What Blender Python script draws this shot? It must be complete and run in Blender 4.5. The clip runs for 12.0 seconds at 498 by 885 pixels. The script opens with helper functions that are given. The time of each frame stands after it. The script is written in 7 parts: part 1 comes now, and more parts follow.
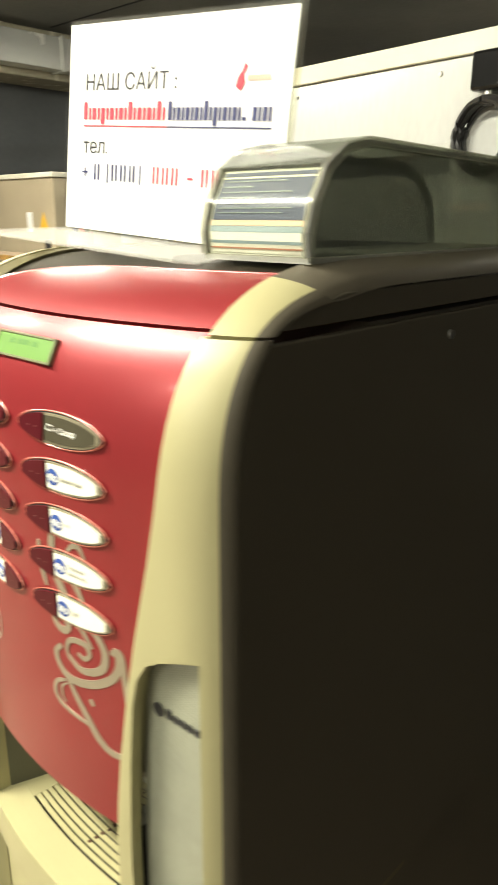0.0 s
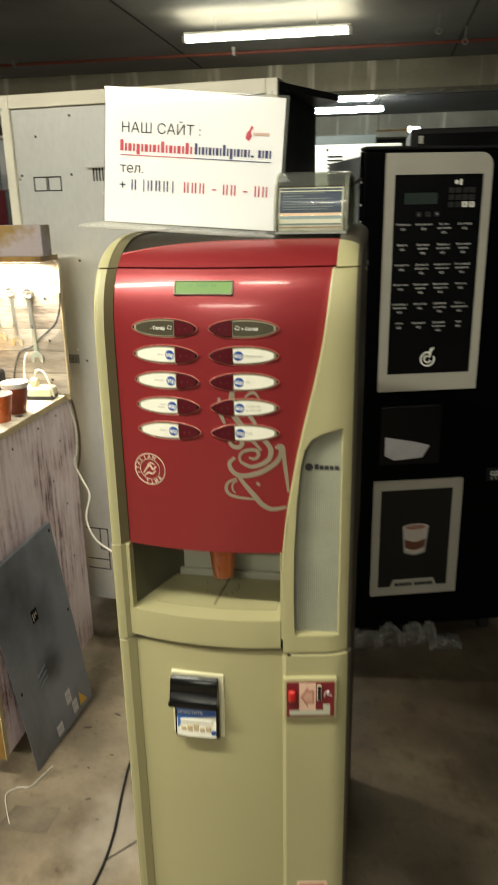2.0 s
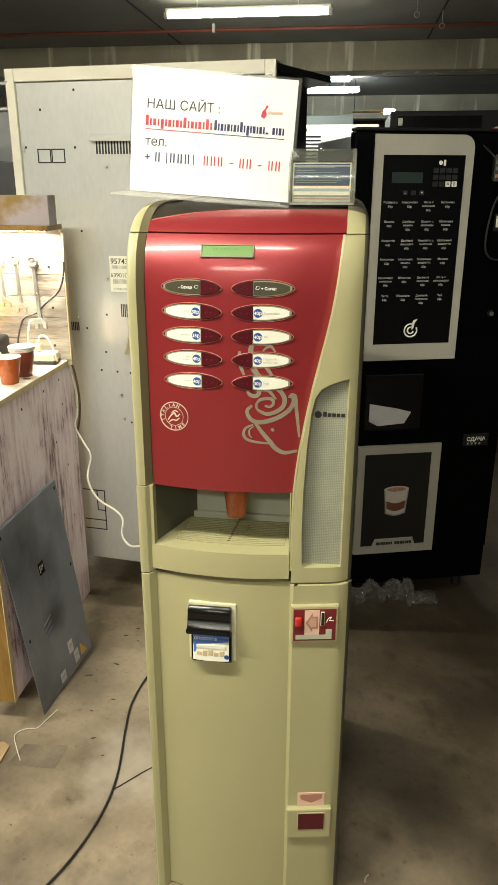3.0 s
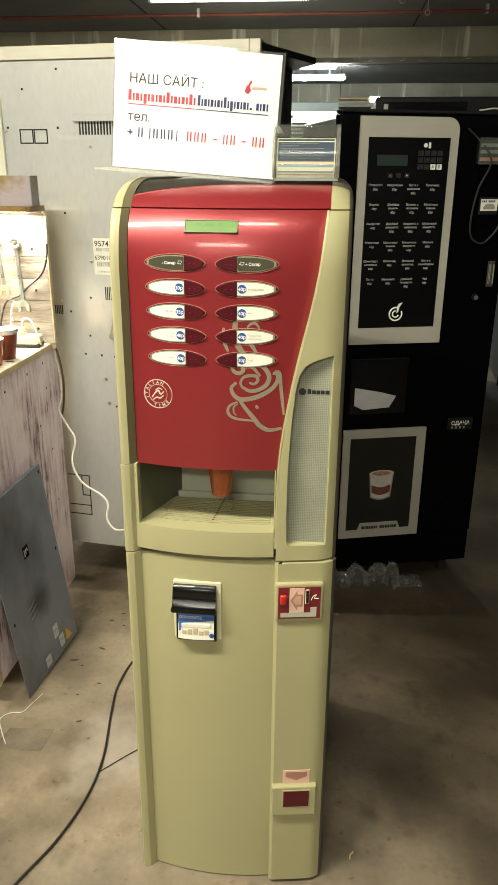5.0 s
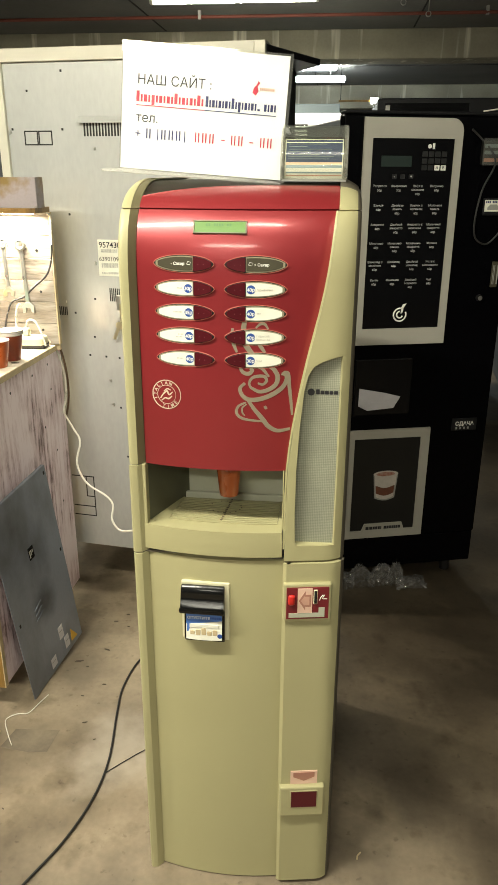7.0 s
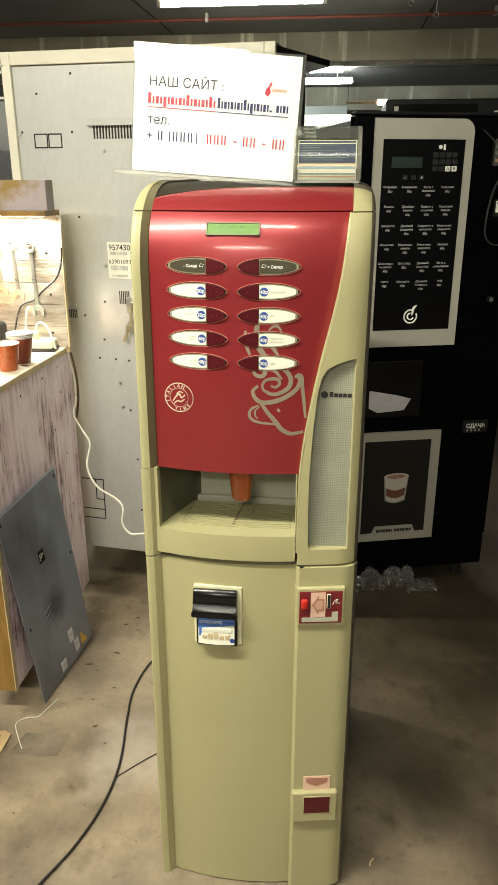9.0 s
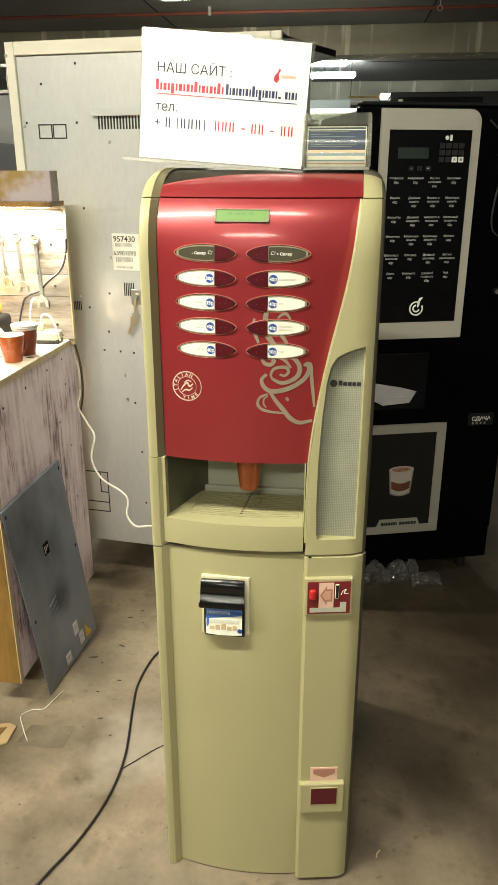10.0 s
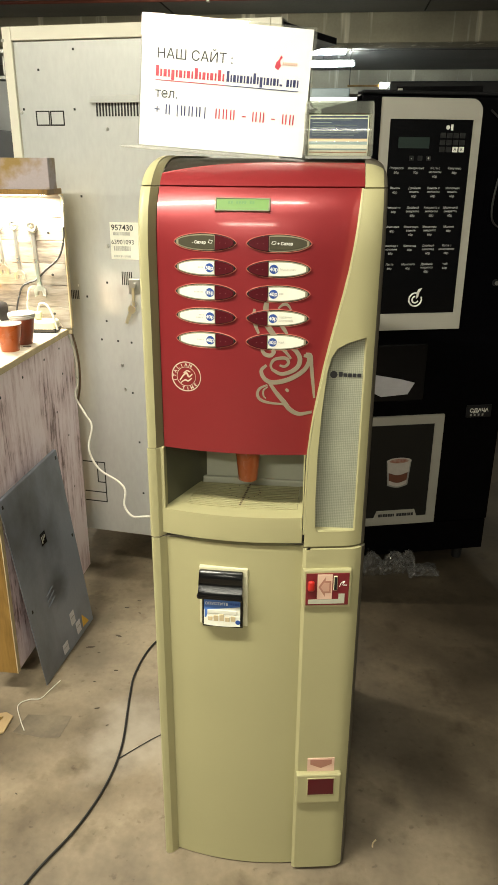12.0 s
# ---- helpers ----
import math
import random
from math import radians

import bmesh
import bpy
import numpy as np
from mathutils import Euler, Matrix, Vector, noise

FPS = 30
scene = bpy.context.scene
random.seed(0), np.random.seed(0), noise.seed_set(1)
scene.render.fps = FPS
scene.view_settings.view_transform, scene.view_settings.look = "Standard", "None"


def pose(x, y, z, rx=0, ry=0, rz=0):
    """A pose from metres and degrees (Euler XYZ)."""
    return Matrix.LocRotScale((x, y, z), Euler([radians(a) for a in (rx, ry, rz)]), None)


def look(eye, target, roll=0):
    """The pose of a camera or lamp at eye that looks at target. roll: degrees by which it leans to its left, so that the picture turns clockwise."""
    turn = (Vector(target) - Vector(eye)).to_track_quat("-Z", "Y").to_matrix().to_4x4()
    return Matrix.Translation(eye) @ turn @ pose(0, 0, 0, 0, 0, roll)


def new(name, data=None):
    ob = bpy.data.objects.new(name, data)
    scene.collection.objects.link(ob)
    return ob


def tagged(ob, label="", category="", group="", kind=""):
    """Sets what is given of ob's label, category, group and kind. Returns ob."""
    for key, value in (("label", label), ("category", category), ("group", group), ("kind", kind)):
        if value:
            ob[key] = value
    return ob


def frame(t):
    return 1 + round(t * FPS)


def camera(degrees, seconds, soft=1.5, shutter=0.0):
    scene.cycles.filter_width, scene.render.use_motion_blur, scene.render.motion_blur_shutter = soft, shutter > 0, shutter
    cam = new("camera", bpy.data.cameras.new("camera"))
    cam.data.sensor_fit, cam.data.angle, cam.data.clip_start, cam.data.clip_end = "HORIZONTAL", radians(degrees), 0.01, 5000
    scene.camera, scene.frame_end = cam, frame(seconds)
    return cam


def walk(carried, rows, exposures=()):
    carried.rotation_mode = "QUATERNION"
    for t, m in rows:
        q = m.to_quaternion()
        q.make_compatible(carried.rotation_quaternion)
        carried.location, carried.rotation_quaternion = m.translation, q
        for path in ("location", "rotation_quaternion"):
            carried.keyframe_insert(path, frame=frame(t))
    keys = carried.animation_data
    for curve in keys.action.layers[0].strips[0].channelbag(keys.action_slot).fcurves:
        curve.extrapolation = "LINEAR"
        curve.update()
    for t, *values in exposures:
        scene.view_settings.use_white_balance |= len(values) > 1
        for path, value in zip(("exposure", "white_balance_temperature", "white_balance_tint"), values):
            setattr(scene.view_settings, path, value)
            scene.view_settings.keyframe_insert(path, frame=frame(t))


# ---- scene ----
cam = camera(37.6, 12.0, soft=1.5, shutter=0.45)
U = 1.055  # metres in one drawing unit
PATH = [
    (0, (0.517, -0.272, 1.441), (-0.788, 1.123, 0.849), 0.1),
    (0.5, (0.409, -0.485, 1.456), (-0.58, 1.151, 0.869), -0.0),
    (1, (0.346, -0.716, 1.472), (-0.314, 1.07, 0.86), -0.6),
    (1.5, (0.26, -0.786, 1.452), (-0.291, 1.047, 0.87), -1.1),
    (2, (0.236, -0.983, 1.455), (-0.094, 0.888, 0.83), -1.1),
    (2.5, (0.205, -1.085, 1.45), (-0.032, 0.779, 0.764), -1.4),
    (3, (0.183, -1.128, 1.445), (-0.061, 0.739, 0.772), 0.1),
    (3.5, (0.187, -1.129, 1.433), (-0.04, 0.738, 0.752), 0.2),
    (5.5, (0.187, -1.134, 1.423), (-0.018, 0.73, 0.726), 0.4),
    (6, (0.183, -1.135, 1.423), (-0.026, 0.728, 0.727), 0.3),
    (6.5, (0.177, -1.138, 1.422), (-0.029, 0.727, 0.729), 0.3),
    (8.5, (0.166, -1.128, 1.422), (-0.049, 0.736, 0.73), -0.0),
    (9, (0.162, -1.129, 1.421), (-0.063, 0.736, 0.733), -0.0),
    (9.5, (0.158, -1.13, 1.418), (-0.073, 0.733, 0.73), -0.0),
    (10, (0.15, -1.128, 1.407), (-0.078, 0.733, 0.71), 0.0),
    (10.5, (0.148, -1.127, 1.402), (-0.074, 0.73, 0.694), 0.1),
    (11, (0.145, -1.126, 1.403), (-0.073, 0.728, 0.684), 0.2),
    (11.5, (0.145, -1.125, 1.406), (-0.071, 0.728, 0.683), 0.4),
    (12, (0.144, -1.123, 1.406), (-0.072, 0.729, 0.685), 0.4),
]
walk(cam, [(t, look(Vector(eye) * U, Vector(target) * U, roll)) for t, eye, target, roll in PATH],
     exposures=[(0.0, 1.00), (0.5, 0.20), (1.0, 0.04), (2.0, 0.04), (2.5, 0.20), (3.5, 0.37), (5.5, 0.44), (12.0, 0.46)])
# ---- light ----
world = bpy.data.worlds.new("world")
scene.world = world
world.use_nodes = True
world.node_tree.nodes["Background"].inputs[0].default_value = (0.75, 0.8, 0.8, 1)
world.node_tree.nodes["Background"].inputs[1].default_value = 0.015
TUBE_WARM, TUBE_COOL = (0.98, 0.945, 0.78), (0.86, 0.97, 1.0)


def lamp_light(x0, x1, y, z, watts, colour, wide=0.08, up=False):
    """The light of one tube, sent down from just under it, or up from over it."""
    d = bpy.data.lights.new("tube_light", "AREA")
    d.energy, d.shape, d.size, d.size_y, d.color = watts, "RECTANGLE", (x1 - x0) * U, wide * U, colour
    o = new("tube_light", d)
    o.matrix_world = pose((x0 + x1) / 2 * U, y * U, z * U, 180 if up else 0, 0, 0)
    return o


lamp_light(-1.55, -0.35, -0.85, 2.60, 71, TUBE_WARM)
lamp_light(-0.02, 0.42, -0.85, 2.60, 9, TUBE_WARM)
# unseen front tube, added so that light reaches into the cup niche
lamp_light(-0.90, 0.30, -3.10, 2.60, 50, TUBE_WARM, 0.30)
# made-up tube on the right, lifts the dark side and the floor there
lamp_light(2.40, 3.60, -2.50, 2.60, 9, TUBE_WARM)
lamp_light(-1.28, -0.01, 5.06, 2.60, 60, TUBE_WARM)
lamp_light(-1.28, -0.01, 5.06, 2.694, 8, (1.0, 0.92, 0.62), 0.55, True)
lamp_light(-0.45, 0.14, 8.8, 2.60, 90, TUBE_COOL)
lamp_light(-0.84, 0.25, 9.9, 2.58, 90, TUBE_COOL)
lamp_light(-0.45, 0.14, 8.8, 2.695, 9, TUBE_WARM, 0.10, True)
lamp_light(-0.84, 0.25, 9.9, 2.675, 9, TUBE_WARM, 0.10, True)
# extra tube out of view, added to brighten the steel cabinet back
lamp_light(-3.6, -2.4, -0.6, 2.60, 38, TUBE_WARM)
lamp_light(-3.6, -2.4, 1.4, 2.60, 20, TUBE_WARM)
lamp_light(-3.6, -2.4, 1.4, 2.694, 4, TUBE_WARM, 0.10, True)
lamp_light(-1.62, -0.69, 0.950, 1.300, 27, (1.0, 0.93, 0.76), 0.012)


def beam_fill(y, z, watts):
    """An added light off the beam that washes it round a bright pool."""
    d = bpy.data.lights.new("beam_fill_light", "AREA")
    d.energy, d.shape, d.size, d.size_y, d.color = watts, "RECTANGLE", 0.5, 0.08, (1.0, 0.93, 0.68)
    new("beam_fill_light", d).matrix_world = pose(-4.40 * U, y * U, z * U, 0, 90, 0)


beam_fill(4.85, 2.64, 7)
beam_fill(7.15, 2.56, 4.5)


# ---- materials ----
def material(name, base, rough=0.5, metal=0.0, var=0.10, scale=5.0, bump=0.05, fine=180.0, coat=0.0,
             stretch=(1, 1, 1), second=None, cover=0.5, rvar=0.08, edge=0.18, spec=0.5):
    """A surface with slow colour change, a second tone in patches, fine relief and uneven gloss."""
    m = bpy.data.materials.new(name)
    m.use_nodes = True
    nt = m.node_tree
    n, l, b = nt.nodes, nt.links, nt.nodes["Principled BSDF"]
    tc, mp = n.new("ShaderNodeTexCoord"), n.new("ShaderNodeMapping")
    mp.inputs["Scale"].default_value = stretch
    l.new(tc.outputs["Object"], mp.inputs[0])
    big, small = n.new("ShaderNodeTexNoise"), n.new("ShaderNodeTexNoise")
    big.inputs["Scale"].default_value, big.inputs["Detail"].default_value = scale, 6
    small.inputs["Scale"].default_value, small.inputs["Detail"].default_value = fine, 3
    l.new(mp.outputs[0], big.inputs["Vector"])
    l.new(mp.outputs[0], small.inputs["Vector"])
    ramp = n.new("ShaderNodeValToRGB")
    other = second or tuple(c * (1 - 2 * var) for c in base)
    ramp.color_ramp.elements[0].position, ramp.color_ramp.elements[1].position = cover - edge, cover + edge
    ramp.color_ramp.elements[0].color, ramp.color_ramp.elements[1].color = (*other, 1), (*base, 1)
    l.new(big.outputs["Fac"], ramp.inputs[0])
    hue = n.new("ShaderNodeMix")
    hue.data_type, hue.blend_type = "RGBA", "MULTIPLY"
    hue.inputs["Factor"].default_value = min(1, var * 3)
    l.new(ramp.outputs[0], hue.inputs["A"])
    grain = n.new("ShaderNodeMapRange")
    grain.inputs["To Min"].default_value, grain.inputs["To Max"].default_value = 0.7, 1.25
    l.new(small.outputs["Fac"], grain.inputs["Value"])
    l.new(grain.outputs[0], hue.inputs["B"])
    l.new(hue.outputs["Result"], b.inputs["Base Color"])
    rr = n.new("ShaderNodeMapRange")
    rr.inputs["To Min"].default_value, rr.inputs["To Max"].default_value = max(0.02, rough - rvar), min(1, rough + rvar)
    l.new(big.outputs["Fac"], rr.inputs["Value"])
    l.new(rr.outputs[0], b.inputs["Roughness"])
    if bump:
        bp = n.new("ShaderNodeBump")
        bp.inputs["Strength"].default_value, bp.inputs["Distance"].default_value = bump, 0.002
        l.new(small.outputs["Fac"], bp.inputs["Height"])
        l.new(bp.outputs[0], b.inputs["Normal"])
    b.inputs["Metallic"].default_value = metal
    b.inputs["Specular IOR Level"].default_value = spec
    b.inputs["Coat Weight"].default_value = coat
    b.inputs["Coat Roughness"].default_value = 0.12
    return m


def glass(name, tint=(1, 1, 1), rough=0.03, haze=0.04, gloss=0.07):
    """Clear plastic sheet: see-through, with a thin gloss and a little haze."""
    m = bpy.data.materials.new(name)
    m.use_nodes = True
    n, l = m.node_tree.nodes, m.node_tree.links
    out = n["Material Output"]
    n.remove(n["Principled BSDF"])
    tr, gl, df = (n.new("ShaderNode" + k) for k in ("BsdfTransparent", "BsdfGlossy", "BsdfDiffuse"))
    tr.inputs[0].default_value = (*tint, 1)
    gl.inputs["Roughness"].default_value = rough
    df.inputs["Color"].default_value = (*tint, 1)
    a, b = n.new("ShaderNodeMixShader"), n.new("ShaderNodeMixShader")
    a.inputs[0].default_value = haze
    l.new(tr.outputs[0], a.inputs[1])
    l.new(df.outputs[0], a.inputs[2])
    b.inputs[0].default_value = gloss
    l.new(a.outputs[0], b.inputs[1])
    l.new(gl.outputs[0], b.inputs[2])
    l.new(b.outputs[0], out.inputs["Surface"])
    return m


def streaky(name, tones, stretch, scale=3.0, rough=0.6, knots=0.0, stops=(0.30, 0.46, 0.62)):
    """Wood or printed laminate: streaks that run one way, with darker worn patches."""
    m = bpy.data.materials.new(name)
    m.use_nodes = True
    n, l, b = m.node_tree.nodes, m.node_tree.links, m.node_tree.nodes["Principled BSDF"]
    tc, mp = n.new("ShaderNodeTexCoord"), n.new("ShaderNodeMapping")
    mp.inputs["Scale"].default_value = stretch
    info, off, put = n.new("ShaderNodeObjectInfo"), n.new("ShaderNodeMath"), n.new("ShaderNodeCombineXYZ")
    off.operation = "MULTIPLY"
    off.inputs[1].default_value = 40.0
    l.new(info.outputs["Random"], off.inputs[0])
    for k in (0, 1, 2):
        l.new(off.outputs[0], put.inputs[k])
    l.new(put.outputs[0], mp.inputs["Location"])
    l.new(tc.outputs["Object"], mp.inputs[0])
    a, c, d = (n.new("ShaderNodeTexNoise") for _ in range(3))
    for node, s, det in ((a, scale, 8), (c, scale * 7, 5)):
        node.inputs["Scale"].default_value, node.inputs["Detail"].default_value = s, det
        l.new(mp.outputs[0], node.inputs["Vector"])
    d.inputs["Scale"].default_value, d.inputs["Detail"].default_value = 6, 3
    l.new(tc.outputs["Object"], d.inputs["Vector"])
    ramp = n.new("ShaderNodeValToRGB")
    e = ramp.color_ramp.elements
    e[0].position, e[1].position = stops[0], stops[2]
    e[0].color, e[1].color = (*tones[0], 1), (*tones[2], 1)
    mid = e.new(stops[1])
    mid.color = (*tones[1], 1)
    mixv = n.new("ShaderNodeMix")
    mixv.inputs["Factor"].default_value = 0.35
    l.new(a.outputs["Fac"], mixv.inputs["A"])
    l.new(c.outputs["Fac"], mixv.inputs["B"])
    add = n.new("ShaderNodeMath")
    add.operation = "MULTIPLY_ADD"
    add.inputs[1].default_value, add.inputs[2].default_value = 0.25 + knots, -0.125 - knots / 2
    l.new(d.outputs["Fac"], add.inputs[0])
    tot = n.new("ShaderNodeMath")
    l.new(mixv.outputs["Result"], tot.inputs[0])
    l.new(add.outputs[0], tot.inputs[1])
    l.new(tot.outputs[0], ramp.inputs[0])
    l.new(ramp.outputs[0], b.inputs["Base Color"])
    b.inputs["Roughness"].default_value = rough
    bp = n.new("ShaderNodeBump")
    bp.inputs["Strength"].default_value, bp.inputs["Distance"].default_value = 0.15, 0.001
    l.new(c.outputs["Fac"], bp.inputs["Height"])
    l.new(bp.outputs[0], b.inputs["Normal"])
    return m


def glowing(name, colour, power):
    m = bpy.data.materials.new(name)
    m.use_nodes = True
    b = m.node_tree.nodes["Principled BSDF"]
    b.inputs["Base Color"].default_value = (*colour, 1)
    b.inputs["Emission Color"].default_value, b.inputs["Emission Strength"].default_value = (*colour, 1), power
    return m


def concrete_floor():
    m = material("worn_concrete", (0.362, 0.290, 0.198), 0.60, 0, 0.20, 3.2, 0.35, 60, second=(0.195, 0.155, 0.107), cover=0.5, rvar=0.2, edge=0.10)
    n, l, b = m.node_tree.nodes, m.node_tree.links, m.node_tree.nodes["Principled BSDF"]
    old = b.inputs["Base Color"].links[0].from_socket
    tc = n.new("ShaderNodeTexCoord")
    # grime in broad patches, and small dark specks
    for scale, lo, hi, dark in ((0.55, 0.42, 0.62, 0.55), (2.2, 0.50, 0.66, 0.66), (6.5, 0.56, 0.68, 0.58), (19, 0.60, 0.72, 0.80), (42, 0.64, 0.72, 0.70)):
        no, rp, mx = n.new("ShaderNodeTexNoise"), n.new("ShaderNodeMapRange"), n.new("ShaderNodeMix")
        no.inputs["Scale"].default_value, no.inputs["Detail"].default_value = scale, 7
        l.new(tc.outputs["Object"], no.inputs["Vector"])
        l.new(no.outputs["Fac"], rp.inputs["Value"])
        rp.inputs["From Min"].default_value, rp.inputs["From Max"].default_value = lo, hi
        mx.data_type, mx.blend_type = "RGBA", "MULTIPLY"
        l.new(rp.outputs[0], mx.inputs["Factor"])
        l.new(old, mx.inputs["A"])
        mx.inputs["B"].default_value = (dark, dark * 0.97, dark * 0.92, 1)
        old = mx.outputs["Result"]
    # shade put into the floor colour beside and behind the machines, with a torn edge
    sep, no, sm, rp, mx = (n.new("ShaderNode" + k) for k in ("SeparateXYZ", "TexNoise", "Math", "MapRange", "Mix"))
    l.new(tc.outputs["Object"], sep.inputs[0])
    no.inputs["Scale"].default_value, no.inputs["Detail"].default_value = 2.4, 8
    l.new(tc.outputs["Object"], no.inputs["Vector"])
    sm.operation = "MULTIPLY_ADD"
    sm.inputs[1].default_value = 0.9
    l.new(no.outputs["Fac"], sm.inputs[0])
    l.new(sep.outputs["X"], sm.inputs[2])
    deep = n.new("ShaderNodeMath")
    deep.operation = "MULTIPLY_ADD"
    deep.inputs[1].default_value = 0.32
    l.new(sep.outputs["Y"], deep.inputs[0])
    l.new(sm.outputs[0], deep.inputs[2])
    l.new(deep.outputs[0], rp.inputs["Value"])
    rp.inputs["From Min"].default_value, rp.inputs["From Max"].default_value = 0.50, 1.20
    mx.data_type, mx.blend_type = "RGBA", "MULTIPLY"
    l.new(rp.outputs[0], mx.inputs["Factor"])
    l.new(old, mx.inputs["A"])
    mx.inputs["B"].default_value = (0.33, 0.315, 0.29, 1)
    # spilt pale dust beside the base cabinet, with a ragged outline
    far, wob, sm2, edge, dust = (n.new("ShaderNode" + k) for k in ("VectorMath", "TexNoise", "Math", "MapRange", "Mix"))
    far.operation = "DISTANCE"
    far.inputs[1].default_value = (-0.33 * U, 0.33 * U, -0.06 * U)
    l.new(tc.outputs["Object"], far.inputs[0])
    wob.inputs["Scale"].default_value, wob.inputs["Detail"].default_value = 9, 6
    l.new(tc.outputs["Object"], wob.inputs["Vector"])
    sm2.operation = "MULTIPLY_ADD"
    sm2.inputs[1].default_value = 0.30
    l.new(wob.outputs["Fac"], sm2.inputs[0])
    l.new(far.outputs["Value"], sm2.inputs[2])
    l.new(sm2.outputs[0], edge.inputs["Value"])
    edge.inputs["From Min"].default_value, edge.inputs["From Max"].default_value = 0.34, 0.22
    edge.inputs["To Max"].default_value = 0.55
    dust.data_type = "RGBA"
    l.new(edge.outputs[0], dust.inputs["Factor"])
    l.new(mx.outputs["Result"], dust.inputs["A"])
    dust.inputs["B"].default_value = (0.46, 0.40, 0.32, 1)
    l.new(dust.outputs["Result"], b.inputs["Base Color"])
    return m


def stained_concrete():
    m = material("stained_concrete", (0.42, 0.385, 0.28), 0.8, 0, 0.14, 1.3, 0.25, 40, second=(0.27, 0.245, 0.18))
    n, l, b = m.node_tree.nodes, m.node_tree.links, m.node_tree.nodes["Principled BSDF"]
    old = b.inputs["Base Color"].links[0].from_socket
    tc, mp, no, rp, mx = (n.new("ShaderNode" + k) for k in ("TexCoord", "Mapping", "TexNoise", "MapRange", "Mix"))
    mp.inputs["Scale"].default_value = (8, 8, 0.40)
    l.new(tc.outputs["Object"], mp.inputs[0])
    l.new(mp.outputs[0], no.inputs["Vector"])
    no.inputs["Scale"].default_value, no.inputs["Detail"].default_value = 1.1, 4
    rp.inputs["From Min"].default_value, rp.inputs["From Max"].default_value = 0.58, 0.70
    l.new(no.outputs["Fac"], rp.inputs["Value"])
    mx.data_type = "RGBA"
    mx.inputs["B"].default_value = (0.80, 0.76, 0.62, 1)
    l.new(rp.outputs[0], mx.inputs["Factor"])
    l.new(old, mx.inputs["A"])
    l.new(mx.outputs["Result"], b.inputs["Base Color"])
    return m


def checker_mesh():
    """Light grey grille cloth woven in a diamond check."""
    m = material("grille_cloth", (0.325, 0.33, 0.255), 0.55, 0, 0.12, 22, 0.1, 200, second=(0.28, 0.285, 0.225), cover=0.46)
    n, l, b = m.node_tree.nodes, m.node_tree.links, m.node_tree.nodes["Principled BSDF"]
    old = b.inputs["Base Color"].links[0].from_socket
    tc, mp, ck, mx = (n.new("ShaderNode" + k) for k in ("TexCoord", "Mapping", "TexChecker", "Mix"))
    mp.inputs["Rotation"].default_value = (0, radians(45), 0)
    mp.inputs["Scale"].default_value, mp.inputs["Location"].default_value = (1, 0, 1), (0, 0.001, 0)
    l.new(tc.outputs["Object"], mp.inputs[0])
    l.new(mp.outputs[0], ck.inputs["Vector"])
    ck.inputs["Scale"].default_value = 440
    mx.data_type, mx.blend_type = "RGBA", "MULTIPLY"
    mx.inputs["B"].default_value = (0.70, 0.71, 0.66, 1)
    l.new(ck.outputs["Fac"], mx.inputs["Factor"])
    l.new(old, mx.inputs["A"])
    l.new(mx.outputs["Result"], b.inputs["Base Color"])
    return m


def smudged(m, centre, reach, colour, amount):
    """A soft dark smudge of handling round one place, with a ragged outline."""
    n, l, b = m.node_tree.nodes, m.node_tree.links, m.node_tree.nodes["Principled BSDF"]
    old = b.inputs["Base Color"].links[0].from_socket
    tc, far, wob, sm, edge, mx = (n.new("ShaderNode" + k) for k in ("TexCoord", "VectorMath", "TexNoise", "Math", "MapRange", "Mix"))
    far.operation = "DISTANCE"
    far.inputs[1].default_value = centre
    wob.inputs["Scale"].default_value, wob.inputs["Detail"].default_value = 14, 5
    sm.operation = "MULTIPLY_ADD"
    sm.inputs[1].default_value = reach * 0.9
    l.new(tc.outputs["Object"], far.inputs[0])
    l.new(tc.outputs["Object"], wob.inputs["Vector"])
    l.new(wob.outputs["Fac"], sm.inputs[0])
    l.new(far.outputs["Value"], sm.inputs[2])
    l.new(sm.outputs[0], edge.inputs["Value"])
    edge.inputs["From Min"].default_value, edge.inputs["From Max"].default_value, edge.inputs["To Max"].default_value = reach * 1.5, reach * 0.6, amount
    mx.data_type = "RGBA"
    l.new(edge.outputs[0], mx.inputs["Factor"])
    l.new(old, mx.inputs["A"])
    mx.inputs["B"].default_value = (*colour, 1)
    l.new(mx.outputs["Result"], b.inputs["Base Color"])
    return m


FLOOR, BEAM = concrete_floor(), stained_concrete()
CEIL = material("ceiling_concrete", (0.215, 0.210, 0.190), 0.85, 0, 0.15, 0.8, 0.2, 30, second=(0.14, 0.138, 0.128))
WALL = material("dark_wall", (0.10, 0.105, 0.11), 0.8, 0, 0.15, 1.2, 0.2, 30)
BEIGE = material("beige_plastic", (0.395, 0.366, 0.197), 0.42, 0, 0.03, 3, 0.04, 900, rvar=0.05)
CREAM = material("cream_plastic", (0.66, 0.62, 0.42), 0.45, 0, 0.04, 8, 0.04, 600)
# the beige again, darker: shade of the inner facet put into the colour
BEIGE_SHADED = material("shaded_beige_plastic", (0.145, 0.128, 0.066), 0.5, 0, 0.05, 4, 0.05, 700)
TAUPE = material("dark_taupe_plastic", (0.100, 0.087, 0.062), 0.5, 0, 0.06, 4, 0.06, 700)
RED = material("metallic_red_paint", (0.265, 0.022, 0.026), 0.36, 0.32, 0.05, 4, 0.03, 1500, coat=0.38, rvar=0.04)
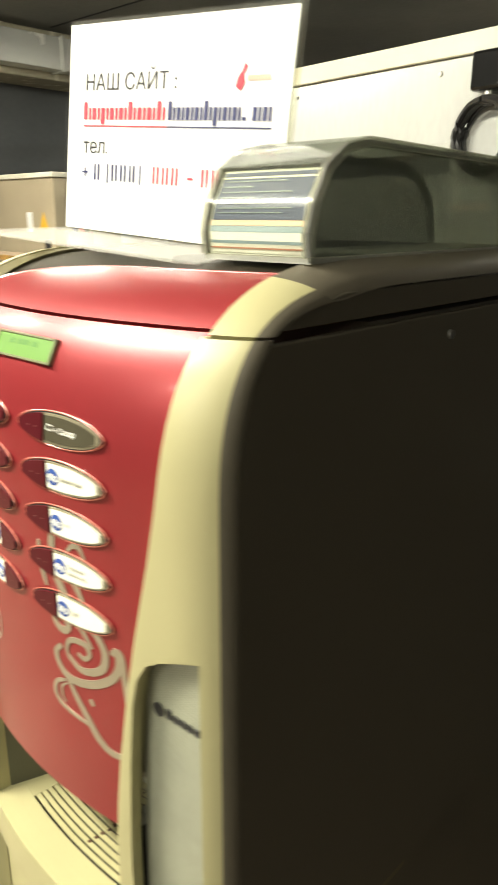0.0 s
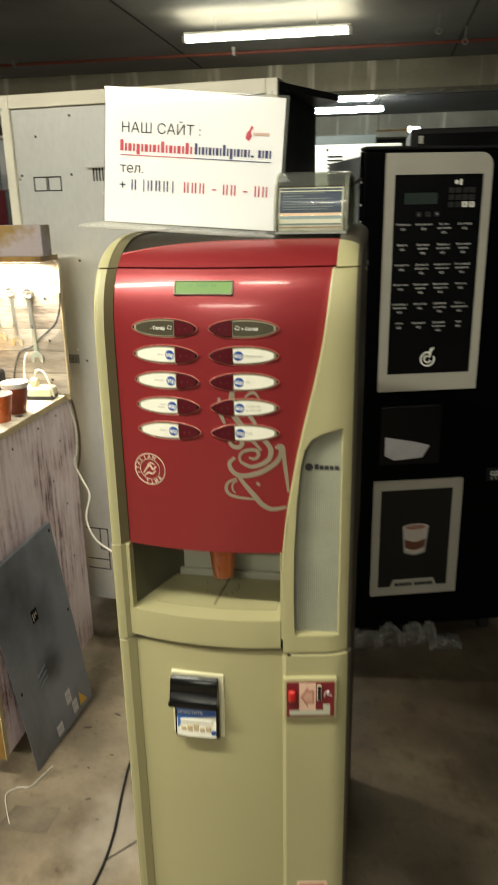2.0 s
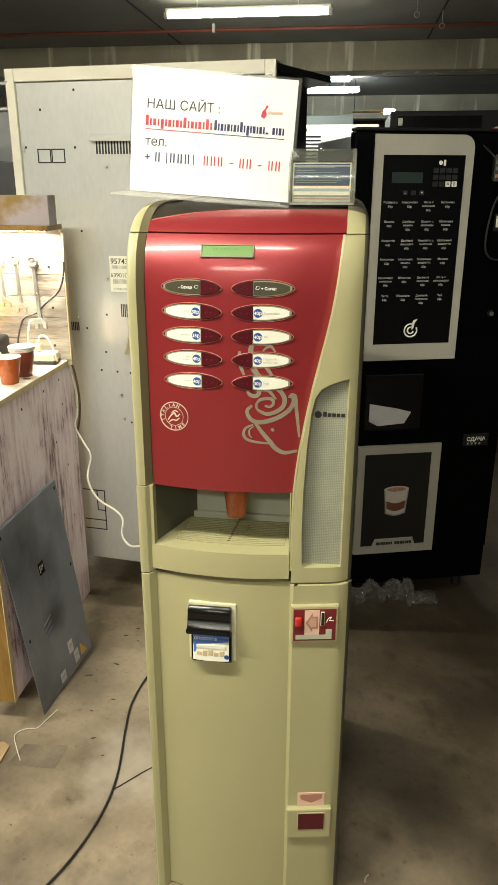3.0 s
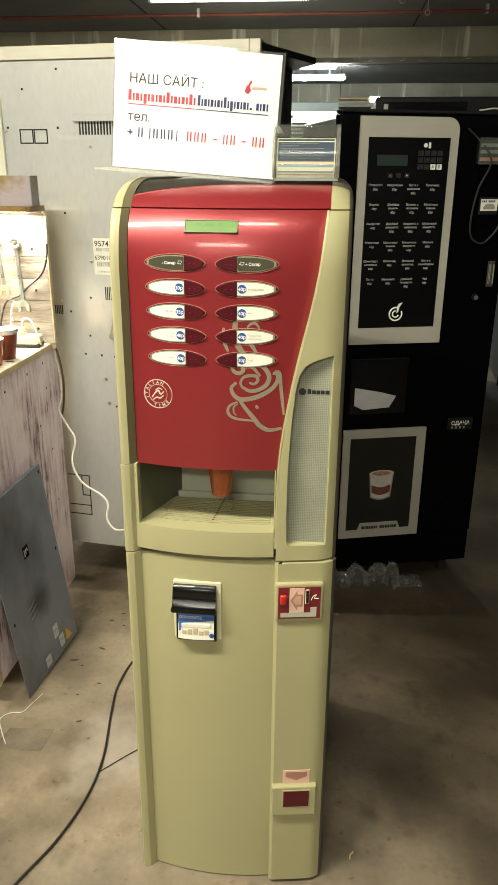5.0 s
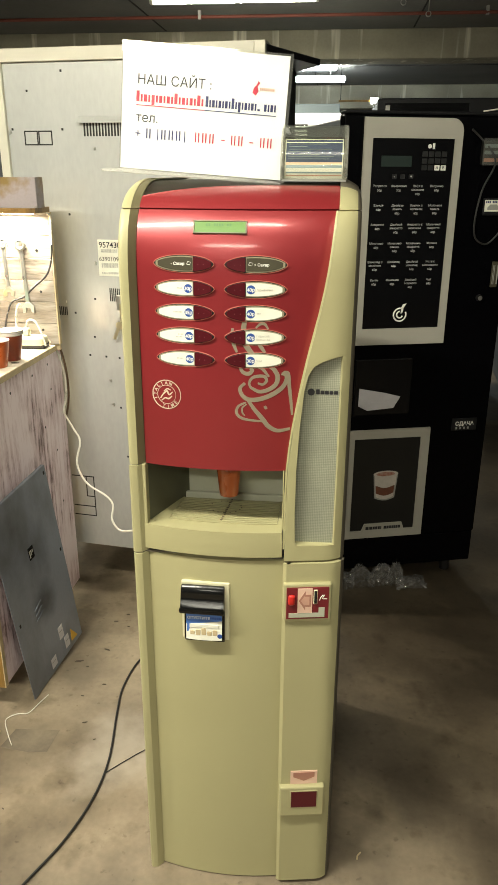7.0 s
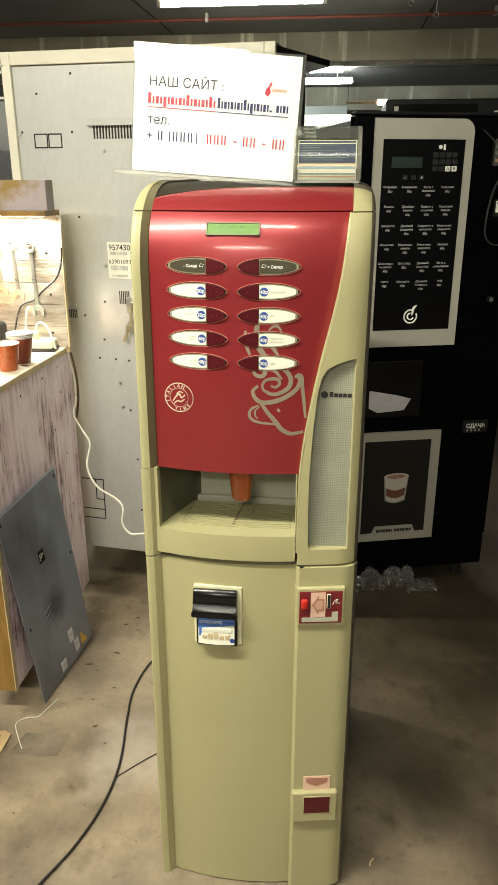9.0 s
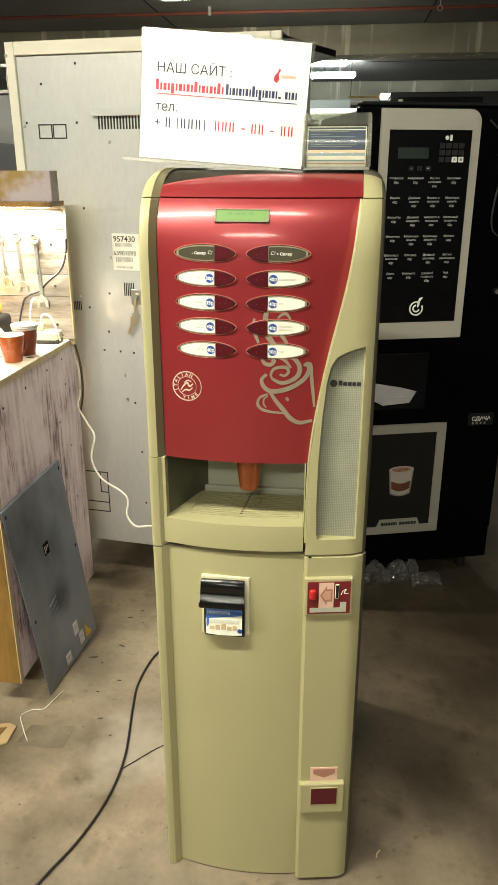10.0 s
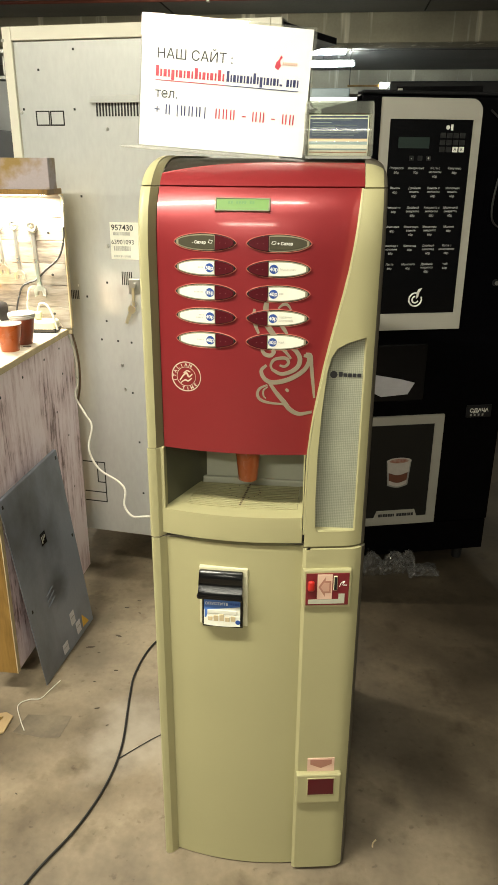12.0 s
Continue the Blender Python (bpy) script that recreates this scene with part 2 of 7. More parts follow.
MAROON = material("maroon_plastic", (0.070, 0.006, 0.010), 0.35, 0, 0.05, 30, 0.03, 500, spec=0.2)
BLACK = material("black_plastic", (0.004, 0.004, 0.004), 0.22, 0, 0.1, 12, 0.02, 600, rvar=0.05, spec=0.35)
GAP = material("gap_black", (0.008, 0.008, 0.007), 0.8, 0, 0.1, 12, 0)
NICHE = material("niche_grey_plastic", (0.46, 0.46, 0.36), 0.45, 0, 0.05, 9, 0.05, 400)
NICHE_DARK = material("niche_dark_olive", (0.085, 0.083, 0.052), 0.5, 0, 0.05, 9, 0.05, 400)
TRAY_DARK = material("tray_well_olive", (0.022, 0.018, 0.010), 0.6, 0, 0.08, 20, 0.05)
LABEL = material("label_ivory", (0.78, 0.77, 0.66), 0.35, 0, 0.03, 60, 0)
KEY_DARK = material("key_dark", (0.010, 0.010, 0.010), 0.5, 0, 0.05, 60, 0)
# the door's red made paler: the lip's highlight is in the colour
RIM_LIT = material("highlit_red_rim", (0.46, 0.13, 0.09), 0.28, 0.1, 0.05, 40, 0, coat=0.3)
KEY_DOT = material("key_dot_print", (0.16, 0.07, 0.065), 0.5, 0, 0.03, 50, 0)
CAP_EDGE = material("cap_grey_edge", (0.30, 0.27, 0.18), 0.3, 0.2, 0.08, 60, 0)
INK_FAINT = material("ink_faint_grey", (0.50, 0.49, 0.42), 0.5, 0, 0.03, 50, 0)
LABEL_GREY = material("label_dark_grey", (0.060, 0.054, 0.034), 0.4, 0, 0.05, 60, 0, spec=0.2)
SILVER = material("silver_print", (0.33, 0.285, 0.205), 0.4, 0.3, 0.08, 25, 0)
INK_BLUE = material("ink_blue", (0.02, 0.07, 0.30), 0.4, 0, 0.03, 50, 0)
LEAF_SILVER = material("leaflet_silver", (0.62, 0.63, 0.60), 0.5, 0.0, 0.10, 30, 0)
INK_SKY_PALE = material("leaflet_pale_blue", (0.22, 0.30, 0.37), 0.45, 0, 0.04, 50, 0)
LEAF_NAVY = material("leaflet_navy", (0.013, 0.030, 0.095), 0.5, 0, 0.03, 50, 0)
INK_SKY = material("ink_sky_blue", (0.06, 0.16, 0.48), 0.4, 0, 0.05, 40, 0)
INK_NAVY = material("ink_navy", (0.022, 0.028, 0.12), 0.5, 0, 0.03, 50, 0)
INK_RED = material("ink_red", (0.55, 0.03, 0.06), 0.5, 0, 0.03, 50, 0)
INK_GREY = material("ink_grey", (0.30, 0.30, 0.27), 0.5, 0, 0.03, 50, 0)
INK_BLACK = material("ink_black", (0.02, 0.02, 0.022), 0.5, 0, 0.03, 50, 0)
WHITE_INK = material("ink_white", (0.80, 0.79, 0.72), 0.5, 0, 0.03, 50, 0)
PAPER = material("white_paper", (0.86, 0.86, 0.84), 0.45, 0, 0.02, 12, 0.02, 300, coat=0.3)
PINK_PAPER = material("pink_paper", (0.74, 0.50, 0.38), 0.6, 0, 0.04, 30, 0.02)
ARROW_PALE = material("arrow_pale_print", (0.58, 0.33, 0.24), 0.6, 0, 0.04, 30, 0)
ARROW = material("arrow_brown_print", (0.42, 0.20, 0.14), 0.6, 0, 0.04, 30, 0)
LCD = glowing("green_display", (0.065, 0.165, 0.010), 0.24)
LCD_INK = glowing("green_display_text", (0.040, 0.125, 0.012), 0.30)
DIM_LCD = glowing("dim_display", (0.008, 0.018, 0.014), 0.08)
LID_DARK = material("dark_brown_lid", (0.018, 0.014, 0.009), 0.50, 0, 0.06, 4, 0.04, 700, spec=0.15)
MARK = material("cream_print", (0.60, 0.47, 0.36), 0.45, 0, 0.06, 60, 0)
SCRAP_PAPER = material("grey_white_paper", (0.60, 0.58, 0.60), 0.6, 0, 0.06, 20, 0.05, 200)
COFFEE_PRINT = material("coffee_brown_print", (0.16, 0.055, 0.028), 0.5, 0, 0.1, 60, 0)
MILK_PRINT = material("milk_cream_print", (0.55, 0.50, 0.44), 0.5, 0, 0.06, 60, 0)
CLEAR = glass("clear_acrylic", (0.95, 0.95, 0.90), 0.05, 0.04, 0.06)
FILM = glass("wrapping_film", (0.95, 0.94, 0.92), 0.12, 0.10, 0.36)
CUP = material("orange_brown_cup", (0.38, 0.085, 0.02), 0.28, 0, 0.05, 20, 0.02, 200, coat=0.2)
CUP_DARK = material("red_brown_cup", (0.20, 0.045, 0.02), 0.3, 0, 0.05, 20, 0.02, 200, coat=0.2)
CUP_IN = material("cup_inside", (0.70, 0.66, 0.60), 0.4, 0, 0.04, 20, 0)
GALV = material("galvanised_steel", (0.86, 0.87, 0.825), 0.25, 0.50, 0.10, 1.7, 0.05, 90, stretch=(1, 1, 0.35), second=(0.71, 0.72, 0.69), rvar=0.12, edge=0.22)
CAB_WHITE = material("off_white_paint", (0.66, 0.63, 0.52), 0.5, 0, 0.04, 4, 0.05, 300)
CAB_BLACK = material("black_paint", (0.008, 0.008, 0.009), 0.45, 0, 0.1, 4, 0.06, 300, rvar=0.12, spec=0.3)
M2_BLACK = material("black_gloss_door", (0.0015, 0.0015, 0.002), 0.22, 0, 0.1, 3, 0.03, 300, rvar=0.08, spec=0.08)
M2_GLASS = material("black_glass_panel", (0.0035, 0.0035, 0.004), 0.10, 0, 0.05, 3, 0, rvar=0.04, coat=0.15, spec=0.4)
M2_FRAME = material("champagne_grey_frame", (0.45, 0.43, 0.365), 0.38, 0.15, 0.05, 5, 0.03, 500)
M2_STEEL = material("mid_grey_side", (0.29, 0.315, 0.325), 0.5, 0, 0.1, 3, 0.08, 200, second=(0.22, 0.24, 0.25))
M2_SIDE = material("light_grey_side", (0.66, 0.68, 0.67), 0.5, 0, 0.1, 3, 0.08, 200, second=(0.52, 0.53, 0.52))
STAINED_BOX = material("stained_card", (0.29, 0.25, 0.26), 0.7, 0, 0.12, 9, 0.08, 150, second=(0.20, 0.13, 0.035), cover=0.48, edge=0.07)
DIM_INK = material("ink_dim_white", (0.50, 0.50, 0.48), 0.5, 0, 0.03, 50, 0)
POSTER = material("poster_black", (0.010, 0.0095, 0.008), 0.35, 0, 0.05, 3, 0)
STEEL = material("bright_steel", (0.55, 0.54, 0.50), 0.3, 0.9, 0.06, 20, 0.05, 300)
BRASS = material("pale_brass", (0.62, 0.56, 0.36), 0.32, 0.8, 0.06, 30, 0)
PANEL_GREY = material("blue_grey_steel_sheet", (0.245, 0.27, 0.325), 0.42, 0.35, 0.10, 4.5, 0.1, 120, stretch=(1, 1, 0.6), second=(0.095, 0.098, 0.105), cover=0.44, rvar=0.12, edge=0.13)
smudged(PANEL_GREY, (0.0, 0.150 * U, 0.235 * U), 0.075, (0.030, 0.031, 0.033), 0.75)
LAMINATE = streaky("pink_white_laminate", ((0.17, 0.098, 0.098), (0.68, 0.525, 0.56), (0.88, 0.76, 0.80)), (62, 62, 7), 1.0, 0.55, 0.45, (0.30, 0.42, 0.58))
PLANK = streaky("grey_brown_planks", ((0.085, 0.068, 0.052), (0.24, 0.20, 0.16), (0.40, 0.355, 0.30)), (5, 30, 55), 1.0, 0.6, 0.35, (0.32, 0.47, 0.66))
BENCH_TOP = streaky("worn_bench_top", ((0.30, 0.25, 0.18), (0.52, 0.46, 0.36), (0.66, 0.60, 0.50)), (3, 14, 14), 1.5, 0.55, 0.3)
PLYWOOD = streaky("yellow_plywood", ((0.075, 0.040, 0.009), (0.185, 0.102, 0.021), (0.265, 0.152, 0.037)), (16, 16, 2.0), 1.4, 0.5, 0.15)
EDGE = material("plywood_edge", (0.62, 0.50, 0.30), 0.7, 0, 0.1, 40, 0.1, 300)
CARD = material("cardboard", (0.40, 0.28, 0.14), 0.8, 0, 0.1, 10, 0.1, 200)
GREY_BOX = material("grey_card", (0.105, 0.10, 0.095), 0.7, 0, 0.1, 8, 0.1, 150)
PALE_BOX = material("pale_box", (0.52, 0.47, 0.45), 0.6, 0, 0.1, 8, 0.05, 150, second=(0.42, 0.33, 0.18))
YELLOW = material("yellow_plastic", (0.70, 0.40, 0.03), 0.4, 0, 0.06, 14, 0.05)
ORANGE_GRIP = material("orange_grip", (0.55, 0.10, 0.015), 0.4, 0, 0.06, 20, 0.05)
TEAL = material("teal_print", (0.02, 0.30, 0.22), 0.35, 0, 0.05, 14, 0)
GREEN = material("green_cap", (0.03, 0.30, 0.12), 0.4, 0, 0.05, 14, 0)
PINK = material("pink_plastic", (0.62, 0.03, 0.13), 0.4, 0, 0.05, 14, 0)
SCRAP = material("dark_scrap", (0.085, 0.065, 0.045), 0.8, 0, 0.1, 40, 0.05)
FLOOR_PATCH = material("dark_floor_patch", (0.215, 0.172, 0.118), 0.8, 0, 0.16, 11, 0.3, 90, second=(0.105, 0.085, 0.058), cover=0.53)
RUBBER = material("black_rubber", (0.018, 0.017, 0.016), 0.5, 0, 0.1, 40, 0.05)
BROWN_WIRE = material("brown_cable", (0.115, 0.070, 0.038), 0.5, 0, 0.08, 40, 0.03)
WIRE_WHITE = material("white_cable", (0.66, 0.63, 0.55), 0.45, 0, 0.05, 40, 0.03)
STEEL_BLUE = material("pale_blue_steel", (0.20, 0.25, 0.27), 0.45, 0.1, 0.08, 2, 0.05, 120, second=(0.16, 0.20, 0.22))
TAN = material("tan_painted_steel", (0.42, 0.35, 0.24), 0.5, 0, 0.08, 2, 0.05, 120)
PIPE_RED = material("rusty_red_paint", (0.20, 0.048, 0.028), 0.6, 0, 0.1, 8, 0.1)
COLD_WHITE = material("white_enamel", (0.78, 0.80, 0.80), 0.4, 0, 0.03, 3, 0.03)
TUBE_ON, TUBE_ON_COOL = glowing("lit_tube", TUBE_WARM, 38), glowing("lit_tube_cool", TUBE_COOL, 90)
LAMP_GLOW = glowing("lit_diffuser", (1.0, 0.93, 0.70), 1.1)
LED_ON = glowing("lit_led_strip", (1.0, 0.93, 0.76), 14)
LAMP_WHITE = material("lamp_housing", (0.70, 0.70, 0.64), 0.5, 0, 0.04, 8, 0)


# ---- building helpers ----
def thing(name, x, y, z=0.0, rz=0.0, label="", category="", group="", rx=0.0, ry=0.0):
    o = new(name)
    o.empty_display_size = 0.05
    o.matrix_world = pose(x * U, y * U, z * U, rx, ry, rz)
    return tagged(o, label, category, group)


def part(name, bm, mat, parent=None, label="", smooth=False):
    me = bpy.data.meshes.new(name)
    bmesh.ops.recalc_face_normals(bm, faces=bm.faces)
    bm.to_mesh(me)
    bm.free()
    me.transform(Matrix.Scale(U, 4))
    me.materials.append(mat)
    if smooth:
        me.polygons.foreach_set("use_smooth", [True] * len(me.polygons))
        me.set_sharp_from_angle(angle=radians(38))
    ob = new(name, me)
    ob.parent = parent
    if label:
        ob["label"] = label
    return ob


def structure(name, bm, mat, label=""):
    return tagged(part(name, bm, mat), label or name.replace("_", " "), "", "", "structure")


def bx(x0, x1, y0, y1, z0, z1, bev=0.0, seg=2, bm=None):
    """A box, its edges rounded by bev."""
    b = bmesh.new()
    bmesh.ops.create_cube(b, size=1)
    for v in b.verts:
        v.co = Vector(((x0 + x1) / 2 + v.co.x * (x1 - x0), (y0 + y1) / 2 + v.co.y * (y1 - y0), (z0 + z1) / 2 + v.co.z * (z1 - z0)))
    if bev:
        bmesh.ops.bevel(b, geom=b.edges[:], offset=bev, segments=seg, profile=0.5, affect="EDGES")
    return merge(bm, b)


def merge(into, b):
    if into is None:
        return b
    me = bpy.data.meshes.new("merge")
    b.to_mesh(me)
    b.free()
    into.from_mesh(me)
    bpy.data.meshes.remove(me)
    return into


def turned(bm, m):
    bmesh.ops.transform(bm, matrix=m, verts=bm.verts)
    return bm


def rod(r0, r1, z0, z1, x=0, y=0, seg=24, bev=0.0, bm=None):
    """An upright cylinder or cone."""
    b = bmesh.new()
    bmesh.ops.create_cone(b, cap_ends=True, segments=seg, radius1=r0, radius2=r1, depth=z1 - z0)
    for v in b.verts:
        v.co += Vector((x, y, (z0 + z1) / 2))
    if bev:
        rims = [e for e in b.edges if abs(e.verts[0].co.z - e.verts[1].co.z) < 1e-6]
        bmesh.ops.bevel(b, geom=rims, offset=bev, segments=2, profile=0.5, affect="EDGES")
    return merge(bm, b)


def lathe(profile, seg=28, x=0, y=0):
    """A solid turned from rows of (radius, height), open rows joined in order."""
    b = bmesh.new()
    rings = [[b.verts.new((x + r * math.cos(2 * math.pi * k / seg), y + r * math.sin(2 * math.pi * k / seg), z)) for k in range(seg)] for r, z in profile]
    for p, q in zip(rings, rings[1:]):
        for k in range(seg):
            b.faces.new((p[k], p[(k + 1) % seg], q[(k + 1) % seg], q[k]))
    for ring in (rings[0], rings[-1]):
        b.faces.new(ring)
    return b


def smooth_line(points, steps=8):
    """A flowing line through points."""
    p = [Vector(q) for q in points]
    p = [2 * p[0] - p[1]] + p + [2 * p[-1] - p[-2]]
    out = []
    for i in range(1, len(p) - 2):
        for k in range(steps):
            t = k / steps
            a, b, c, d = p[i - 1:i + 3]
            out.append(0.5 * ((2 * b) + (c - a) * t + (2 * a - 5 * b + 4 * c - d) * t * t + (3 * b - a - 3 * c + d) * t ** 3))
    return out + [p[-2]]


def tube(points, r, seg=8, steps=8, bm=None):
    """A cable along a flowing line."""
    line = smooth_line(points, steps)
    b = bmesh.new()
    up, rings = Vector((0.13, 0.21, 0.97)), []
    for i, c in enumerate(line):
        d = (line[min(i + 1, len(line) - 1)] - line[max(i - 1, 0)]).normalized()
        s = d.cross(up).normalized() if abs(d.dot(up)) < 0.98 else d.orthogonal().normalized()
        n = s.cross(d)
        rings.append([b.verts.new(c + r * (math.cos(2 * math.pi * k / seg) * s + math.sin(2 * math.pi * k / seg) * n)) for k in range(seg)])
    for p, q in zip(rings, rings[1:]):
        for k in range(seg):
            b.faces.new((p[k], p[(k + 1) % seg], q[(k + 1) % seg], q[k]))
    b.faces.new(rings[0])
    b.faces.new(rings[-1])
    return merge(bm, b)


def prism(poly, lo, hi, axis="x", bev=0.0):
    """A flat outline pushed out along an axis: poly holds (y, z) for x, (x, z) for y, (x, y) for z."""
    def at(p, d):
        return {"x": (d, p[0], p[1]), "y": (p[0], d, p[1]), "z": (p[0], p[1], d)}[axis]
    b = bmesh.new()
    a, c = [b.verts.new(at(p, lo)) for p in poly], [b.verts.new(at(p, hi)) for p in poly]
    b.faces.new(a)
    b.faces.new(c)
    for i in range(len(poly)):
        j = (i + 1) % len(poly)
        b.faces.new((a[i], a[j], c[j], c[i]))
    if bev:
        ring = [e for e in b.edges if all(v in a for v in e.verts) or all(v in c for v in e.verts)]
        bmesh.ops.bevel(b, geom=ring, offset=bev, segments=2, profile=0.5, affect="EDGES")
    return b


def patch(f, us, vs, thick, bm=None):
    """A curved plate: f(u, v) is its face, thick its depth behind the face."""
    b = bmesh.new()
    def inner(u, v):
        e = 1e-4
        n = (f(u + e, v) - f(u - e, v)).cross(f(u, v + e) - f(u, v - e))
        n = n.normalized() if n.length else Vector((0, -1, 0))
        return f(u, v) - n * thick
    A = [[b.verts.new(f(u, v)) for u in us] for v in vs]
    B = [[b.verts.new(inner(u, v)) for u in us] for v in vs]
    R, C = len(vs), len(us)
    for i in range(R - 1):
        for j in range(C - 1):
            b.faces.new((A[i][j], A[i][j + 1], A[i + 1][j + 1], A[i + 1][j]))
            b.faces.new((B[i][j], B[i + 1][j], B[i + 1][j + 1], B[i][j + 1]))
    for i in range(R - 1):
        b.faces.new((A[i][0], A[i + 1][0], B[i + 1][0], B[i][0]))
        b.faces.new((A[i][-1], B[i][-1], B[i + 1][-1], A[i + 1][-1]))
    for j in range(C - 1):
        b.faces.new((A[0][j], B[0][j], B[0][j + 1], A[0][j + 1]))
        b.faces.new((A[-1][j], A[-1][j + 1], B[-1][j + 1], B[-1][j]))
    return merge(bm, b)


def span(a, b, n):
    return [a + (b - a) * k / n for k in range(n + 1)]


def letters(text, size, align="CENTER", bold=0.0):
    """Words as thin solid letters, standing in the x-z plane and facing -y."""
    cu = bpy.data.curves.new("letters", "FONT")
    cu.body, cu.size, cu.align_x, cu.extrude, cu.offset = text, size, align, 0.00015, bold
    cu.resolution_u = 3
    o = new("letters", cu)
    bpy.context.view_layer.update()
    me = bpy.data.meshes.new_from_object(o.evaluated_get(bpy.context.evaluated_depsgraph_get()))
    b = bmesh.new()
    b.from_mesh(me)
    bpy.data.objects.remove(o)
    bpy.data.meshes.remove(me)
    bmesh.ops.transform(b, matrix=Matrix.Rotation(radians(90), 4, "X"), verts=b.verts)
    return b


def bars(x, z, widths, h, gap, y=0.0, bm=None, d=0.0004):
    """A row of plain bars from x to the right, standing on z; a width below zero leaves a space."""
    b = bmesh.new() if bm is None else bm
    for w in widths:
        if w > 0:
            bx(x, x + w, y - d, y, z, z + h, 0, bm=b)
        x += abs(w) + gap
    return b


def ribbon(points, width, lay, steps=7):
    """A brush stroke that lies on a surface: lay(x, z) gives the place on it."""
    line = smooth_line([(x, 0, z) for x, z in points], steps)
    b, n, prev = bmesh.new(), len(line), None
    for i, c in enumerate(line):
        d = (line[min(i + 1, n - 1)] - line[max(i - 1, 0)]).normalized()
        w = width * (0.45 + 0.55 * math.sin(math.pi * (0.08 + 0.84 * i / (n - 1))))
        s = Vector((-d.z, 0, d.x)) * w / 2
        row = [b.verts.new(lay((c + k * s).x, (c + k * s).z)) for k in (-1, 1)]
        if prev:
            b.faces.new((prev[0], prev[1], row[1], row[0]))
        prev = row
    r = bmesh.ops.extrude_face_region(b, geom=b.faces[:])
    for v in (g for g in r["geom"] if isinstance(g, bmesh.types.BMVert)):
        v.co.y += 0.0006
    return b


# ---- the hall ----
XL, XR, YB, YF, ZC = -5.2, 6.0, -3.6, 14.5, 2.77
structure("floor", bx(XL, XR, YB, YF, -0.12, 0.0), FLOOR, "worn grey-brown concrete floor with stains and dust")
structure("ceiling", bx(XL, XR, YB, YF, ZC, ZC + 0.2), CEIL, "dark concrete ceiling of a basement hall")
structure("wall_north", bx(XL, XR, YF, YF + 0.2, 0, ZC), WALL, "dark far wall of the hall")
structure("wall_south", bx(XL, XR, YB - 0.2, YB, 0, ZC), WALL, "dark wall of the hall")
structure("wall_west", bx(XL - 0.2, XL, YB, YF, 0, ZC), WALL, "dark wall behind stored machines")
structure("wall_east", bx(XR, XR + 0.2, YB, YF, 0, ZC), WALL, "dark wall of the hall")
structure("beam_north", bx(-4.8, XR, 7.2, 7.6, 2.50, ZC, 0.012), BEAM, "concrete ceiling beam with pale drip stains")
structure("beam_far", bx(-4.8, XR, 12.2, 12.6, 2.42, ZC, 0.012), BEAM, "concrete ceiling beam further back")
structure("beam_west", bx(XL, -4.8, YB, YF, 2.43, ZC, 0.012), BEAM, "concrete beam along the wall under the ceiling")
for k, (x0, x1, y0, y1) in enumerate(((-1.62, -1.605, -3.5, 7.15), (0.86, 0.875, -3.5, 7.15), (-4.7, 5.9, 3.15, 3.165), (-0.2, -0.185, 7.65, 12.15), (-4.7, 5.9, 9.9, 9.915))):
    structure("trim", bx(x0, x1, y0, y1, ZC - 0.004, ZC + 0.002), GAP, "dark joint between ceiling slabs")

pipe = thing("ceiling_pipe", 0, 6.2, 2.72, 0, "thin rust-red pipe fixed under the ceiling", "pipe")
part("pipe_run", tube([(-4.7, 0, 0), (-2, 0.01, 0.002), (1, -0.01, -0.002), (5.9, 0, 0)], 0.014, 10, 4), PIPE_RED, pipe, smooth=True)
for x in (-3.2, -1.1, 1.4, 3.6):
    part("clip", bx(x - 0.012, x + 0.012, -0.022, 0.022, -0.02, 0.05), STEEL, pipe)


def ceiling_lamp(x0, x1, y, tube_mat, z=2.63, r=0.024):
    o = thing("ceiling_lamp", (x0 + x1) / 2, y, z, 0, "lit fluorescent batten lamp hung under the ceiling", "lamp", "tube lamps of the hall")
    h = (x1 - x0) / 2
    part("housing", bx(-h + 0.01, h - 0.01, -0.013, 0.013, r - 0.004, 0.046, 0.006), LAMP_WHITE, o)
    tb = rod(r, r, -h + 0.03, h - 0.03, 0, 0, 16)
    part("tube", turned(tb, Matrix.Rotation(radians(90), 4, "Y")), tube_mat, o, "glowing tube", smooth=True)
    for s in (-1, 1):
        part("end_cap", bx(s * (h - 0.014) - 0.014, s * (h - 0.014) + 0.014, -0.026, 0.026, -0.024, 0.02, 0.004), LAMP_WHITE, o)
        w = 0.003
        part("hanger", bx(s * h * 0.6 - w, s * h * 0.6 + w, -w, w, 0.045, ZC - z), STEEL, o)
    return o


ceiling_lamp(-1.28, -0.01, 5.06, TUBE_ON)
ceiling_lamp(-1.55, -0.35, -0.85, TUBE_ON)
ceiling_lamp(-0.02, 0.42, -0.85, TUBE_ON)
# added batten, out of view, for the niche fill light
ceiling_lamp(-0.90, 0.30, -3.10, TUBE_ON)
# housing of the made-up right-hand fill, out of view
ceiling_lamp(2.40, 3.60, -2.50, TUBE_ON)
# unseen batten added with the cabinet-back light
ceiling_lamp(-3.6, -2.4, -0.6, TUBE_ON)
ceiling_lamp(-3.6, -2.4, 1.4, TUBE_ON)
ceiling_lamp(-0.45, 0.14, 8.8, TUBE_ON_COOL, 2.63, 0.042)
ceiling_lamp(-0.84, 0.25, 9.9, TUBE_ON_COOL, 2.61, 0.036)

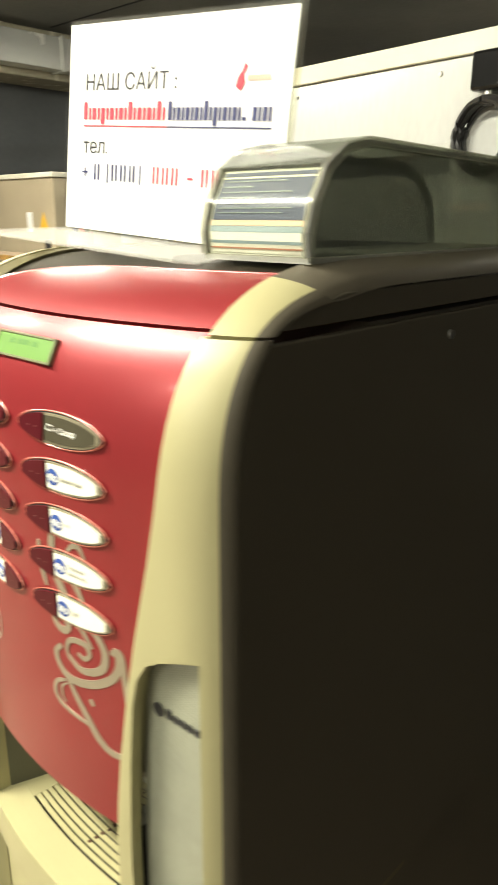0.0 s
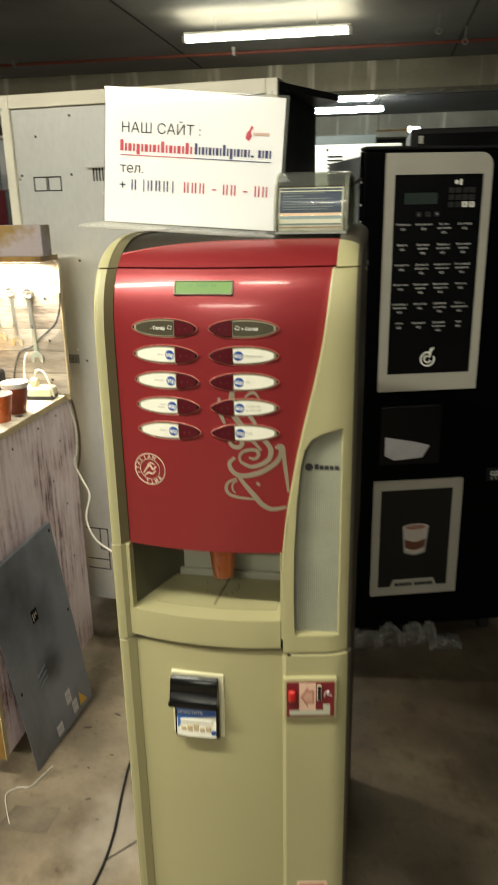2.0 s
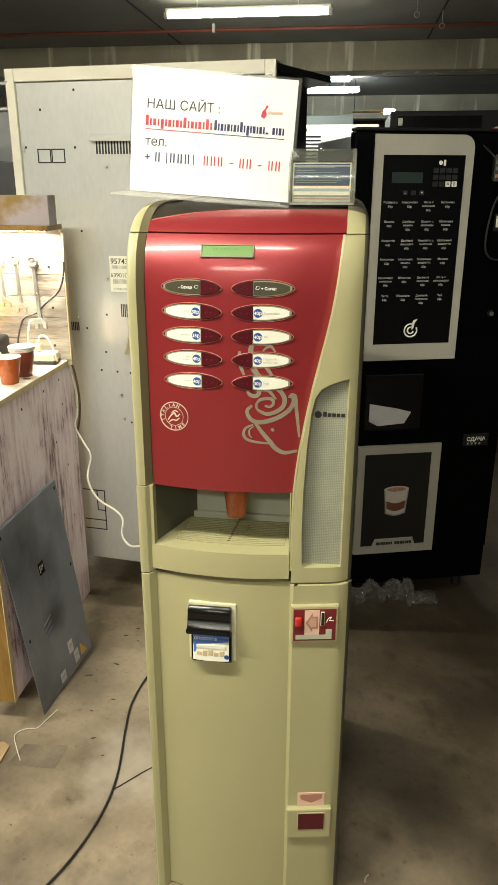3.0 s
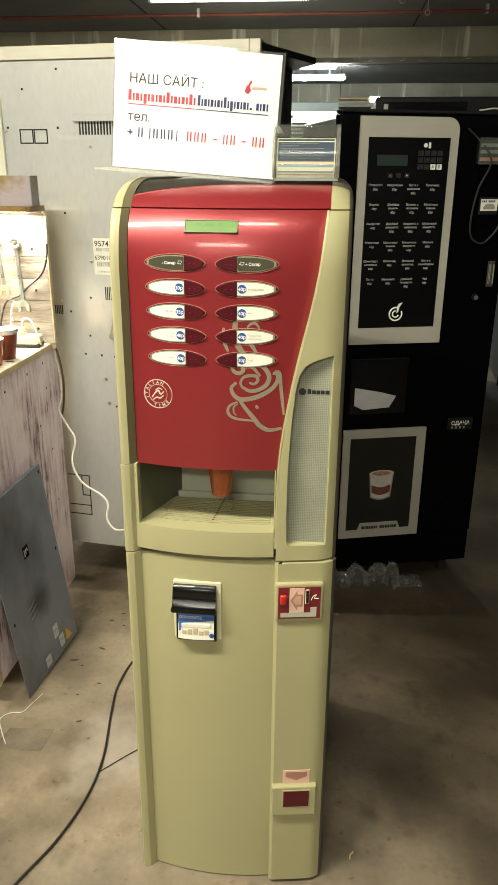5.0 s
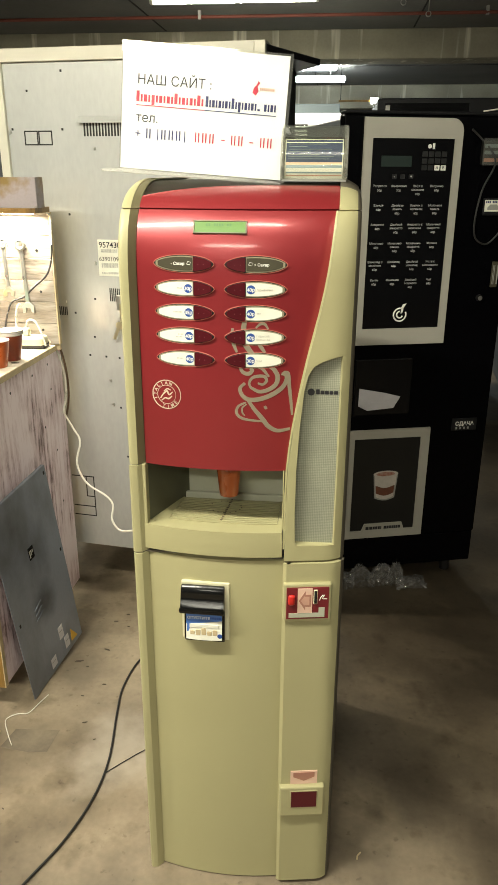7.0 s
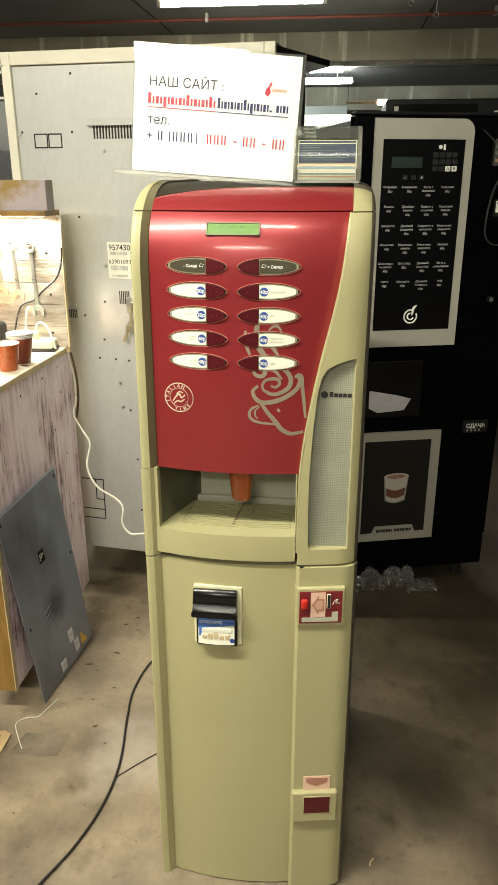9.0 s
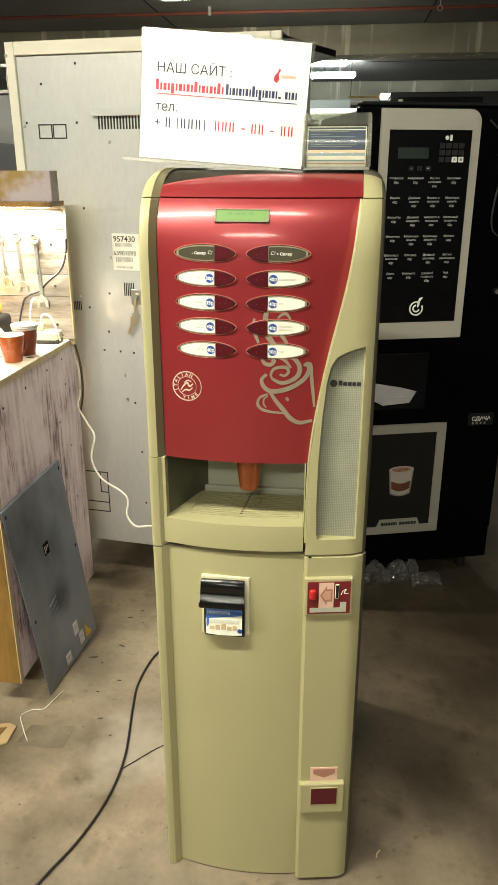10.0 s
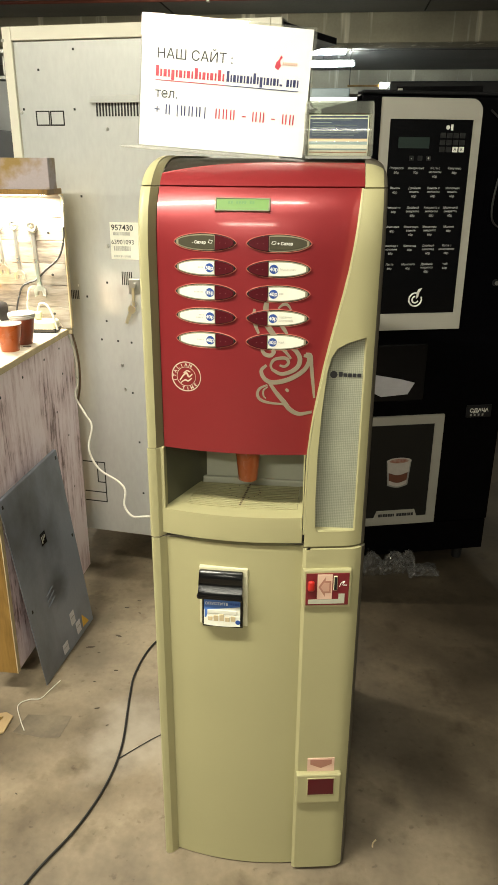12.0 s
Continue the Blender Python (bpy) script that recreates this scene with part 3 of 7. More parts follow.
for x, y in ((0.868, 5.85), (0.627, 5.38)):
    o = thing("sprinkler", x, y, 2.64, 0, "small steel hook hanging from the ceiling", "hook", "ceiling hooks")
    part("stem", rod(0.004, 0.004, 0.03, ZC - 2.64, seg=8), STEEL, o)
    part("ring", turned(tube([(0.02 * math.cos(a), 0, 0.02 * math.sin(a)) for a in span(0, 6.1, 10)], 0.004, 6, 2), Matrix.Translation((0, 0, 0.012))), STEEL, o)

bulb = thing("bulkhead_lamp", 0.640, 8.6, 2.225, 0, "small lit bulb lamp on a rail far back in the hall", "lamp")
part("rail", bx(-0.48, -0.07, 0.02, 0.05, 0.0, 0.022, 0.004), PLYWOOD, bulb, "brown rail")
part("hanger", bx(-0.46, -0.452, 0.031, 0.039, 0.022, ZC - 2.225), CAB_BLACK, bulb)
part("bulb", turned(rod(0.034, 0.026, -0.10, 0.03, seg=14, bev=0.010), Matrix.Translation((0, 0.035, 0.012)) @ Matrix.Rotation(radians(90), 4, "Y")), TUBE_ON, bulb, "glowing bulb", smooth=True)

# ---- the red coffee machine ----
A, B, Z0 = 0.2, 0.162, 1.25          # the bend of the front into the lid
XPL, XFL, XDL, XR_M = -0.1637, -0.1482, -0.1370, 0.2150
YBACK, ZB, ZT = 0.60, 0.775, 1.412
SEAM, SQ = 1.3705, 2.85      # the seam, and how square the bend is


def bend(s):
    """Offset back and height for a way s up the front."""
    if s <= Z0:
        return 0.0, s
    th = min((s - Z0) / 0.28, 1.0) * math.pi / 2
    return A * (1 - max(0.0, math.cos(th)) ** (2 / SQ)), Z0 + B * math.sin(th) ** (2 / SQ)


def door_y(x):
    return 0.0095 + 0.9 * x * x


def column_y(x, y0=0.004, r=0.042, turn=0.17):
    xc = XR_M - r
    y0 += turn * max(0.0, x - 0.115)
    return y0 if x <= xc else y0 + 0.020 * (1 - math.sqrt(max(0.0, 1 - ((x - xc) / r) ** 2)))


def s_line(z):
    """The flowing right edge of the red door."""
    zs = (0.78, 0.945, 1.01, 1.09, 1.15, 1.21, 1.26, 1.305, 1.37, 1.45)
    xs = (0.110, 0.112, 0.118, 0.131, 0.143, 0.157, 0.167, 0.173, 0.179, 0.182)
    return float(np.interp(z, zs, xs))


def door_at(x, s):
    o, z = bend(s)
    return Vector((x, door_y(x) + o, z))


def door_lay(lift):
    """Places on the red door, lifted off it a little, for a height z."""
    def lay(x, z):
        o = 0.0 if z <= Z0 else A * (1 - max(0.0, 1 - ((z - Z0) / B) ** SQ) ** (1 / SQ))
        return Vector((x, door_y(x) + o - lift, z))
    return lay


def door_frame(x, z, lift=0.0):
    """A pose on the door: x along it, y into it, z up it."""
    lay = door_lay(0.0)
    tx = (lay(x + 0.002, z) - lay(x - 0.002, z)).normalized()
    tz = (lay(x, z + 0.002) - lay(x, z - 0.002)).normalized()
    ty = tz.cross(tx).normalized()
    tz = tx.cross(ty)
    m = Matrix((tx, ty, tz)).transposed().to_4x4()
    m.translation = lay(x, z) - ty * lift
    return m


machine = thing("coffee_machine", 0, 0, 0, 0, "red and beige coffee vending machine standing on a matching base cabinet", "vending machine")

# body behind the shells, with the cup niche left open
body = bx(XPL + 0.004, XR_M - 0.004, 0.185, YBACK, ZB, 1.366)
bx(XPL + 0.004, XR_M - 0.004, 0.09, 0.185, 0.955, 1.30, bm=body)
part("body", body, TAUPE, machine)


def side_outline(z_top, inset=0.043):
    pts = [(inset, ZB), (inset, Z0)]
    for s in span(Z0, SEAM - 0.006, 8)[1:]:
        o, z = bend(s)
        pts.append((inset + o, z))
    return pts + [(YBACK, z_top), (YBACK, ZB)]


part("side_panel", prism(side_outline(1.364), XR_M - 0.006, XR_M, "x", 0.0015), TAUPE, machine, "dark taupe side panel")
part("side_panel", prism(side_outline(1.364, 0.03), XPL, XPL + 0.006, "x", 0.0015), TAUPE, machine)

# left pillar with its slanted inner facet
def pillar_f(u, s):
    o, z = bend(s)
    x = XPL + u * (XFL - XPL)
    return Vector((x, 0.0105 + 0.004 * u + 0.006 * (1 - u) ** 6 + o, z))


def facet_f(u, s):
    o, z = bend(s)
    return Vector((XFL + u * (XDL - 0.001 - XFL), 0.0145 + 0.012 * u + o, z))


up = span(0.945, Z0, 5) + span(Z0, SEAM, 12)[1:]
part("pillar", patch(pillar_f, span(0, 1, 5), up, 0.004), BEIGE, machine, "beige left pillar", smooth=True)
part("pillar_facet", patch(facet_f, span(0, 1, 2), up, 0.003), BEIGE_SHADED, machine, "inner facet, its shade put into the colour", smooth=True)
low = lambda u, s: pillar_f(u, s) + Vector((-0.001, -0.002, 0))
part("pillar_foot", patch(low, span(0, 1, 5), span(ZB, 0.9435, 3), 0.004), BEIGE, machine, smooth=True)
part("pillar_foot_facet", patch(lambda u, s: facet_f(u, s) + Vector((0, -0.002, 0)), span(0, 1, 2), span(ZB, 0.9435, 3), 0.003), BEIGE, machine)

# red door
def red_f(u, s):
    z = bend(s)[1]
    return door_at(XDL + u * (s_line(z) - 0.0022 - XDL), s)


part("front_door", patch(red_f, span(0, 1, 22), span(0.944, Z0, 6) + span(Z0, SEAM, 14)[1:], 0.012), RED, machine, "metallic red curved front door", smooth=True)

# right column with the sunk grille
WZ = (0.807, 0.815, 0.87, 0.951, 1.03, 1.09, 1.115, 1.130, 1.138, 1.143, 1.146)
WX = (0.131, 0.128, 0.1265, 0.127, 0.131, 0.1365, 0.142, 0.151, 0.165, 0.180, 0.1935)
XWR, XCE = 0.1960, 0.2088      # right edges of the grille and of the beige front


def col_f(x_lo, x_hi):
    def f(u, s):
        o, z = bend(s)
        a, b = x_lo(z), x_hi(z)
        x = a + u * (b - a)
        return Vector((x, column_y(x) + o, z))
    return f


edge_l, edge_r = (lambda z: s_line(z)), (lambda z: XCE)
win_l, win_r = (lambda z: float(np.interp(z, WZ, WX))), (lambda z: XWR)
col = patch(col_f(edge_l, edge_r), span(0, 1, 14), span(ZB + 0.003, 0.807, 3), 0.012)
patch(col_f(edge_l, win_l), span(0, 1, 5), list(WZ), 0.012, col)
patch(col_f(win_r, edge_r), span(0, 1, 8), list(WZ), 0.012, col)
patch(col_f(edge_l, edge_r), span(0, 1, 16), span(1.146, Z0, 5) + span(Z0, SEAM, 12)[1:], 0.012, col)
part("column", col, BEIGE, machine, "beige plastic column", smooth=True)
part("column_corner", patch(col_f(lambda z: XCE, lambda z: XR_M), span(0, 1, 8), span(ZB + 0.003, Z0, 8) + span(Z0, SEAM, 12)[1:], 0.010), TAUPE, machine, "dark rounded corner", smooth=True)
part("column_edge", patch(lambda u, s: Vector((s_line(bend(s)[1]) - 0.0005 + 0.001 * u, column_y(s_line(bend(s)[1])) + 0.002 + 0.022 * u + bend(s)[0], bend(s)[1])), span(0, 1, 2), span(0.80, Z0, 12) + span(Z0, SEAM, 8)[1:], 0.003), BEIGE, machine, smooth=True)
def grille_at(x, z):
    return Vector((x, 0.0240 + 0.035 * (x - 0.1275), z))


part("grille", patch(lambda u, z: grille_at(win_l(z) - 0.003 + (XWR + 0.004 - win_l(z)) * u, z), span(0, 1, 3), [0.803] + list(WZ[1:]) + [1.149], 0.003), checker_mesh(), machine, "light grey check grille")
part("grille_ledge", prism([(0.121, 0.0085), (0.160, 0.0135), (0.185, 0.0180), (0.1955, 0.0235), (0.1955, 0.045), (0.121, 0.030)], 0.7985, 0.8078, "z", 0.001), BEIGE, machine)
mark = rod(0.006, 0.006, 0, 0.0006, 0, 0, 20)
turned(mark, Matrix.Translation((0.1470, 0.0244, 1.084)) @ Matrix.Rotation(radians(2), 4, "Z") @ Matrix.Rotation(radians(90), 4, "X"))
part("maker_mark", mark, INK_BLACK, machine)
wm = bmesh.new()
for k, (w, h) in enumerate(((0.0062, 0.0085), (0.0062, 0.0062), (0.0062, 0.0062), (0.0058, 0.0062), (0.0064, 0.0062))):
    bx(0.1570 + k * 0.0074, 0.1570 + k * 0.0074 + w, -0.0005, 0, 1.0805, 1.0805 + h, 0.0006, 1, bm=wm)
turned(wm, Matrix.Translation((-0.002, 0.0248, 0)) @ Matrix.Translation((0.157, 0, 0)) @ Matrix.Rotation(radians(2), 4, "Z") @ Matrix.Translation((-0.157, 0, 0)))
part("maker_name", wm, INK_BLACK, machine, "maker's name as dark bars")

# display
fr = bmesh.new()
for x0, x1, z0, z1 in ((-0.042, 0.042, 1.3335, 1.3355), (-0.042, 0.042, 1.3525, 1.3545), (-0.042, -0.0395, 1.3335, 1.3545), (0.0395, 0.042, 1.3335, 1.3545)):
    bx(x0, x1, -0.0022, 0.002, z0 - 1.344, z1 - 1.344, 0.0004, 1, bm=fr)
turned(fr, door_frame(-0.0020, 1.3425))
disp = part("display_frame", fr, material("olive_bezel", (0.13, 0.125, 0.06), 0.4, 0, 0.05, 30, 0), machine, "thin olive bezel")
part("display", turned(bx(-0.0396, 0.0396, -0.0012, 0.001, -0.0086, 0.0086), door_frame(-0.0020, 1.3425)), LCD, disp, "lit green text display")
part("display_text", turned(bars(-0.022, 0.001, [0.0028, 0.0028, -0.0028, 0.0028, 0.0028, 0.0028, 0.0028, -0.0028, 0.0028, 0.0028], 0.0044, 0.0013, -0.0012, d=0.0002), door_frame(-0.0020, 1.3425)), LCD_INK, disp)

# lens-shaped selection buttons
def lens(hw, hh, y0, y1, x0=-1.0, x1=1.0, n=22):
    """A lens outline between two shares of its length, as a thin plate."""
    top = []
    for t in span(x0, x1, n):
        top.append((t * hw, hh * max(0.0, 1 - abs(t) ** 2.0) ** 0.57))
    poly = top + [(x, -z) for x, z in reversed(top)]
    clean = []
    for p in poly:
        if not clean or (Vector(p) - Vector(clean[-1])).length > 1e-5:
            clean.append(p)
    if (Vector(clean[0]) - Vector(clean[-1])).length < 1e-5:
        clean.pop()
    return prism(clean, y0, y1, "y")


def lens_ring(hw, hh, r):
    pts = []
    for k in range(41):
        a = 2 * math.pi * k / 40
        t = math.cos(a)
        pts.append((t * hw, 0, math.copysign(hh * max(0.0, 1 - t * t) ** 0.57, math.sin(a))))
    return tube(pts, r, 6, 1)


def selection_button(x, z, side, price, words):
    """side -1: label to the left of the key, 1: to the right."""
    m = door_frame(x, z)
    flat = Matrix.Rotation(radians(90), 4, "X")
    o = part("selection_button", turned(lens(0.0490, 0.0133, -0.0004, 0.002), m), GAP, machine)
    part("rim", turned(lens_ring(0.0494, 0.0136, 0.0007), m), RIM_LIT, o, "raised red rim with its highlight in the colour", smooth=True)
    k0, k1 = (0.345, 0.955) if side < 0 else (-0.955, -0.345)
    part("key", turned(lens(0.0474, 0.0119, -0.0026, 0.0, k0, k1), m), MAROON, o, "dark maroon key")
    for q in (0.50, 0.68):
        part("dot", turned(rod(0.0006, 0.0006, 0, 0.0008, seg=8), m @ Matrix.Translation((-side * q * 0.0482, -0.0024, -0.0005)) @ flat), KEY_DOT, o)
    l0, l1 = (-0.955, 0.325) if side < 0 else (-0.325, 0.955)
    part("cap_edge", turned(lens(0.0476, 0.0119, -0.0012, 0.0, l0, l1), m), CAP_EDGE, o, "grey edge of the clear cap")
    i0, i1 = (-0.93, 0.325) if side < 0 else (-0.325, 0.93)
    part("label", turned(lens(0.0450, 0.0101, -0.0019, 0.0, i0, i1), m), LABEL_GREY if not price else LABEL, o)
    if price:
        px = side * -0.0073
        part("price_dot", turned(rod(0.0069, 0.0069, 0, 0.0004, seg=28), m @ Matrix.Translation((px, -0.0019, 0)) @ flat), INK_BLUE, o)
        part("price", turned(letters(price, 0.0078, bold=0.00015), m @ Matrix.Translation((px, -0.0026, -0.0027))), WHITE_INK, o)
        bb = bmesh.new()
        for row, wid in enumerate(words):
            if isinstance(wid, str):
                merge(bb, turned(letters(wid, 0.0052, "LEFT"), Matrix.Translation((0.0015, -0.0022, (0.0008 if len(words) > 1 else -0.0018) - row * 0.0052))))
                continue
            start = 0.002 if side > 0 else -0.0020 - wid * 0.001
            n = max(2, int(wid * 0.001 / 0.0022))
            bars(start, 0.0012 - row * 0.0042 - (0.0018 if len(words) == 1 else 0), [0.0016] * n, 0.0022, 0.0006, -0.0019, bb, 0.0003)
        part("drink_name", turned(bb, m), INK_FAINT, o)
    else:
        part("words", turned(letters("- Сахар" if side < 0 else "+ Сахар", 0.0062, bold=0.0001), m @ Matrix.Translation((side * 0.009, -0.0022, -0.0022))), WHITE_INK, o)
        sign_x = side * -0.0085
        cube = tube([(-0.003, 0, -0.001), (-0.001, 0, 0.003), (0.004, 0, 0.002), (0.002, 0, -0.002), (-0.003, 0, -0.001)], 0.0004, 5, 1)
        part("sugar_sign", turned(cube, m @ Matrix.Translation((sign_x, -0.0023, 0.0005))), WHITE_INK, o)


ROWS = [1.288 - 0.0378 * k for k in range(5)]
for k, z in enumerate(ROWS):
    selection_button(-0.0585, z, -1, ("", "30р", "35р", "40р", "40р")[k], ((), (9,), (16,), (9, 13), (12,))[k])
    selection_button(0.0553, z, 1, ("", "40р", "40р", "40р", "30р")[k], ((), ("Мокачино",), (7,), ("Горячий", "шоколад"), ("Чай",))[k])

# round cream mark, and the brushed cup
lay1 = door_lay(0.0007)
badge = bmesh.new()
bc = Vector((-0.0935, 0, 1.073))
for r, w in ((0.0245, 0.0013), (0.0160, 0.0006)):
    pts = [(bc.x + r * math.cos(a), bc.z + r * math.sin(a)) for a in span(0, 2 * math.pi, 26)]
    merge(badge, ribbon(pts, w * 1.3, lay1, 2))
ring_mark = part("round_mark", badge, MARK, machine, "round cream printed mark")
blocks = bmesh.new()
ring_words = [(ch, 200 - 22 * k, 1) for k, ch in enumerate("ITALIAN")] + [(ch, 255 + 22 * k, -1) for k, ch in enumerate("TIME")]
for ch, a, way in ring_words:
    t = radians(a)
    at = door_frame(bc.x + 0.0202 * math.cos(t), bc.z + 0.0202 * math.sin(t), 0.0007)
    merge(blocks, turned(letters(ch, 0.0074, bold=0.0002), at @ Matrix.Rotation(radians(90 * way - a), 4, "Y") @ Matrix.Translation((0, 0, -0.0026))))
part("ring_words", blocks, MARK, ring_mark, "cream words round the mark")
plume = ribbon([(-0.1045, 1.066), (-0.099, 1.074), (-0.093, 1.079), (-0.089, 1.073), (-0.083, 1.078)], 0.0028, lay1)
merge(plume, ribbon([(-0.103, 1.062), (-0.096, 1.067), (-0.090, 1.066), (-0.084, 1.071)], 0.0024, lay1))
merge(plume, ribbon([(-0.098, 1.079), (-0.092, 1.083), (-0.086, 1.081)], 0.0020, lay1))
part("mark_plume", plume, MARK, ring_mark)

cup_art = part("cup_drawing", ribbon([(0.039, 1.099), (0.031, 1.090), (0.035, 1.078), (0.046, 1.071), (0.063, 1.072), (0.082, 1.079), (0.099, 1.091), (0.106, 1.104), (0.105, 1.113), (0.098, 1.115)], 0.0076, lay1), SILVER, machine, "silver brushed drawing of a steaming cup")


def stroke(pts, w, steps=7):
    part("stroke", ribbon(pts, w, lay1, steps), SILVER, cup_art)


stroke([(0.101, 1.118), (0.109, 1.115), (0.111, 1.095), (0.114, 1.070), (0.117, 1.044)], 0.0058)
stroke([(0.042, 1.073), (0.055, 1.054), (0.068, 1.038), (0.078, 1.025), (0.093, 1.017), (0.114, 1.020)], 0.0076)
stroke([(0.041, 1.066), (0.029, 1.060), (0.025, 1.050), (0.030, 1.041), (0.044, 1.036), (0.073, 1.033)], 0.0048)
stroke([(0.042, 1.063), (0.035, 1.057), (0.035, 1.048), (0.039, 1.043)], 0.0028)
stroke([(0.060, 1.099), (0.068, 1.097), (0.074, 1.103), (0.071, 1.110), (0.062, 1.111), (0.051, 1.108), (0.046, 1.099), (0.049, 1.090)], 0.0052)
stroke([(0.048, 1.092), (0.062, 1.085), (0.077, 1.088), (0.089, 1.097), (0.092, 1.110), (0.086, 1.122), (0.078, 1.128), (0.071, 1.136)], 0.0074)
stroke([(0.041, 1.207), (0.037, 1.192), (0.038, 1.168), (0.048, 1.151), (0.056, 1.143)], 0.0092)
stroke([(0.030, 1.130), (0.035, 1.118), (0.045, 1.115), (0.051, 1.121), (0.047, 1.124)], 0.0066)
stroke([(0.056, 1.190), (0.063, 1.196), (0.070, 1.196), (0.076, 1.188)], 0.0044)
stroke([(0.058, 1.174), (0.063, 1.162), (0.071, 1.150)], 0.0062)
stroke([(0.019, 1.189), (0.018, 1.176), (0.021, 1.163), (0.026, 1.150)], 0.0060)
stroke([(0.050, 1.132), (0.066, 1.124), (0.078, 1.110)], 0.0050)
stroke([(0.071, 1.060), (0.075, 1.055)], 0.0050, 3)

# cup niche, grille tray and lip
part("niche_back", bx(-0.100, 0.110, 0.154, 0.184, 0.80, 0.956), NICHE, machine)
part("niche_step", bx(-0.092, 0.1035, 0.1445, 0.1535, 0.8200, 0.8390, 0.002), NICHE, machine)
wall = [(-0.1465, 0.030), (-0.1385, 0.030), (-0.1335, 0.045), (-0.1010, 0.132), (-0.0940, 0.146), (-0.0860, 0.153), (-0.0860, 0.172), (-0.1465, 0.172)]
part("niche_side", prism(wall, 0.80, 0.956, "z"), NICHE_DARK, machine, "dark slanted side of the cup niche", smooth=True)
part("niche_side", bx(0.104, 0.110, 0.03, 0.172, 0.80, 0.956), NICHE, machine)
part("niche_top", bx(-0.142, 0.110, 0.06, 0.152, 0.956, 0.962), TAUPE, machine)
part("niche_rim", bx(-0.1425, -0.1365, 0.018, 0.050, 0.820, 0.944, 0.001), BEIGE, machine)
part("niche_rim", bx(0.1045, 0.1065, 0.016, 0.032, 0.832, 0.944, 0.0005), BEIGE, machine)
part("gap_strip", bx(0.1065, 0.111, 0.022, 0.06, 0.779, 0.944), GAP, machine)


def lip_f(u, z):
    x = -0.1430 + u * 0.2485
    return Vector((x, door_y(x) - 0.010 + 0.0005 * ((z - 0.806) / 0.024) ** 2, z))


tray = part("drip_tray", patch(lip_f, span(0, 1, 18), span(0.7815, 0.830, 6), 0.02), BEIGE, machine, "beige slotted drip tray", smooth=True)
part("tray_floor", bx(-0.1060, 0.0960, 0.030, 0.146, 0.796, 0.8060), TRAY_DARK, tray, "dark well under the slats")
part("tray_front_deck", patch(lambda u, v: Vector((-0.1375 + 0.2415 * u, (door_y(-0.1375 + 0.2415 * u) - 0.004) * (1 - v) + (0.0375 + 0.7 * (-0.1375 + 0.2415 * u) ** 2) * v, 0.8285)), span(0, 1, 14), span(0, 1, 2), 0.008), BEIGE, tray, smooth=True)
for k in range(14):
    y = 0.0405 + 0.0074 * k
    w0, w1 = -0.1035 + 0.0007 * k, 0.0940
    part("slat", patch(lambda u, v: Vector((w0 + (w1 - w0) * u, y + (0.7 - 0.045 * k) * (w0 + (w1 - w0) * u) ** 2 + 0.0051 * v, 0.8280)), span(0, 1, 8), span(0, 1, 1), 0.0012), BEIGE, tray)
part("tray_edge", prism([(-0.1375, 0.050), (-0.1040, 0.045), (-0.0945, 0.1440), (-0.0945, 0.1500), (-0.1375, 0.1500)], 0.815, 0.8285, "z", 0.0008), BEIGE, tray)
part("tray_edge", prism([(0.0945, 0.0435), (0.1038, 0.0450), (0.1038, 0.1500), (0.0945, 0.1500)], 0.815, 0.8285, "z", 0.0008), BEIGE, tray)
rng = random.Random(4)
dirt = bmesh.new()
for k in range(15):
    y = 0.050 + 0.0075 * k
    bx(-0.010 + 0.0006 * k + rng.uniform(-0.001, 0.001), -0.0065 + 0.0006 * k + rng.uniform(0, 0.001), y, y + 0.004, 0.8276, 0.8283, 0, bm=dirt)
for k in range(16):
    a = 2 * math.pi * k / 16
    x, y = -0.008 + 0.030 * math.cos(a), 0.108 + 0.026 * math.sin(a)
    if rng.random() < 0.8:
        bx(x - 0.0012, x + 0.0012, y - 0.0014, y + 0.0014, 0.8276, 0.8283, 0, bm=dirt)
part("coffee_drips", dirt, material("dried_coffee", (0.07, 0.035, 0.014), 0.5, 0, 0.1, 60, 0), tray, "dried coffee drips")
cupm = lathe([(0.0160, 0.872), (0.0170, 0.872), (0.0255, 0.957), (0.0243, 0.957), (0.0160, 0.875)], 28, 0.003, 0.072)
part("cup_spout", cupm, CUP, machine, "orange-brown plastic cup under the spout", smooth=True)

# lid
def lid_s(x, s, drop=0.0):
    """Way up the lid: the bend first, then flat to the back."""
    if s <= 1.53:
        return bend(s)
    return A + (s - 1.53), ZT


def edge_fall(x):
    r = 0.042
    if x > XR_M - r:
        return 0.020 * (1 - math.sqrt(max(0.0, 1 - ((x - XR_M + r) / r) ** 2)))
    if x < XPL + 0.012:
        return 0.006 * ((XPL + 0.012 - x) / 0.012) ** 2
    return 0.0


def red_end(x):
    """How far up the lid its red front reaches: less towards the left."""
    return 1.455 - 0.047 * max(0.0, 1 - (x - XDL) / 0.19) ** 2


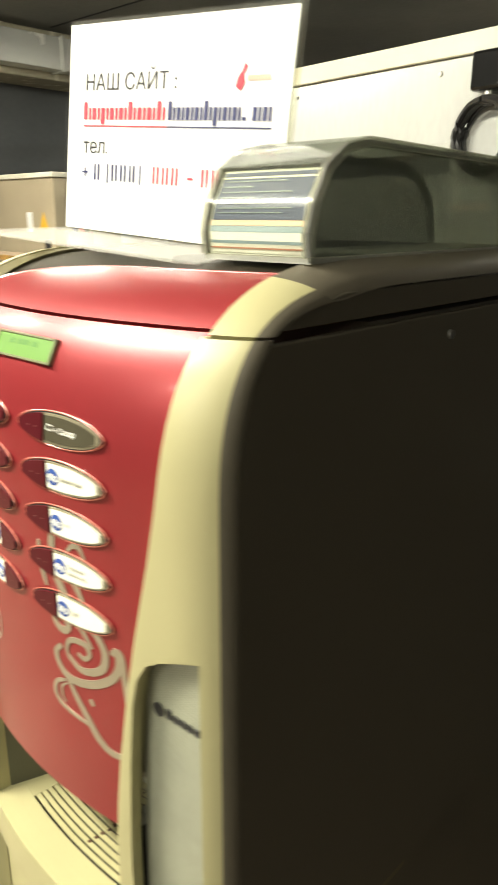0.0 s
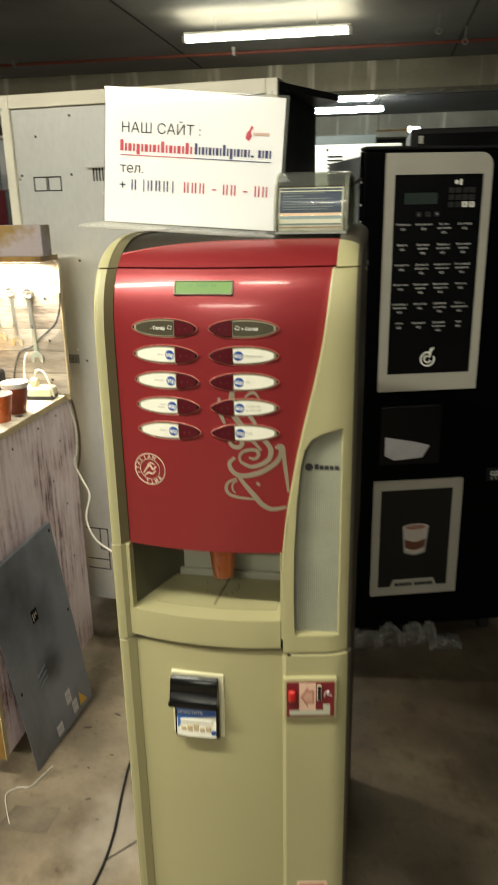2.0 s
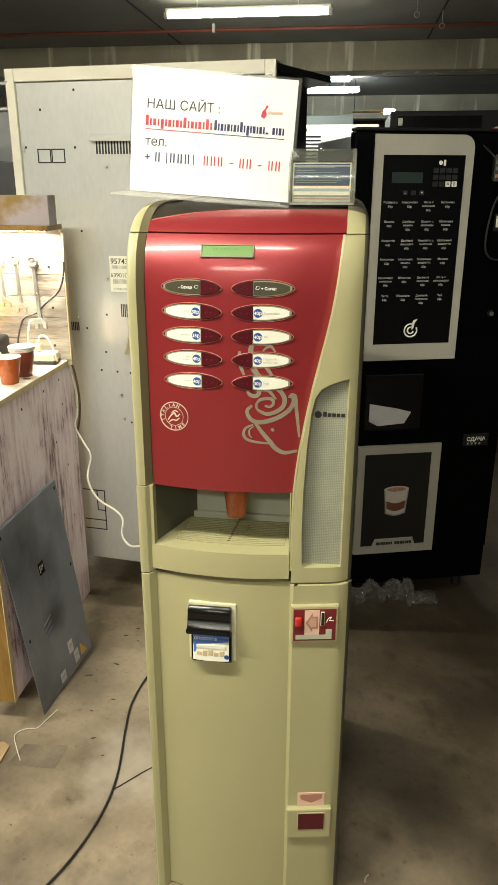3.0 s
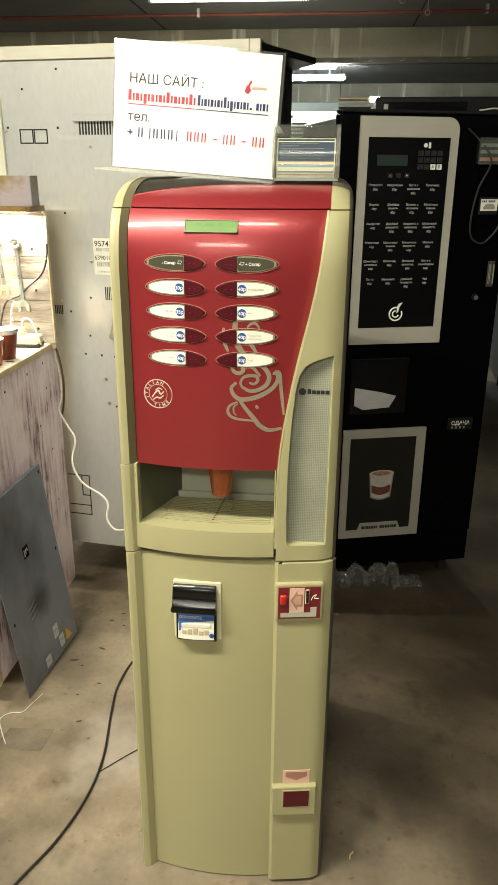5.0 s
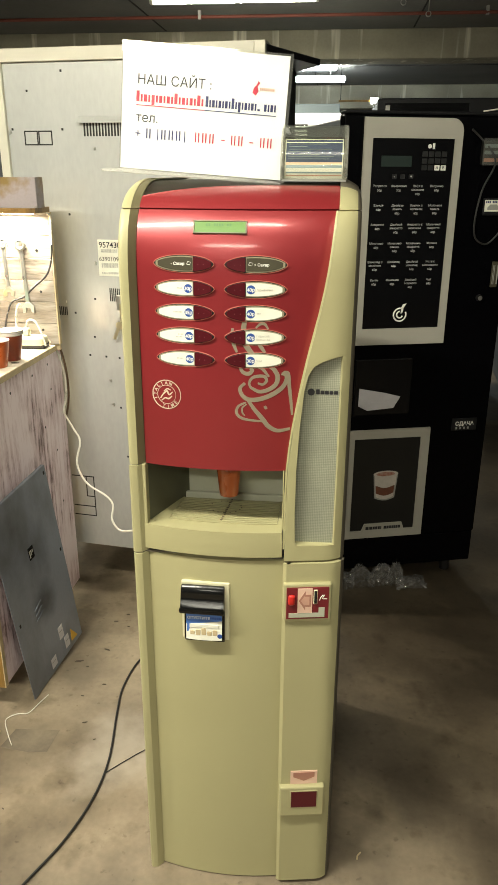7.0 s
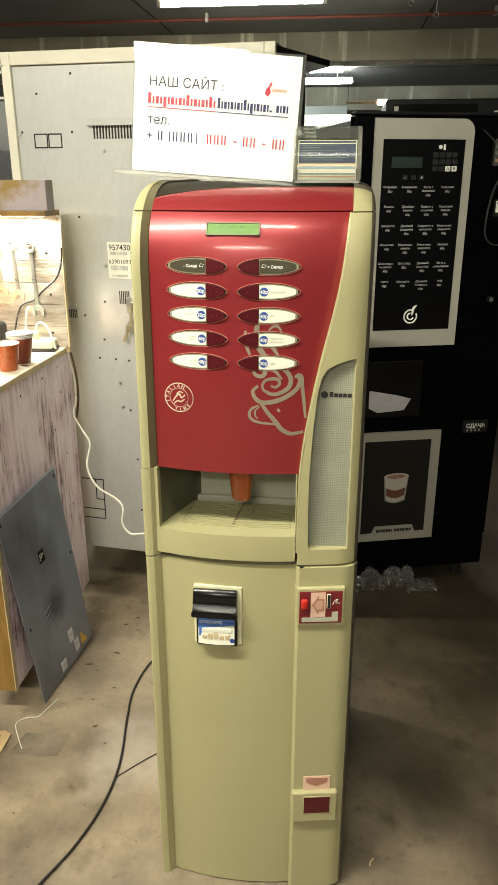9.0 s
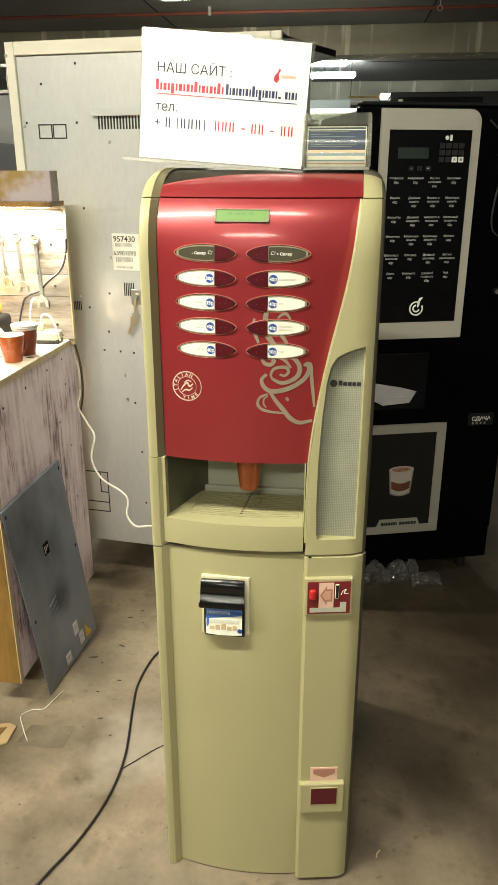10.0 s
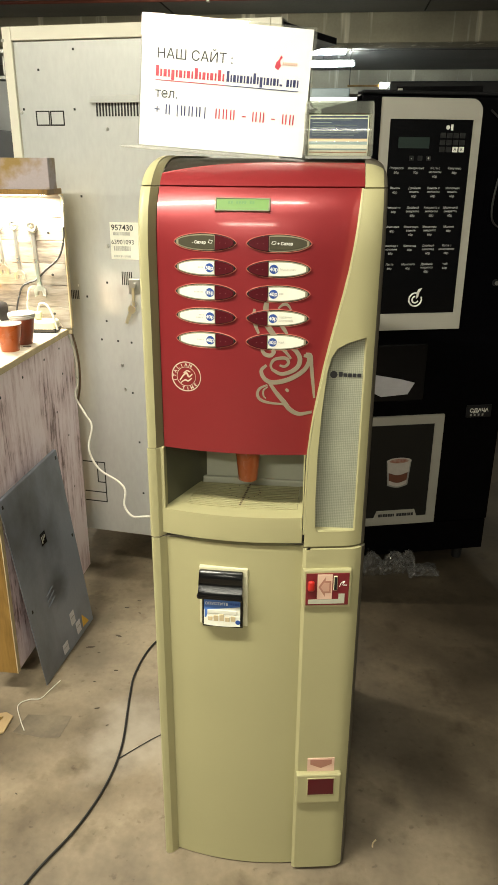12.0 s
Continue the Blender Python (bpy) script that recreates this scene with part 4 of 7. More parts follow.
def lid_piece(x0, x1, s0, s1, y_of, nu=6, lift=0.0, thick=0.006, curved=False):
    def f(u, s):
        x = x0 + u * (x1 - x0)
        if curved and s <= 1.455:
            s = S0 + (s - S0) * (red_end(x) - S0) / (1.455 - S0)
        elif curved and s < 1.53:
            s = red_end(x) + (s - 1.455) * (1.53 - red_end(x)) / (1.53 - 1.455)
        o, z = lid_s(x, s)
        k = min(1.0, max(0.0, (s - SEAM) / 0.1))
        return Vector((x, min(y_of(x) + o, YBACK), z - k * edge_fall(x) + lift))
    return patch(f, span(0, 1, nu), span(s0, min(s1, 1.53), 10) + ([s1] if s1 > 1.53 else []), thick)


S0, S_END = SEAM + 0.004, 1.53 + YBACK - A
LID_R = 0.180
lid = part("lid", lid_piece(XDL, LID_R, S0, 1.455, door_y, 20, curved=True), RED, machine, "red front of the hinged lid", smooth=True)
part("lid_band", lid_piece(XPL, XFL, S0, S_END, lambda x: 0.0105 + 0.004 * (x - XPL) / (XFL - XPL) + 0.006 * (1 - (x - XPL) / (XFL - XPL)) ** 6, 5), BEIGE, lid, "beige edge band", smooth=True)
part("lid_facet", lid_piece(XFL, XDL, S0, S_END, lambda x: 0.0145 + 0.012 * (x - XFL) / (XDL - XFL), 2, -0.001), BEIGE_SHADED, lid, smooth=True)
part("lid_shoulder", lid_piece(LID_R + 0.001, XCE, S0, 1.455, column_y, 10), BEIGE, lid, "beige rounded shoulder", smooth=True)
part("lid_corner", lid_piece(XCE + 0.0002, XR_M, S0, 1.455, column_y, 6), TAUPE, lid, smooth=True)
part("lid_shoulder_back", lid_piece(LID_R + 0.001, XR_M, 1.455, S_END, column_y, 10), TAUPE, lid, smooth=True)
part("lid_top", lid_piece(XDL, LID_R, 1.455, S_END, door_y, 20, -0.004, curved=True), LID_DARK, lid, "dark taupe lid top", smooth=True)
part("lid_edge", tube([door_at(x, red_end(x)) + Vector((0, 0.0005, -0.0016)) for x in span(XDL + 0.002, LID_R - 0.002, 24)], 0.0022, 8, 1), RED, lid, "rolled back edge of the red front", smooth=True)
part("lid_side", prism([(0.086, 1.3705), (0.102, 1.381), (0.150, 1.3905), (YBACK, 1.3905), (YBACK, 1.3705)], XR_M - 0.006, XR_M - 0.0005, "x", 0.001), TAUPE, lid)
part("lid_inside", bx(XPL + 0.006, XR_M - 0.007, 0.15, YBACK - 0.002, 1.3700, 1.3885), TAUPE, lid)
for y in (0.30, 0.42):
    part("hinge_pin", turned(rod(0.004, 0.004, 0, 0.003, seg=12), Matrix.Translation((XR_M + 0.001, y, 1.345)) @ Matrix.Rotation(radians(90), 4, "Y")), STEEL, machine)

# ---- base cabinet ----
base = thing("base_cabinet", 0, 0, 0, 0, "beige vending base cabinet standing on the concrete floor", "cabinet")
ZS = 0.7720
part("carcass", bx(XPL + 0.003, XR_M - 0.0055, 0.06, YBACK, 0.004, ZS), TAUPE, base, "dark taupe steel carcass")
part("side_panel", bx(XR_M - 0.0065, XR_M - 0.003, 0.037, YBACK, 0.004, ZS, 0.001), TAUPE, base)
part("pillar", patch(lambda u, s: pillar_f(u, s) + Vector((0, -0.003, 0)), span(0, 1, 5), span(0.001, ZS, 4), 0.004), BEIGE, base, smooth=True)
part("pillar_facet", patch(lambda u, s: facet_f(u, s) + Vector((0, -0.003, 0)), span(0, 1, 2), span(0.001, ZS, 4), 0.003), BEIGE, base)
part("door", patch(lambda u, s: Vector((-0.1440 + 0.2535 * u, door_y(-0.1440 + 0.2535 * u) - 0.002, s)), span(0, 1, 22), span(0.004, ZS - 0.001, 4), 0.03), BEIGE, base, "slightly bulging beige door", smooth=True)


def base_col(u, s):
    x = 0.1085 + u * (XR_M - 0.1085)
    return Vector((x + u * (0.0035 - 0.0020 * s / ZS), column_y(x, 0.001, 0.030, 0.17) + (0.004 * (1 - u / 0.06) if u < 0.06 else 0), s))


part("column", patch(base_col, [0, 0.02, 0.06] + span(0.12, 0.945, 14), span(0.010, ZS + 0.0015, 4), 0.03), BEIGE, base, "beige coin column", smooth=True)
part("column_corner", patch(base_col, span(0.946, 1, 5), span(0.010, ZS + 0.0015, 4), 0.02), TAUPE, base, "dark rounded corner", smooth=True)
part("seam_strip", bx(XPL + 0.006, 0.1080, 0.02, 0.30, ZS, 0.7752), TAUPE, base)
part("seam_strip", prism([(x, column_y(x) + 0.0025) for x in span(0.1085, XR_M - 0.001, 14)] + [(XR_M - 0.001, 0.30), (0.1085, 0.30)], ZS - 0.005, 0.7790, "z"), BEIGE_SHADED, base)

# bill slot
yd = door_y(-0.03) - 0.002
note = part("bill_acceptor", bx(-0.0765, 0.0125, yd - 0.004, yd + 0.004, 0.603, 0.7245, 0.002), CREAM, base, "black banknote slot on a cream plate")
hood = [(yd - 0.004, 0.7185), (yd - 0.00780, 0.7190), (yd - 0.01365, 0.7150), (yd - 0.01638, 0.7060), (yd - 0.01521, 0.6975), (yd - 0.01677, 0.6920), (yd - 0.02418, 0.6840), (yd - 0.02691, 0.6780), (yd - 0.02574, 0.6705), (yd - 0.01248, 0.6680), (yd - 0.004, 0.6680)]
part("hood", prism(hood, -0.0755, 0.0040, "x", 0.0018), BLACK, note, "glossy black moulded hood", smooth=True)
part("hood_wing", bx(-0.0780, 0.0055, yd - 0.02730, yd - 0.01794, 0.6690, 0.6800, 0.004, 3), BLACK, note, smooth=True)
part("chin", prism([(yd - 0.004, 0.667), (yd - 0.01248, 0.667), (yd - 0.01599, 0.612), (yd - 0.01170, 0.604), (yd - 0.004, 0.604)], -0.0705, 0.0045, "x", 0.002), BLACK, note)
st = lambda u, v: Vector((-0.0665 + 0.0665 * u, yd - 0.01342 - 0.0046 * v - 0.003 * (0.25 - (u - 0.5) ** 2), 0.6640 - (0.052 + 0.006 * (0.25 - (u - 0.5) ** 2)) * v))
part("sticker", patch(st, span(0, 1, 6), span(0, 1, 3), 0.0008), LABEL, note, "blue and white printed sticker")
part("sticker_blue", patch(lambda u, v: st(u, v * (0.40 - 0.16 * u)) + Vector((0, -0.0006, 0)), span(0, 1, 6), span(0, 1, 2), 0.0005), INK_SKY, note)
part("sticker_arc", patch(lambda u, v: st(0.02 + 0.12 * u * (1 - v), 0.38 + v * 0.5) + Vector((0, -0.0006, 0)), span(0, 1, 3), span(0, 1, 2), 0.0005), INK_SKY, note)
part("words", turned(letters("ОПУСТИТЕ", 0.0078, "LEFT", 0.0001), Matrix.Translation((-0.0645, yd - 0.01640, 0.6535))), WHITE_INK, note)
part("words_rest", bars(-0.0225, 0.6540, [0.0035] * 5, 0.0045, 0.0008, yd - 0.01544), INK_BLUE, note)
pic = bmesh.new()
for k in range(5):
    bx(-0.059 + 0.0105 * k, -0.0505 + 0.0105 * k, yd - 0.01920, yd - 0.01780, 0.6215 - 0.001 * (k % 2), 0.630 + 0.003 * (k % 3), 0.0008, 1, bm=pic)
part("sticker_picture", pic, EDGE, note)
part("sticker_bill", bx(-0.060, -0.006, yd - 0.01830, yd - 0.01700, 0.6360, 0.6440, 0.0008), LABEL, note)
part("sticker_mark", prism([(-0.004 + 0.0045 * math.cos(a), 0.6205 + 0.0045 * math.sin(a)) for a in span(0, 2 * math.pi, 12)[:-1]], yd - 0.01900, yd - 0.01780, "y"), INK_BLUE, note)

# coin slot plate
yc = 0.001
COLUMN_TURN = Matrix.Translation((0.115, yc, 0)) @ Matrix.Rotation(math.atan(0.17), 4, "Z") @ Matrix.Translation((-0.115, -yc, 0))


def on_column(b):
    return turned(b, COLUMN_TURN)


coin = part("coin_slot", on_column(bx(0.1105, 0.1970, yc - 0.007, yc + 0.03, 0.659, 0.7365, 0.003)), BEIGE, base, "coin slot plate with red panel")
part("panel", on_column(bx(0.1155, 0.1920, yc - 0.0082, yc - 0.006, 0.6650, 0.7300, 0.0006)), material("dark_red_panel", (0.17, 0.015, 0.02), 0.4, 0, 0.05, 20, 0), coin, "dark red panel")
part("return_button", on_column(bx(0.1180, 0.1305, yc - 0.016, yc - 0.008, 0.697, 0.7175, 0.004, 3)), material("red_button", (0.50, 0.02, 0.015), 0.35, 0, 0.04, 30, 0), coin, "bright red return button", smooth=True)
part("arrow_sticker", on_column(bx(0.1355, 0.1620, yc - 0.0092, yc - 0.0083, 0.6780, 0.7285)), PINK_PAPER, coin)
arrow = [(0.1375, 0.7035), (0.1495, 0.7235), (0.1495, 0.7160), (0.1595, 0.7160), (0.1595, 0.6910), (0.1495, 0.6910), (0.1495, 0.6835)]
part("arrow", on_column(prism(arrow, yc - 0.0098, yc - 0.0092, "y")), ARROW, coin)
part("arrow_middle", on_column(prism([(0.1415, 0.7035), (0.1475, 0.7135), (0.1475, 0.7120), (0.1565, 0.7120), (0.1565, 0.6950), (0.1475, 0.6950), (0.1475, 0.6935)], yc - 0.0102, yc - 0.0097, "y")), ARROW_PALE, coin)
part("slot_frame", on_column(bx(0.1640, 0.1710, yc - 0.0105, yc - 0.008, 0.6965, 0.7255, 0.001)), CREAM, coin)
part("slot", on_column(bx(0.1650, 0.1700, yc - 0.0112, yc - 0.0095, 0.6980, 0.7240)), GAP, coin)
part("coin_sign", on_column(tube([(0.175, yc - 0.0086, 0.703), (0.178, yc - 0.0086, 0.711), (0.184, yc - 0.0086, 0.714), (0.180, yc - 0.0086, 0.707), (0.188, yc - 0.0086, 0.706)], 0.0007, 5, 3)), WHITE_INK, coin)
part("chute", on_column(bx(0.1200, 0.1850, yc - 0.0088, yc - 0.0080, 0.6685, 0.6775)), NICHE, coin)
part("chute_arm", on_column(bx(0.1740, 0.1850, yc - 0.0088, yc - 0.0080, 0.6775, 0.6885)), NICHE, coin)

# coin return
ret = part("coin_return", on_column(bx(0.1115, 0.2010, yc - 0.011, yc + 0.03, 0.1995, 0.2735, 0.003)), BEIGE, base, "coin return box with a maroon flap")
part("flap_frame", on_column(bx(0.1325, 0.1875, yc - 0.0122, yc - 0.010, 0.2215, 0.2660, 0.001)), BEIGE, ret)
part("flap", on_column(bx(0.1345, 0.1855, yc - 0.0126, yc - 0.011, 0.2245, 0.2640)), material("maroon_flap", (0.090, 0.006, 0.011), 0.35, 0, 0.05, 20, 0), ret, "maroon flap")
part("sticker", on_column(bx(0.1335, 0.1870, yc - 0.0016, yc - 0.0003, 0.2740, 0.3065)), PINK_PAPER, ret)
part("arrow", on_column(prism([(0.1390, 0.3030), (0.1815, 0.3030), (0.1815, 0.2920), (0.1603, 0.2820), (0.1390, 0.2920)], yc - 0.0022, yc - 0.0016, "y")), ARROW, ret)
# ---- on the lid: the sign and the clear stand ----
SW, SH = 0.286, 0.201
sign = thing("sign_stand", -0.207, 0.203, 1.4290, 6.0, "clear acrylic stand holding a white printed sheet on the lid", "sign", rx=-4.0, ry=4.2)
part("sheet", bx(0.002, SW - 0.002, 0.0002, 0.0014, 0.001, SH - 0.002), PAPER, sign, "white printed sheet")
part("back_pane", bx(0.0, SW, 0.0016, 0.0040, 0.0, SH + 0.002, 0.0006, 1), CLEAR, sign)
part("front_pane", bx(0.0, SW, -0.0026, -0.0012, 0.0, SH + 0.002, 0.0005, 1), glass("front_acrylic", (1, 1, 1), 0.06, 0.0), sign)
part("foot", turned(bx(-0.012, SW - 0.004, -0.100, 0.060, -0.0045, -0.0010, 0.001, 1), Matrix.Rotation(radians(5.0), 4, "X")), glass("sheet_acrylic", (0.95, 0.94, 0.90), 0.08, 0.20, 0.10), sign)
part("edge_strip", bx(SW, SW + 0.0035, -0.0026, 0.0040, 0.0, SH + 0.002, 0.0006, 1), CLEAR, sign)


def on_sign(name, bm, x, z, mat, label=""):
    return part(name, turned(bm, Matrix.Translation((x, -0.0002, z))), mat, sign, label)


on_sign("heading", letters("НАШ САЙТ :", 0.0215, "LEFT"), 0.0265, 0.1375, INK_BLACK)
on_sign("phone_word", letters("тел.", 0.0210, "LEFT"), 0.0265, 0.0775, INK_BLACK)
# the web name as plain bars: red first, then navy
def bar_word(x, x_end, kinds):
    """Two upright bars for each letter, tall, low or hanging, evenly spread from x to x_end."""
    b, w = bmesh.new(), (x_end - x) / len(kinds)
    for k, kind in enumerate(kinds):
        z0, z1 = {"H": (0, 0.0165), "l": (0, 0.0112), "p": (-0.0045, 0.0112), ".": (0, 0.0030)}[kind]
        bx(x + k * w, x + (k + 0.40) * w, -0.0004, 0, z0, z1, 0, bm=b)
        if kind != ".":
            bx(x + (k + 0.58) * w, x + (k + 0.82) * w, -0.0004, 0, 0.0, min(z1, 0.0112), 0, bm=b)
    return b


def digit(x, b):
    """Two thin bars in place of one figure."""
    bx(x, x + 0.0021, -0.0004, 0, 0.0, 0.0160, bm=b)
    bx(x + 0.0054, x + 0.0075, -0.0004, 0, 0.0, 0.0160, bm=b)


on_sign("web_name_red", bar_word(0.0262, 0.1435, "HlpllHllH"), 0.0, 0.1100, INK_RED, "red part of a web name as plain bars")
on_sign("web_name_navy", bar_word(0.1450, 0.2680, "HlllHpll.ll"), 0.0, 0.1100, INK_NAVY, "navy part of a web name as plain bars")
on_sign("underline", bx(0.0262, 0.1435, -0.0003, 0, -0.0006, 0.0006), 0.0, 0.1040, INK_RED)
on_sign("underline", bx(0.1440, 0.2670, -0.0003, 0, -0.0006, 0.0006), 0.0, 0.1040, INK_NAVY)
# the telephone number as plain bars
num = bx(0.0262, 0.0355, -0.0004, 0, 0.0065, 0.0083)
bx(0.0300, 0.0318, -0.0004, 0, 0.0028, 0.0120, bm=num)
for x in (0.0644, 0.1113):
    bx(x, x + 0.0016, -0.0004, 0, -0.002, 0.0165, bm=num)
for x in (0.0452, 0.0713, 0.0841, 0.0969):
    digit(x, num)
on_sign("number_bars", num, 0.0, 0.0515, INK_NAVY, "telephone number as plain bars")
num = bmesh.new()
for x in (0.1299, 0.1424, 0.1549, 0.1928, 0.2053, 0.2435, 0.2559):
    digit(x, num)
for x in (0.1752, 0.2248):
    bx(x, x + 0.0070, -0.0004, 0, 0.0060, 0.0078, bm=num)
on_sign("number_bars", num, 0.0, 0.0515, INK_RED)
bird = prism([(0, 0), (0.006, -0.004), (0.010, 0.003), (0.008, 0.010), (0.012, 0.016), (0.009, 0.019), (0.006, 0.012), (0.002, 0.008)], -0.0004, 0, "y")
on_sign("small_mark", bird, 0.224, 0.138, INK_RED, "small red mark")
on_sign("mark_bars", bars(0, 0, [0.0025] * 8, 0.0045, 0.0007), 0.2365, 0.1425, PINK_PAPER)

stand = thing("leaflet_holder", 0.0, 0.0, 0.0, 0, "clear acrylic leaflet holder with blue leaflets on the lid", "leaflet holder")
HX0, HX1 = 0.084, 0.188
front = [(0.138, 1.4125), (0.136, 1.430), (0.142, 1.452), (0.156, 1.476), (0.178, 1.491), (0.208, 1.497)]
back = [(0.420, 1.494), (0.455, 1.483), (0.482, 1.460), (0.492, 1.4125)]
outer = front + back


def inset(pts, d):
    out = []
    for i, p in enumerate(pts):
        a, b = Vector(pts[max(0, i - 1)]), Vector(pts[min(len(pts) - 1, i + 1)])
        t = (b - a).normalized()
        q = Vector(p) + Vector((t.y, -t.x)) * d
        out.append((q.x, q.y))
    return out


front_cover = smooth_line([(0, *p) for p in outer[:4]], 5)
front_cover = [(p.y, p.z) for p in front_cover]
part("cover", prism(front_cover + list(reversed(inset(front_cover, 0.0025))), HX0, HX1, "x"), glass("cover_acrylic", (0.93, 0.93, 0.88), 0.12, 0.004, 0.008), stand, "bent clear cover", smooth=True)
part("cover_top", prism(outer[3:] + list(reversed(inset(outer[3:], 0.0025))), HX0, HX1, "x"), glass("hazy_acrylic", (0.76, 0.78, 0.73), 0.10, 0.05, 0.18), stand, "hazy clear top", smooth=True)
for x in (HX0, HX1 - 0.0025):
    part("side_wall", prism(inset(outer, 0.0026), x, x + 0.0025, "x"), glass("smoky_acrylic", (0.52, 0.53, 0.49), 0.08, 0.03, 0.12), stand)
for x in (HX0 - 0.003, HX1 - 0.004):
    part("rim", prism(outer + list(reversed(inset(outer, 0.006))), x, x + 0.007, "x", 0.0015), glass("rim_acrylic", (0.90, 0.90, 0.82), 0.10, 0.15, 0.26), stand)
part("base_plate", bx(HX0, HX1 + 0.001, 0.140, 0.49, 1.4085, 1.4128), glass("edge_acrylic", (0.9, 0.9, 0.84), 0.12, 0.30, 0.15), stand)
line = inset(front[:4], 0.0045)
deep = inset(front[:4], 0.016)
leaf = part("leaflets", prism(line + list(reversed(deep)), HX0 + 0.004, HX1 - 0.005, "x"), LEAF_SILVER, stand, "stack of printed leaflets")


def leaf_f(lo, hi, x0, x1, lift):
    arc = [Vector((0, p[0], p[1])) for p in line]
    def f(u, v):
        t = (lo + (hi - lo) * v) * (len(arc) - 1)
        i = min(int(t), len(arc) - 2)
        p = arc[i].lerp(arc[i + 1], t - i)
        n = (arc[i + 1] - arc[i]).normalized()
        return Vector((x0 + (x1 - x0) * u, p.y - n.z * lift, p.z + n.y * lift))
    return f


for lo, hi, mat in ((0.915, 0.985, LABEL), (0.930, 0.970, LEAF_NAVY), (0.47, 0.91, LEAF_NAVY), (0.405, 0.465, PINK_PAPER), (0.33, 0.40, INK_SKY_PALE), (0.21, 0.33, PAPER), (0.165, 0.21, INK_SKY_PALE), (0.03, 0.16, LEAF_SILVER), (0.090, 0.112, ARROW)):
    lift = 0.0011 if mat == ARROW or lo == 0.930 else 0.0006
    part("leaflet_band", patch(leaf_f(lo, hi, HX0 + 0.006, HX1 - 0.007, lift), span(0, 1, 1), span(0, 1, 6), 0.0004), mat, leaf)
lines = bmesh.new()
for k, w in enumerate((0.062, 0.030, 0.070, 0.036, 0.050, 0.074, 0.066)):
    t = 0.875 - 0.055 * k
    patch(leaf_f(t, t + 0.010, HX0 + 0.010, HX0 + 0.010 + w, 0.0011), span(0, 1, 1), span(0, 1, 1), 0.0003, lines)
part("leaflet_text", lines, STEEL_BLUE, leaf)

# ---- the black machine ----
m2 = thing("black_coffee_machine", 0.247, 1.19, 0, 15.7, "black freestanding coffee vending machine with grey panel frames", "vending machine")
part("cabinet", bx(-0.052, 0.488, 0.052, 0.50, 0.105, 1.572, 0.004), M2_STEEL, m2, "grey steel cabinet")
# made-up black block behind the feet, for the shade under the machine
part("plinth", bx(0.0, 0.434, 0.16, 0.46, 0.0, 0.104), GAP, m2)
for x in (-0.01, 0.444):
    part("foot", rod(0.018, 0.022, 0.0, 0.106, x, 0.10, 16), RUBBER, m2)
part("door", bx(-0.060, 0.494, 0.0, 0.050, 0.205, 1.583, 0.006), M2_BLACK, m2, "black door")
part("kick_panel", bx(-0.058, 0.491, 0.003, 0.050, 0.086, 0.203, 0.004), M2_BLACK, m2, "black kick panel")
part("top_plate", bx(-0.058, 0.492, -0.004, 0.052, 1.583, 1.592, 0.003), CAB_BLACK, m2)
for z in (1.50, 1.44, 1.395, 1.33, 1.28):
    part("rivet", turned(rod(0.004, 0.003, 0, 0.002, seg=10), Matrix.Translation((-0.060, 0.022, z)) @ Matrix.Rotation(radians(-90), 4, "Y")), STEEL, m2)


def frame_ring(name, x0, x1, z0, z1, w, y0, y1, mat, parent, round_tr=0.0, label=""):
    """A flat frame with an open middle; one corner may be rounded."""
    o = [(x0, z0), (x1, z0)]
    if round_tr:
        o += [(x1 - round_tr + round_tr * math.cos(a), z1 - round_tr + round_tr * math.sin(a)) for a in span(0, math.pi / 2, 6)]
    else:
        o += [(x1, z1)]
    o += [(x0, z1)]
    i0, i1, j0, j1 = x0 + w[0], x1 - w[1], z0 + w[2], z1 - w[3]
    b = bmesh.new()
    for (a0, a1, c0, c1) in ((x0, x1, z0, j0), (x0, i0, j0, j1), (i1, x1, j0, j1)):
        merge(b, prism([(a0, c0), (a1, c0), (a1, c1), (a0, c1)], y0, y1, "y"))
    top = [(x0, j1), (x1, j1)] + o[2:]
    merge(b, prism(top, y0, y1, "y"))
    return part(name, b, mat, parent, label)


upper = frame_ring("panel_frame", 0.0, 0.303, 0.905, 1.574, (0.026, 0.024, 0.052, 0.056), -0.010, 0.001, M2_FRAME, m2, 0.035, "grey frame of the selection panel")
part("selection_panel", bx(0.026, 0.279, -0.006, 0.001, 0.957, 1.518), M2_GLASS, upper, "black glass selection panel")
part("display", bx(0.056, 0.150, -0.0066, -0.0058, 1.440, 1.470), DIM_LCD, upper, "dim green display")
for k, ch in enumerate("−○+"):
    part("adjust_key", bx(0.092 + 0.026 * k, 0.106 + 0.026 * k, -0.0066, -0.0058, 1.406, 1.420, 0.002, 1), KEY_DARK, upper)
for k, ch in ((0, "-"), (2, "+")):
    part("adjust_sign", turned(letters(ch, 0.014), Matrix.Translation((0.099 + 0.026 * k, -0.0068, 1.4085))), WHITE_INK, upper)
for r in range(3):
    for c in range(4):
        lit = r == 2 and c > 1
        part("keypad_key", bx(0.182 + 0.020 * c, 0.198 + 0.020 * c, -0.0066, -0.0058, 1.468 - 0.019 * r, 1.484 - 0.019 * r - 0.001, 0.001, 1), WHITE_INK if lit else KEY_DARK, upper)
for c, ch in ((2, "A"), (3, "B")):
    part("key_letter", turned(letters(ch, 0.013), Matrix.Translation((0.190 + 0.020 * c, -0.0069, 1.4335))), INK_BLACK, upper)
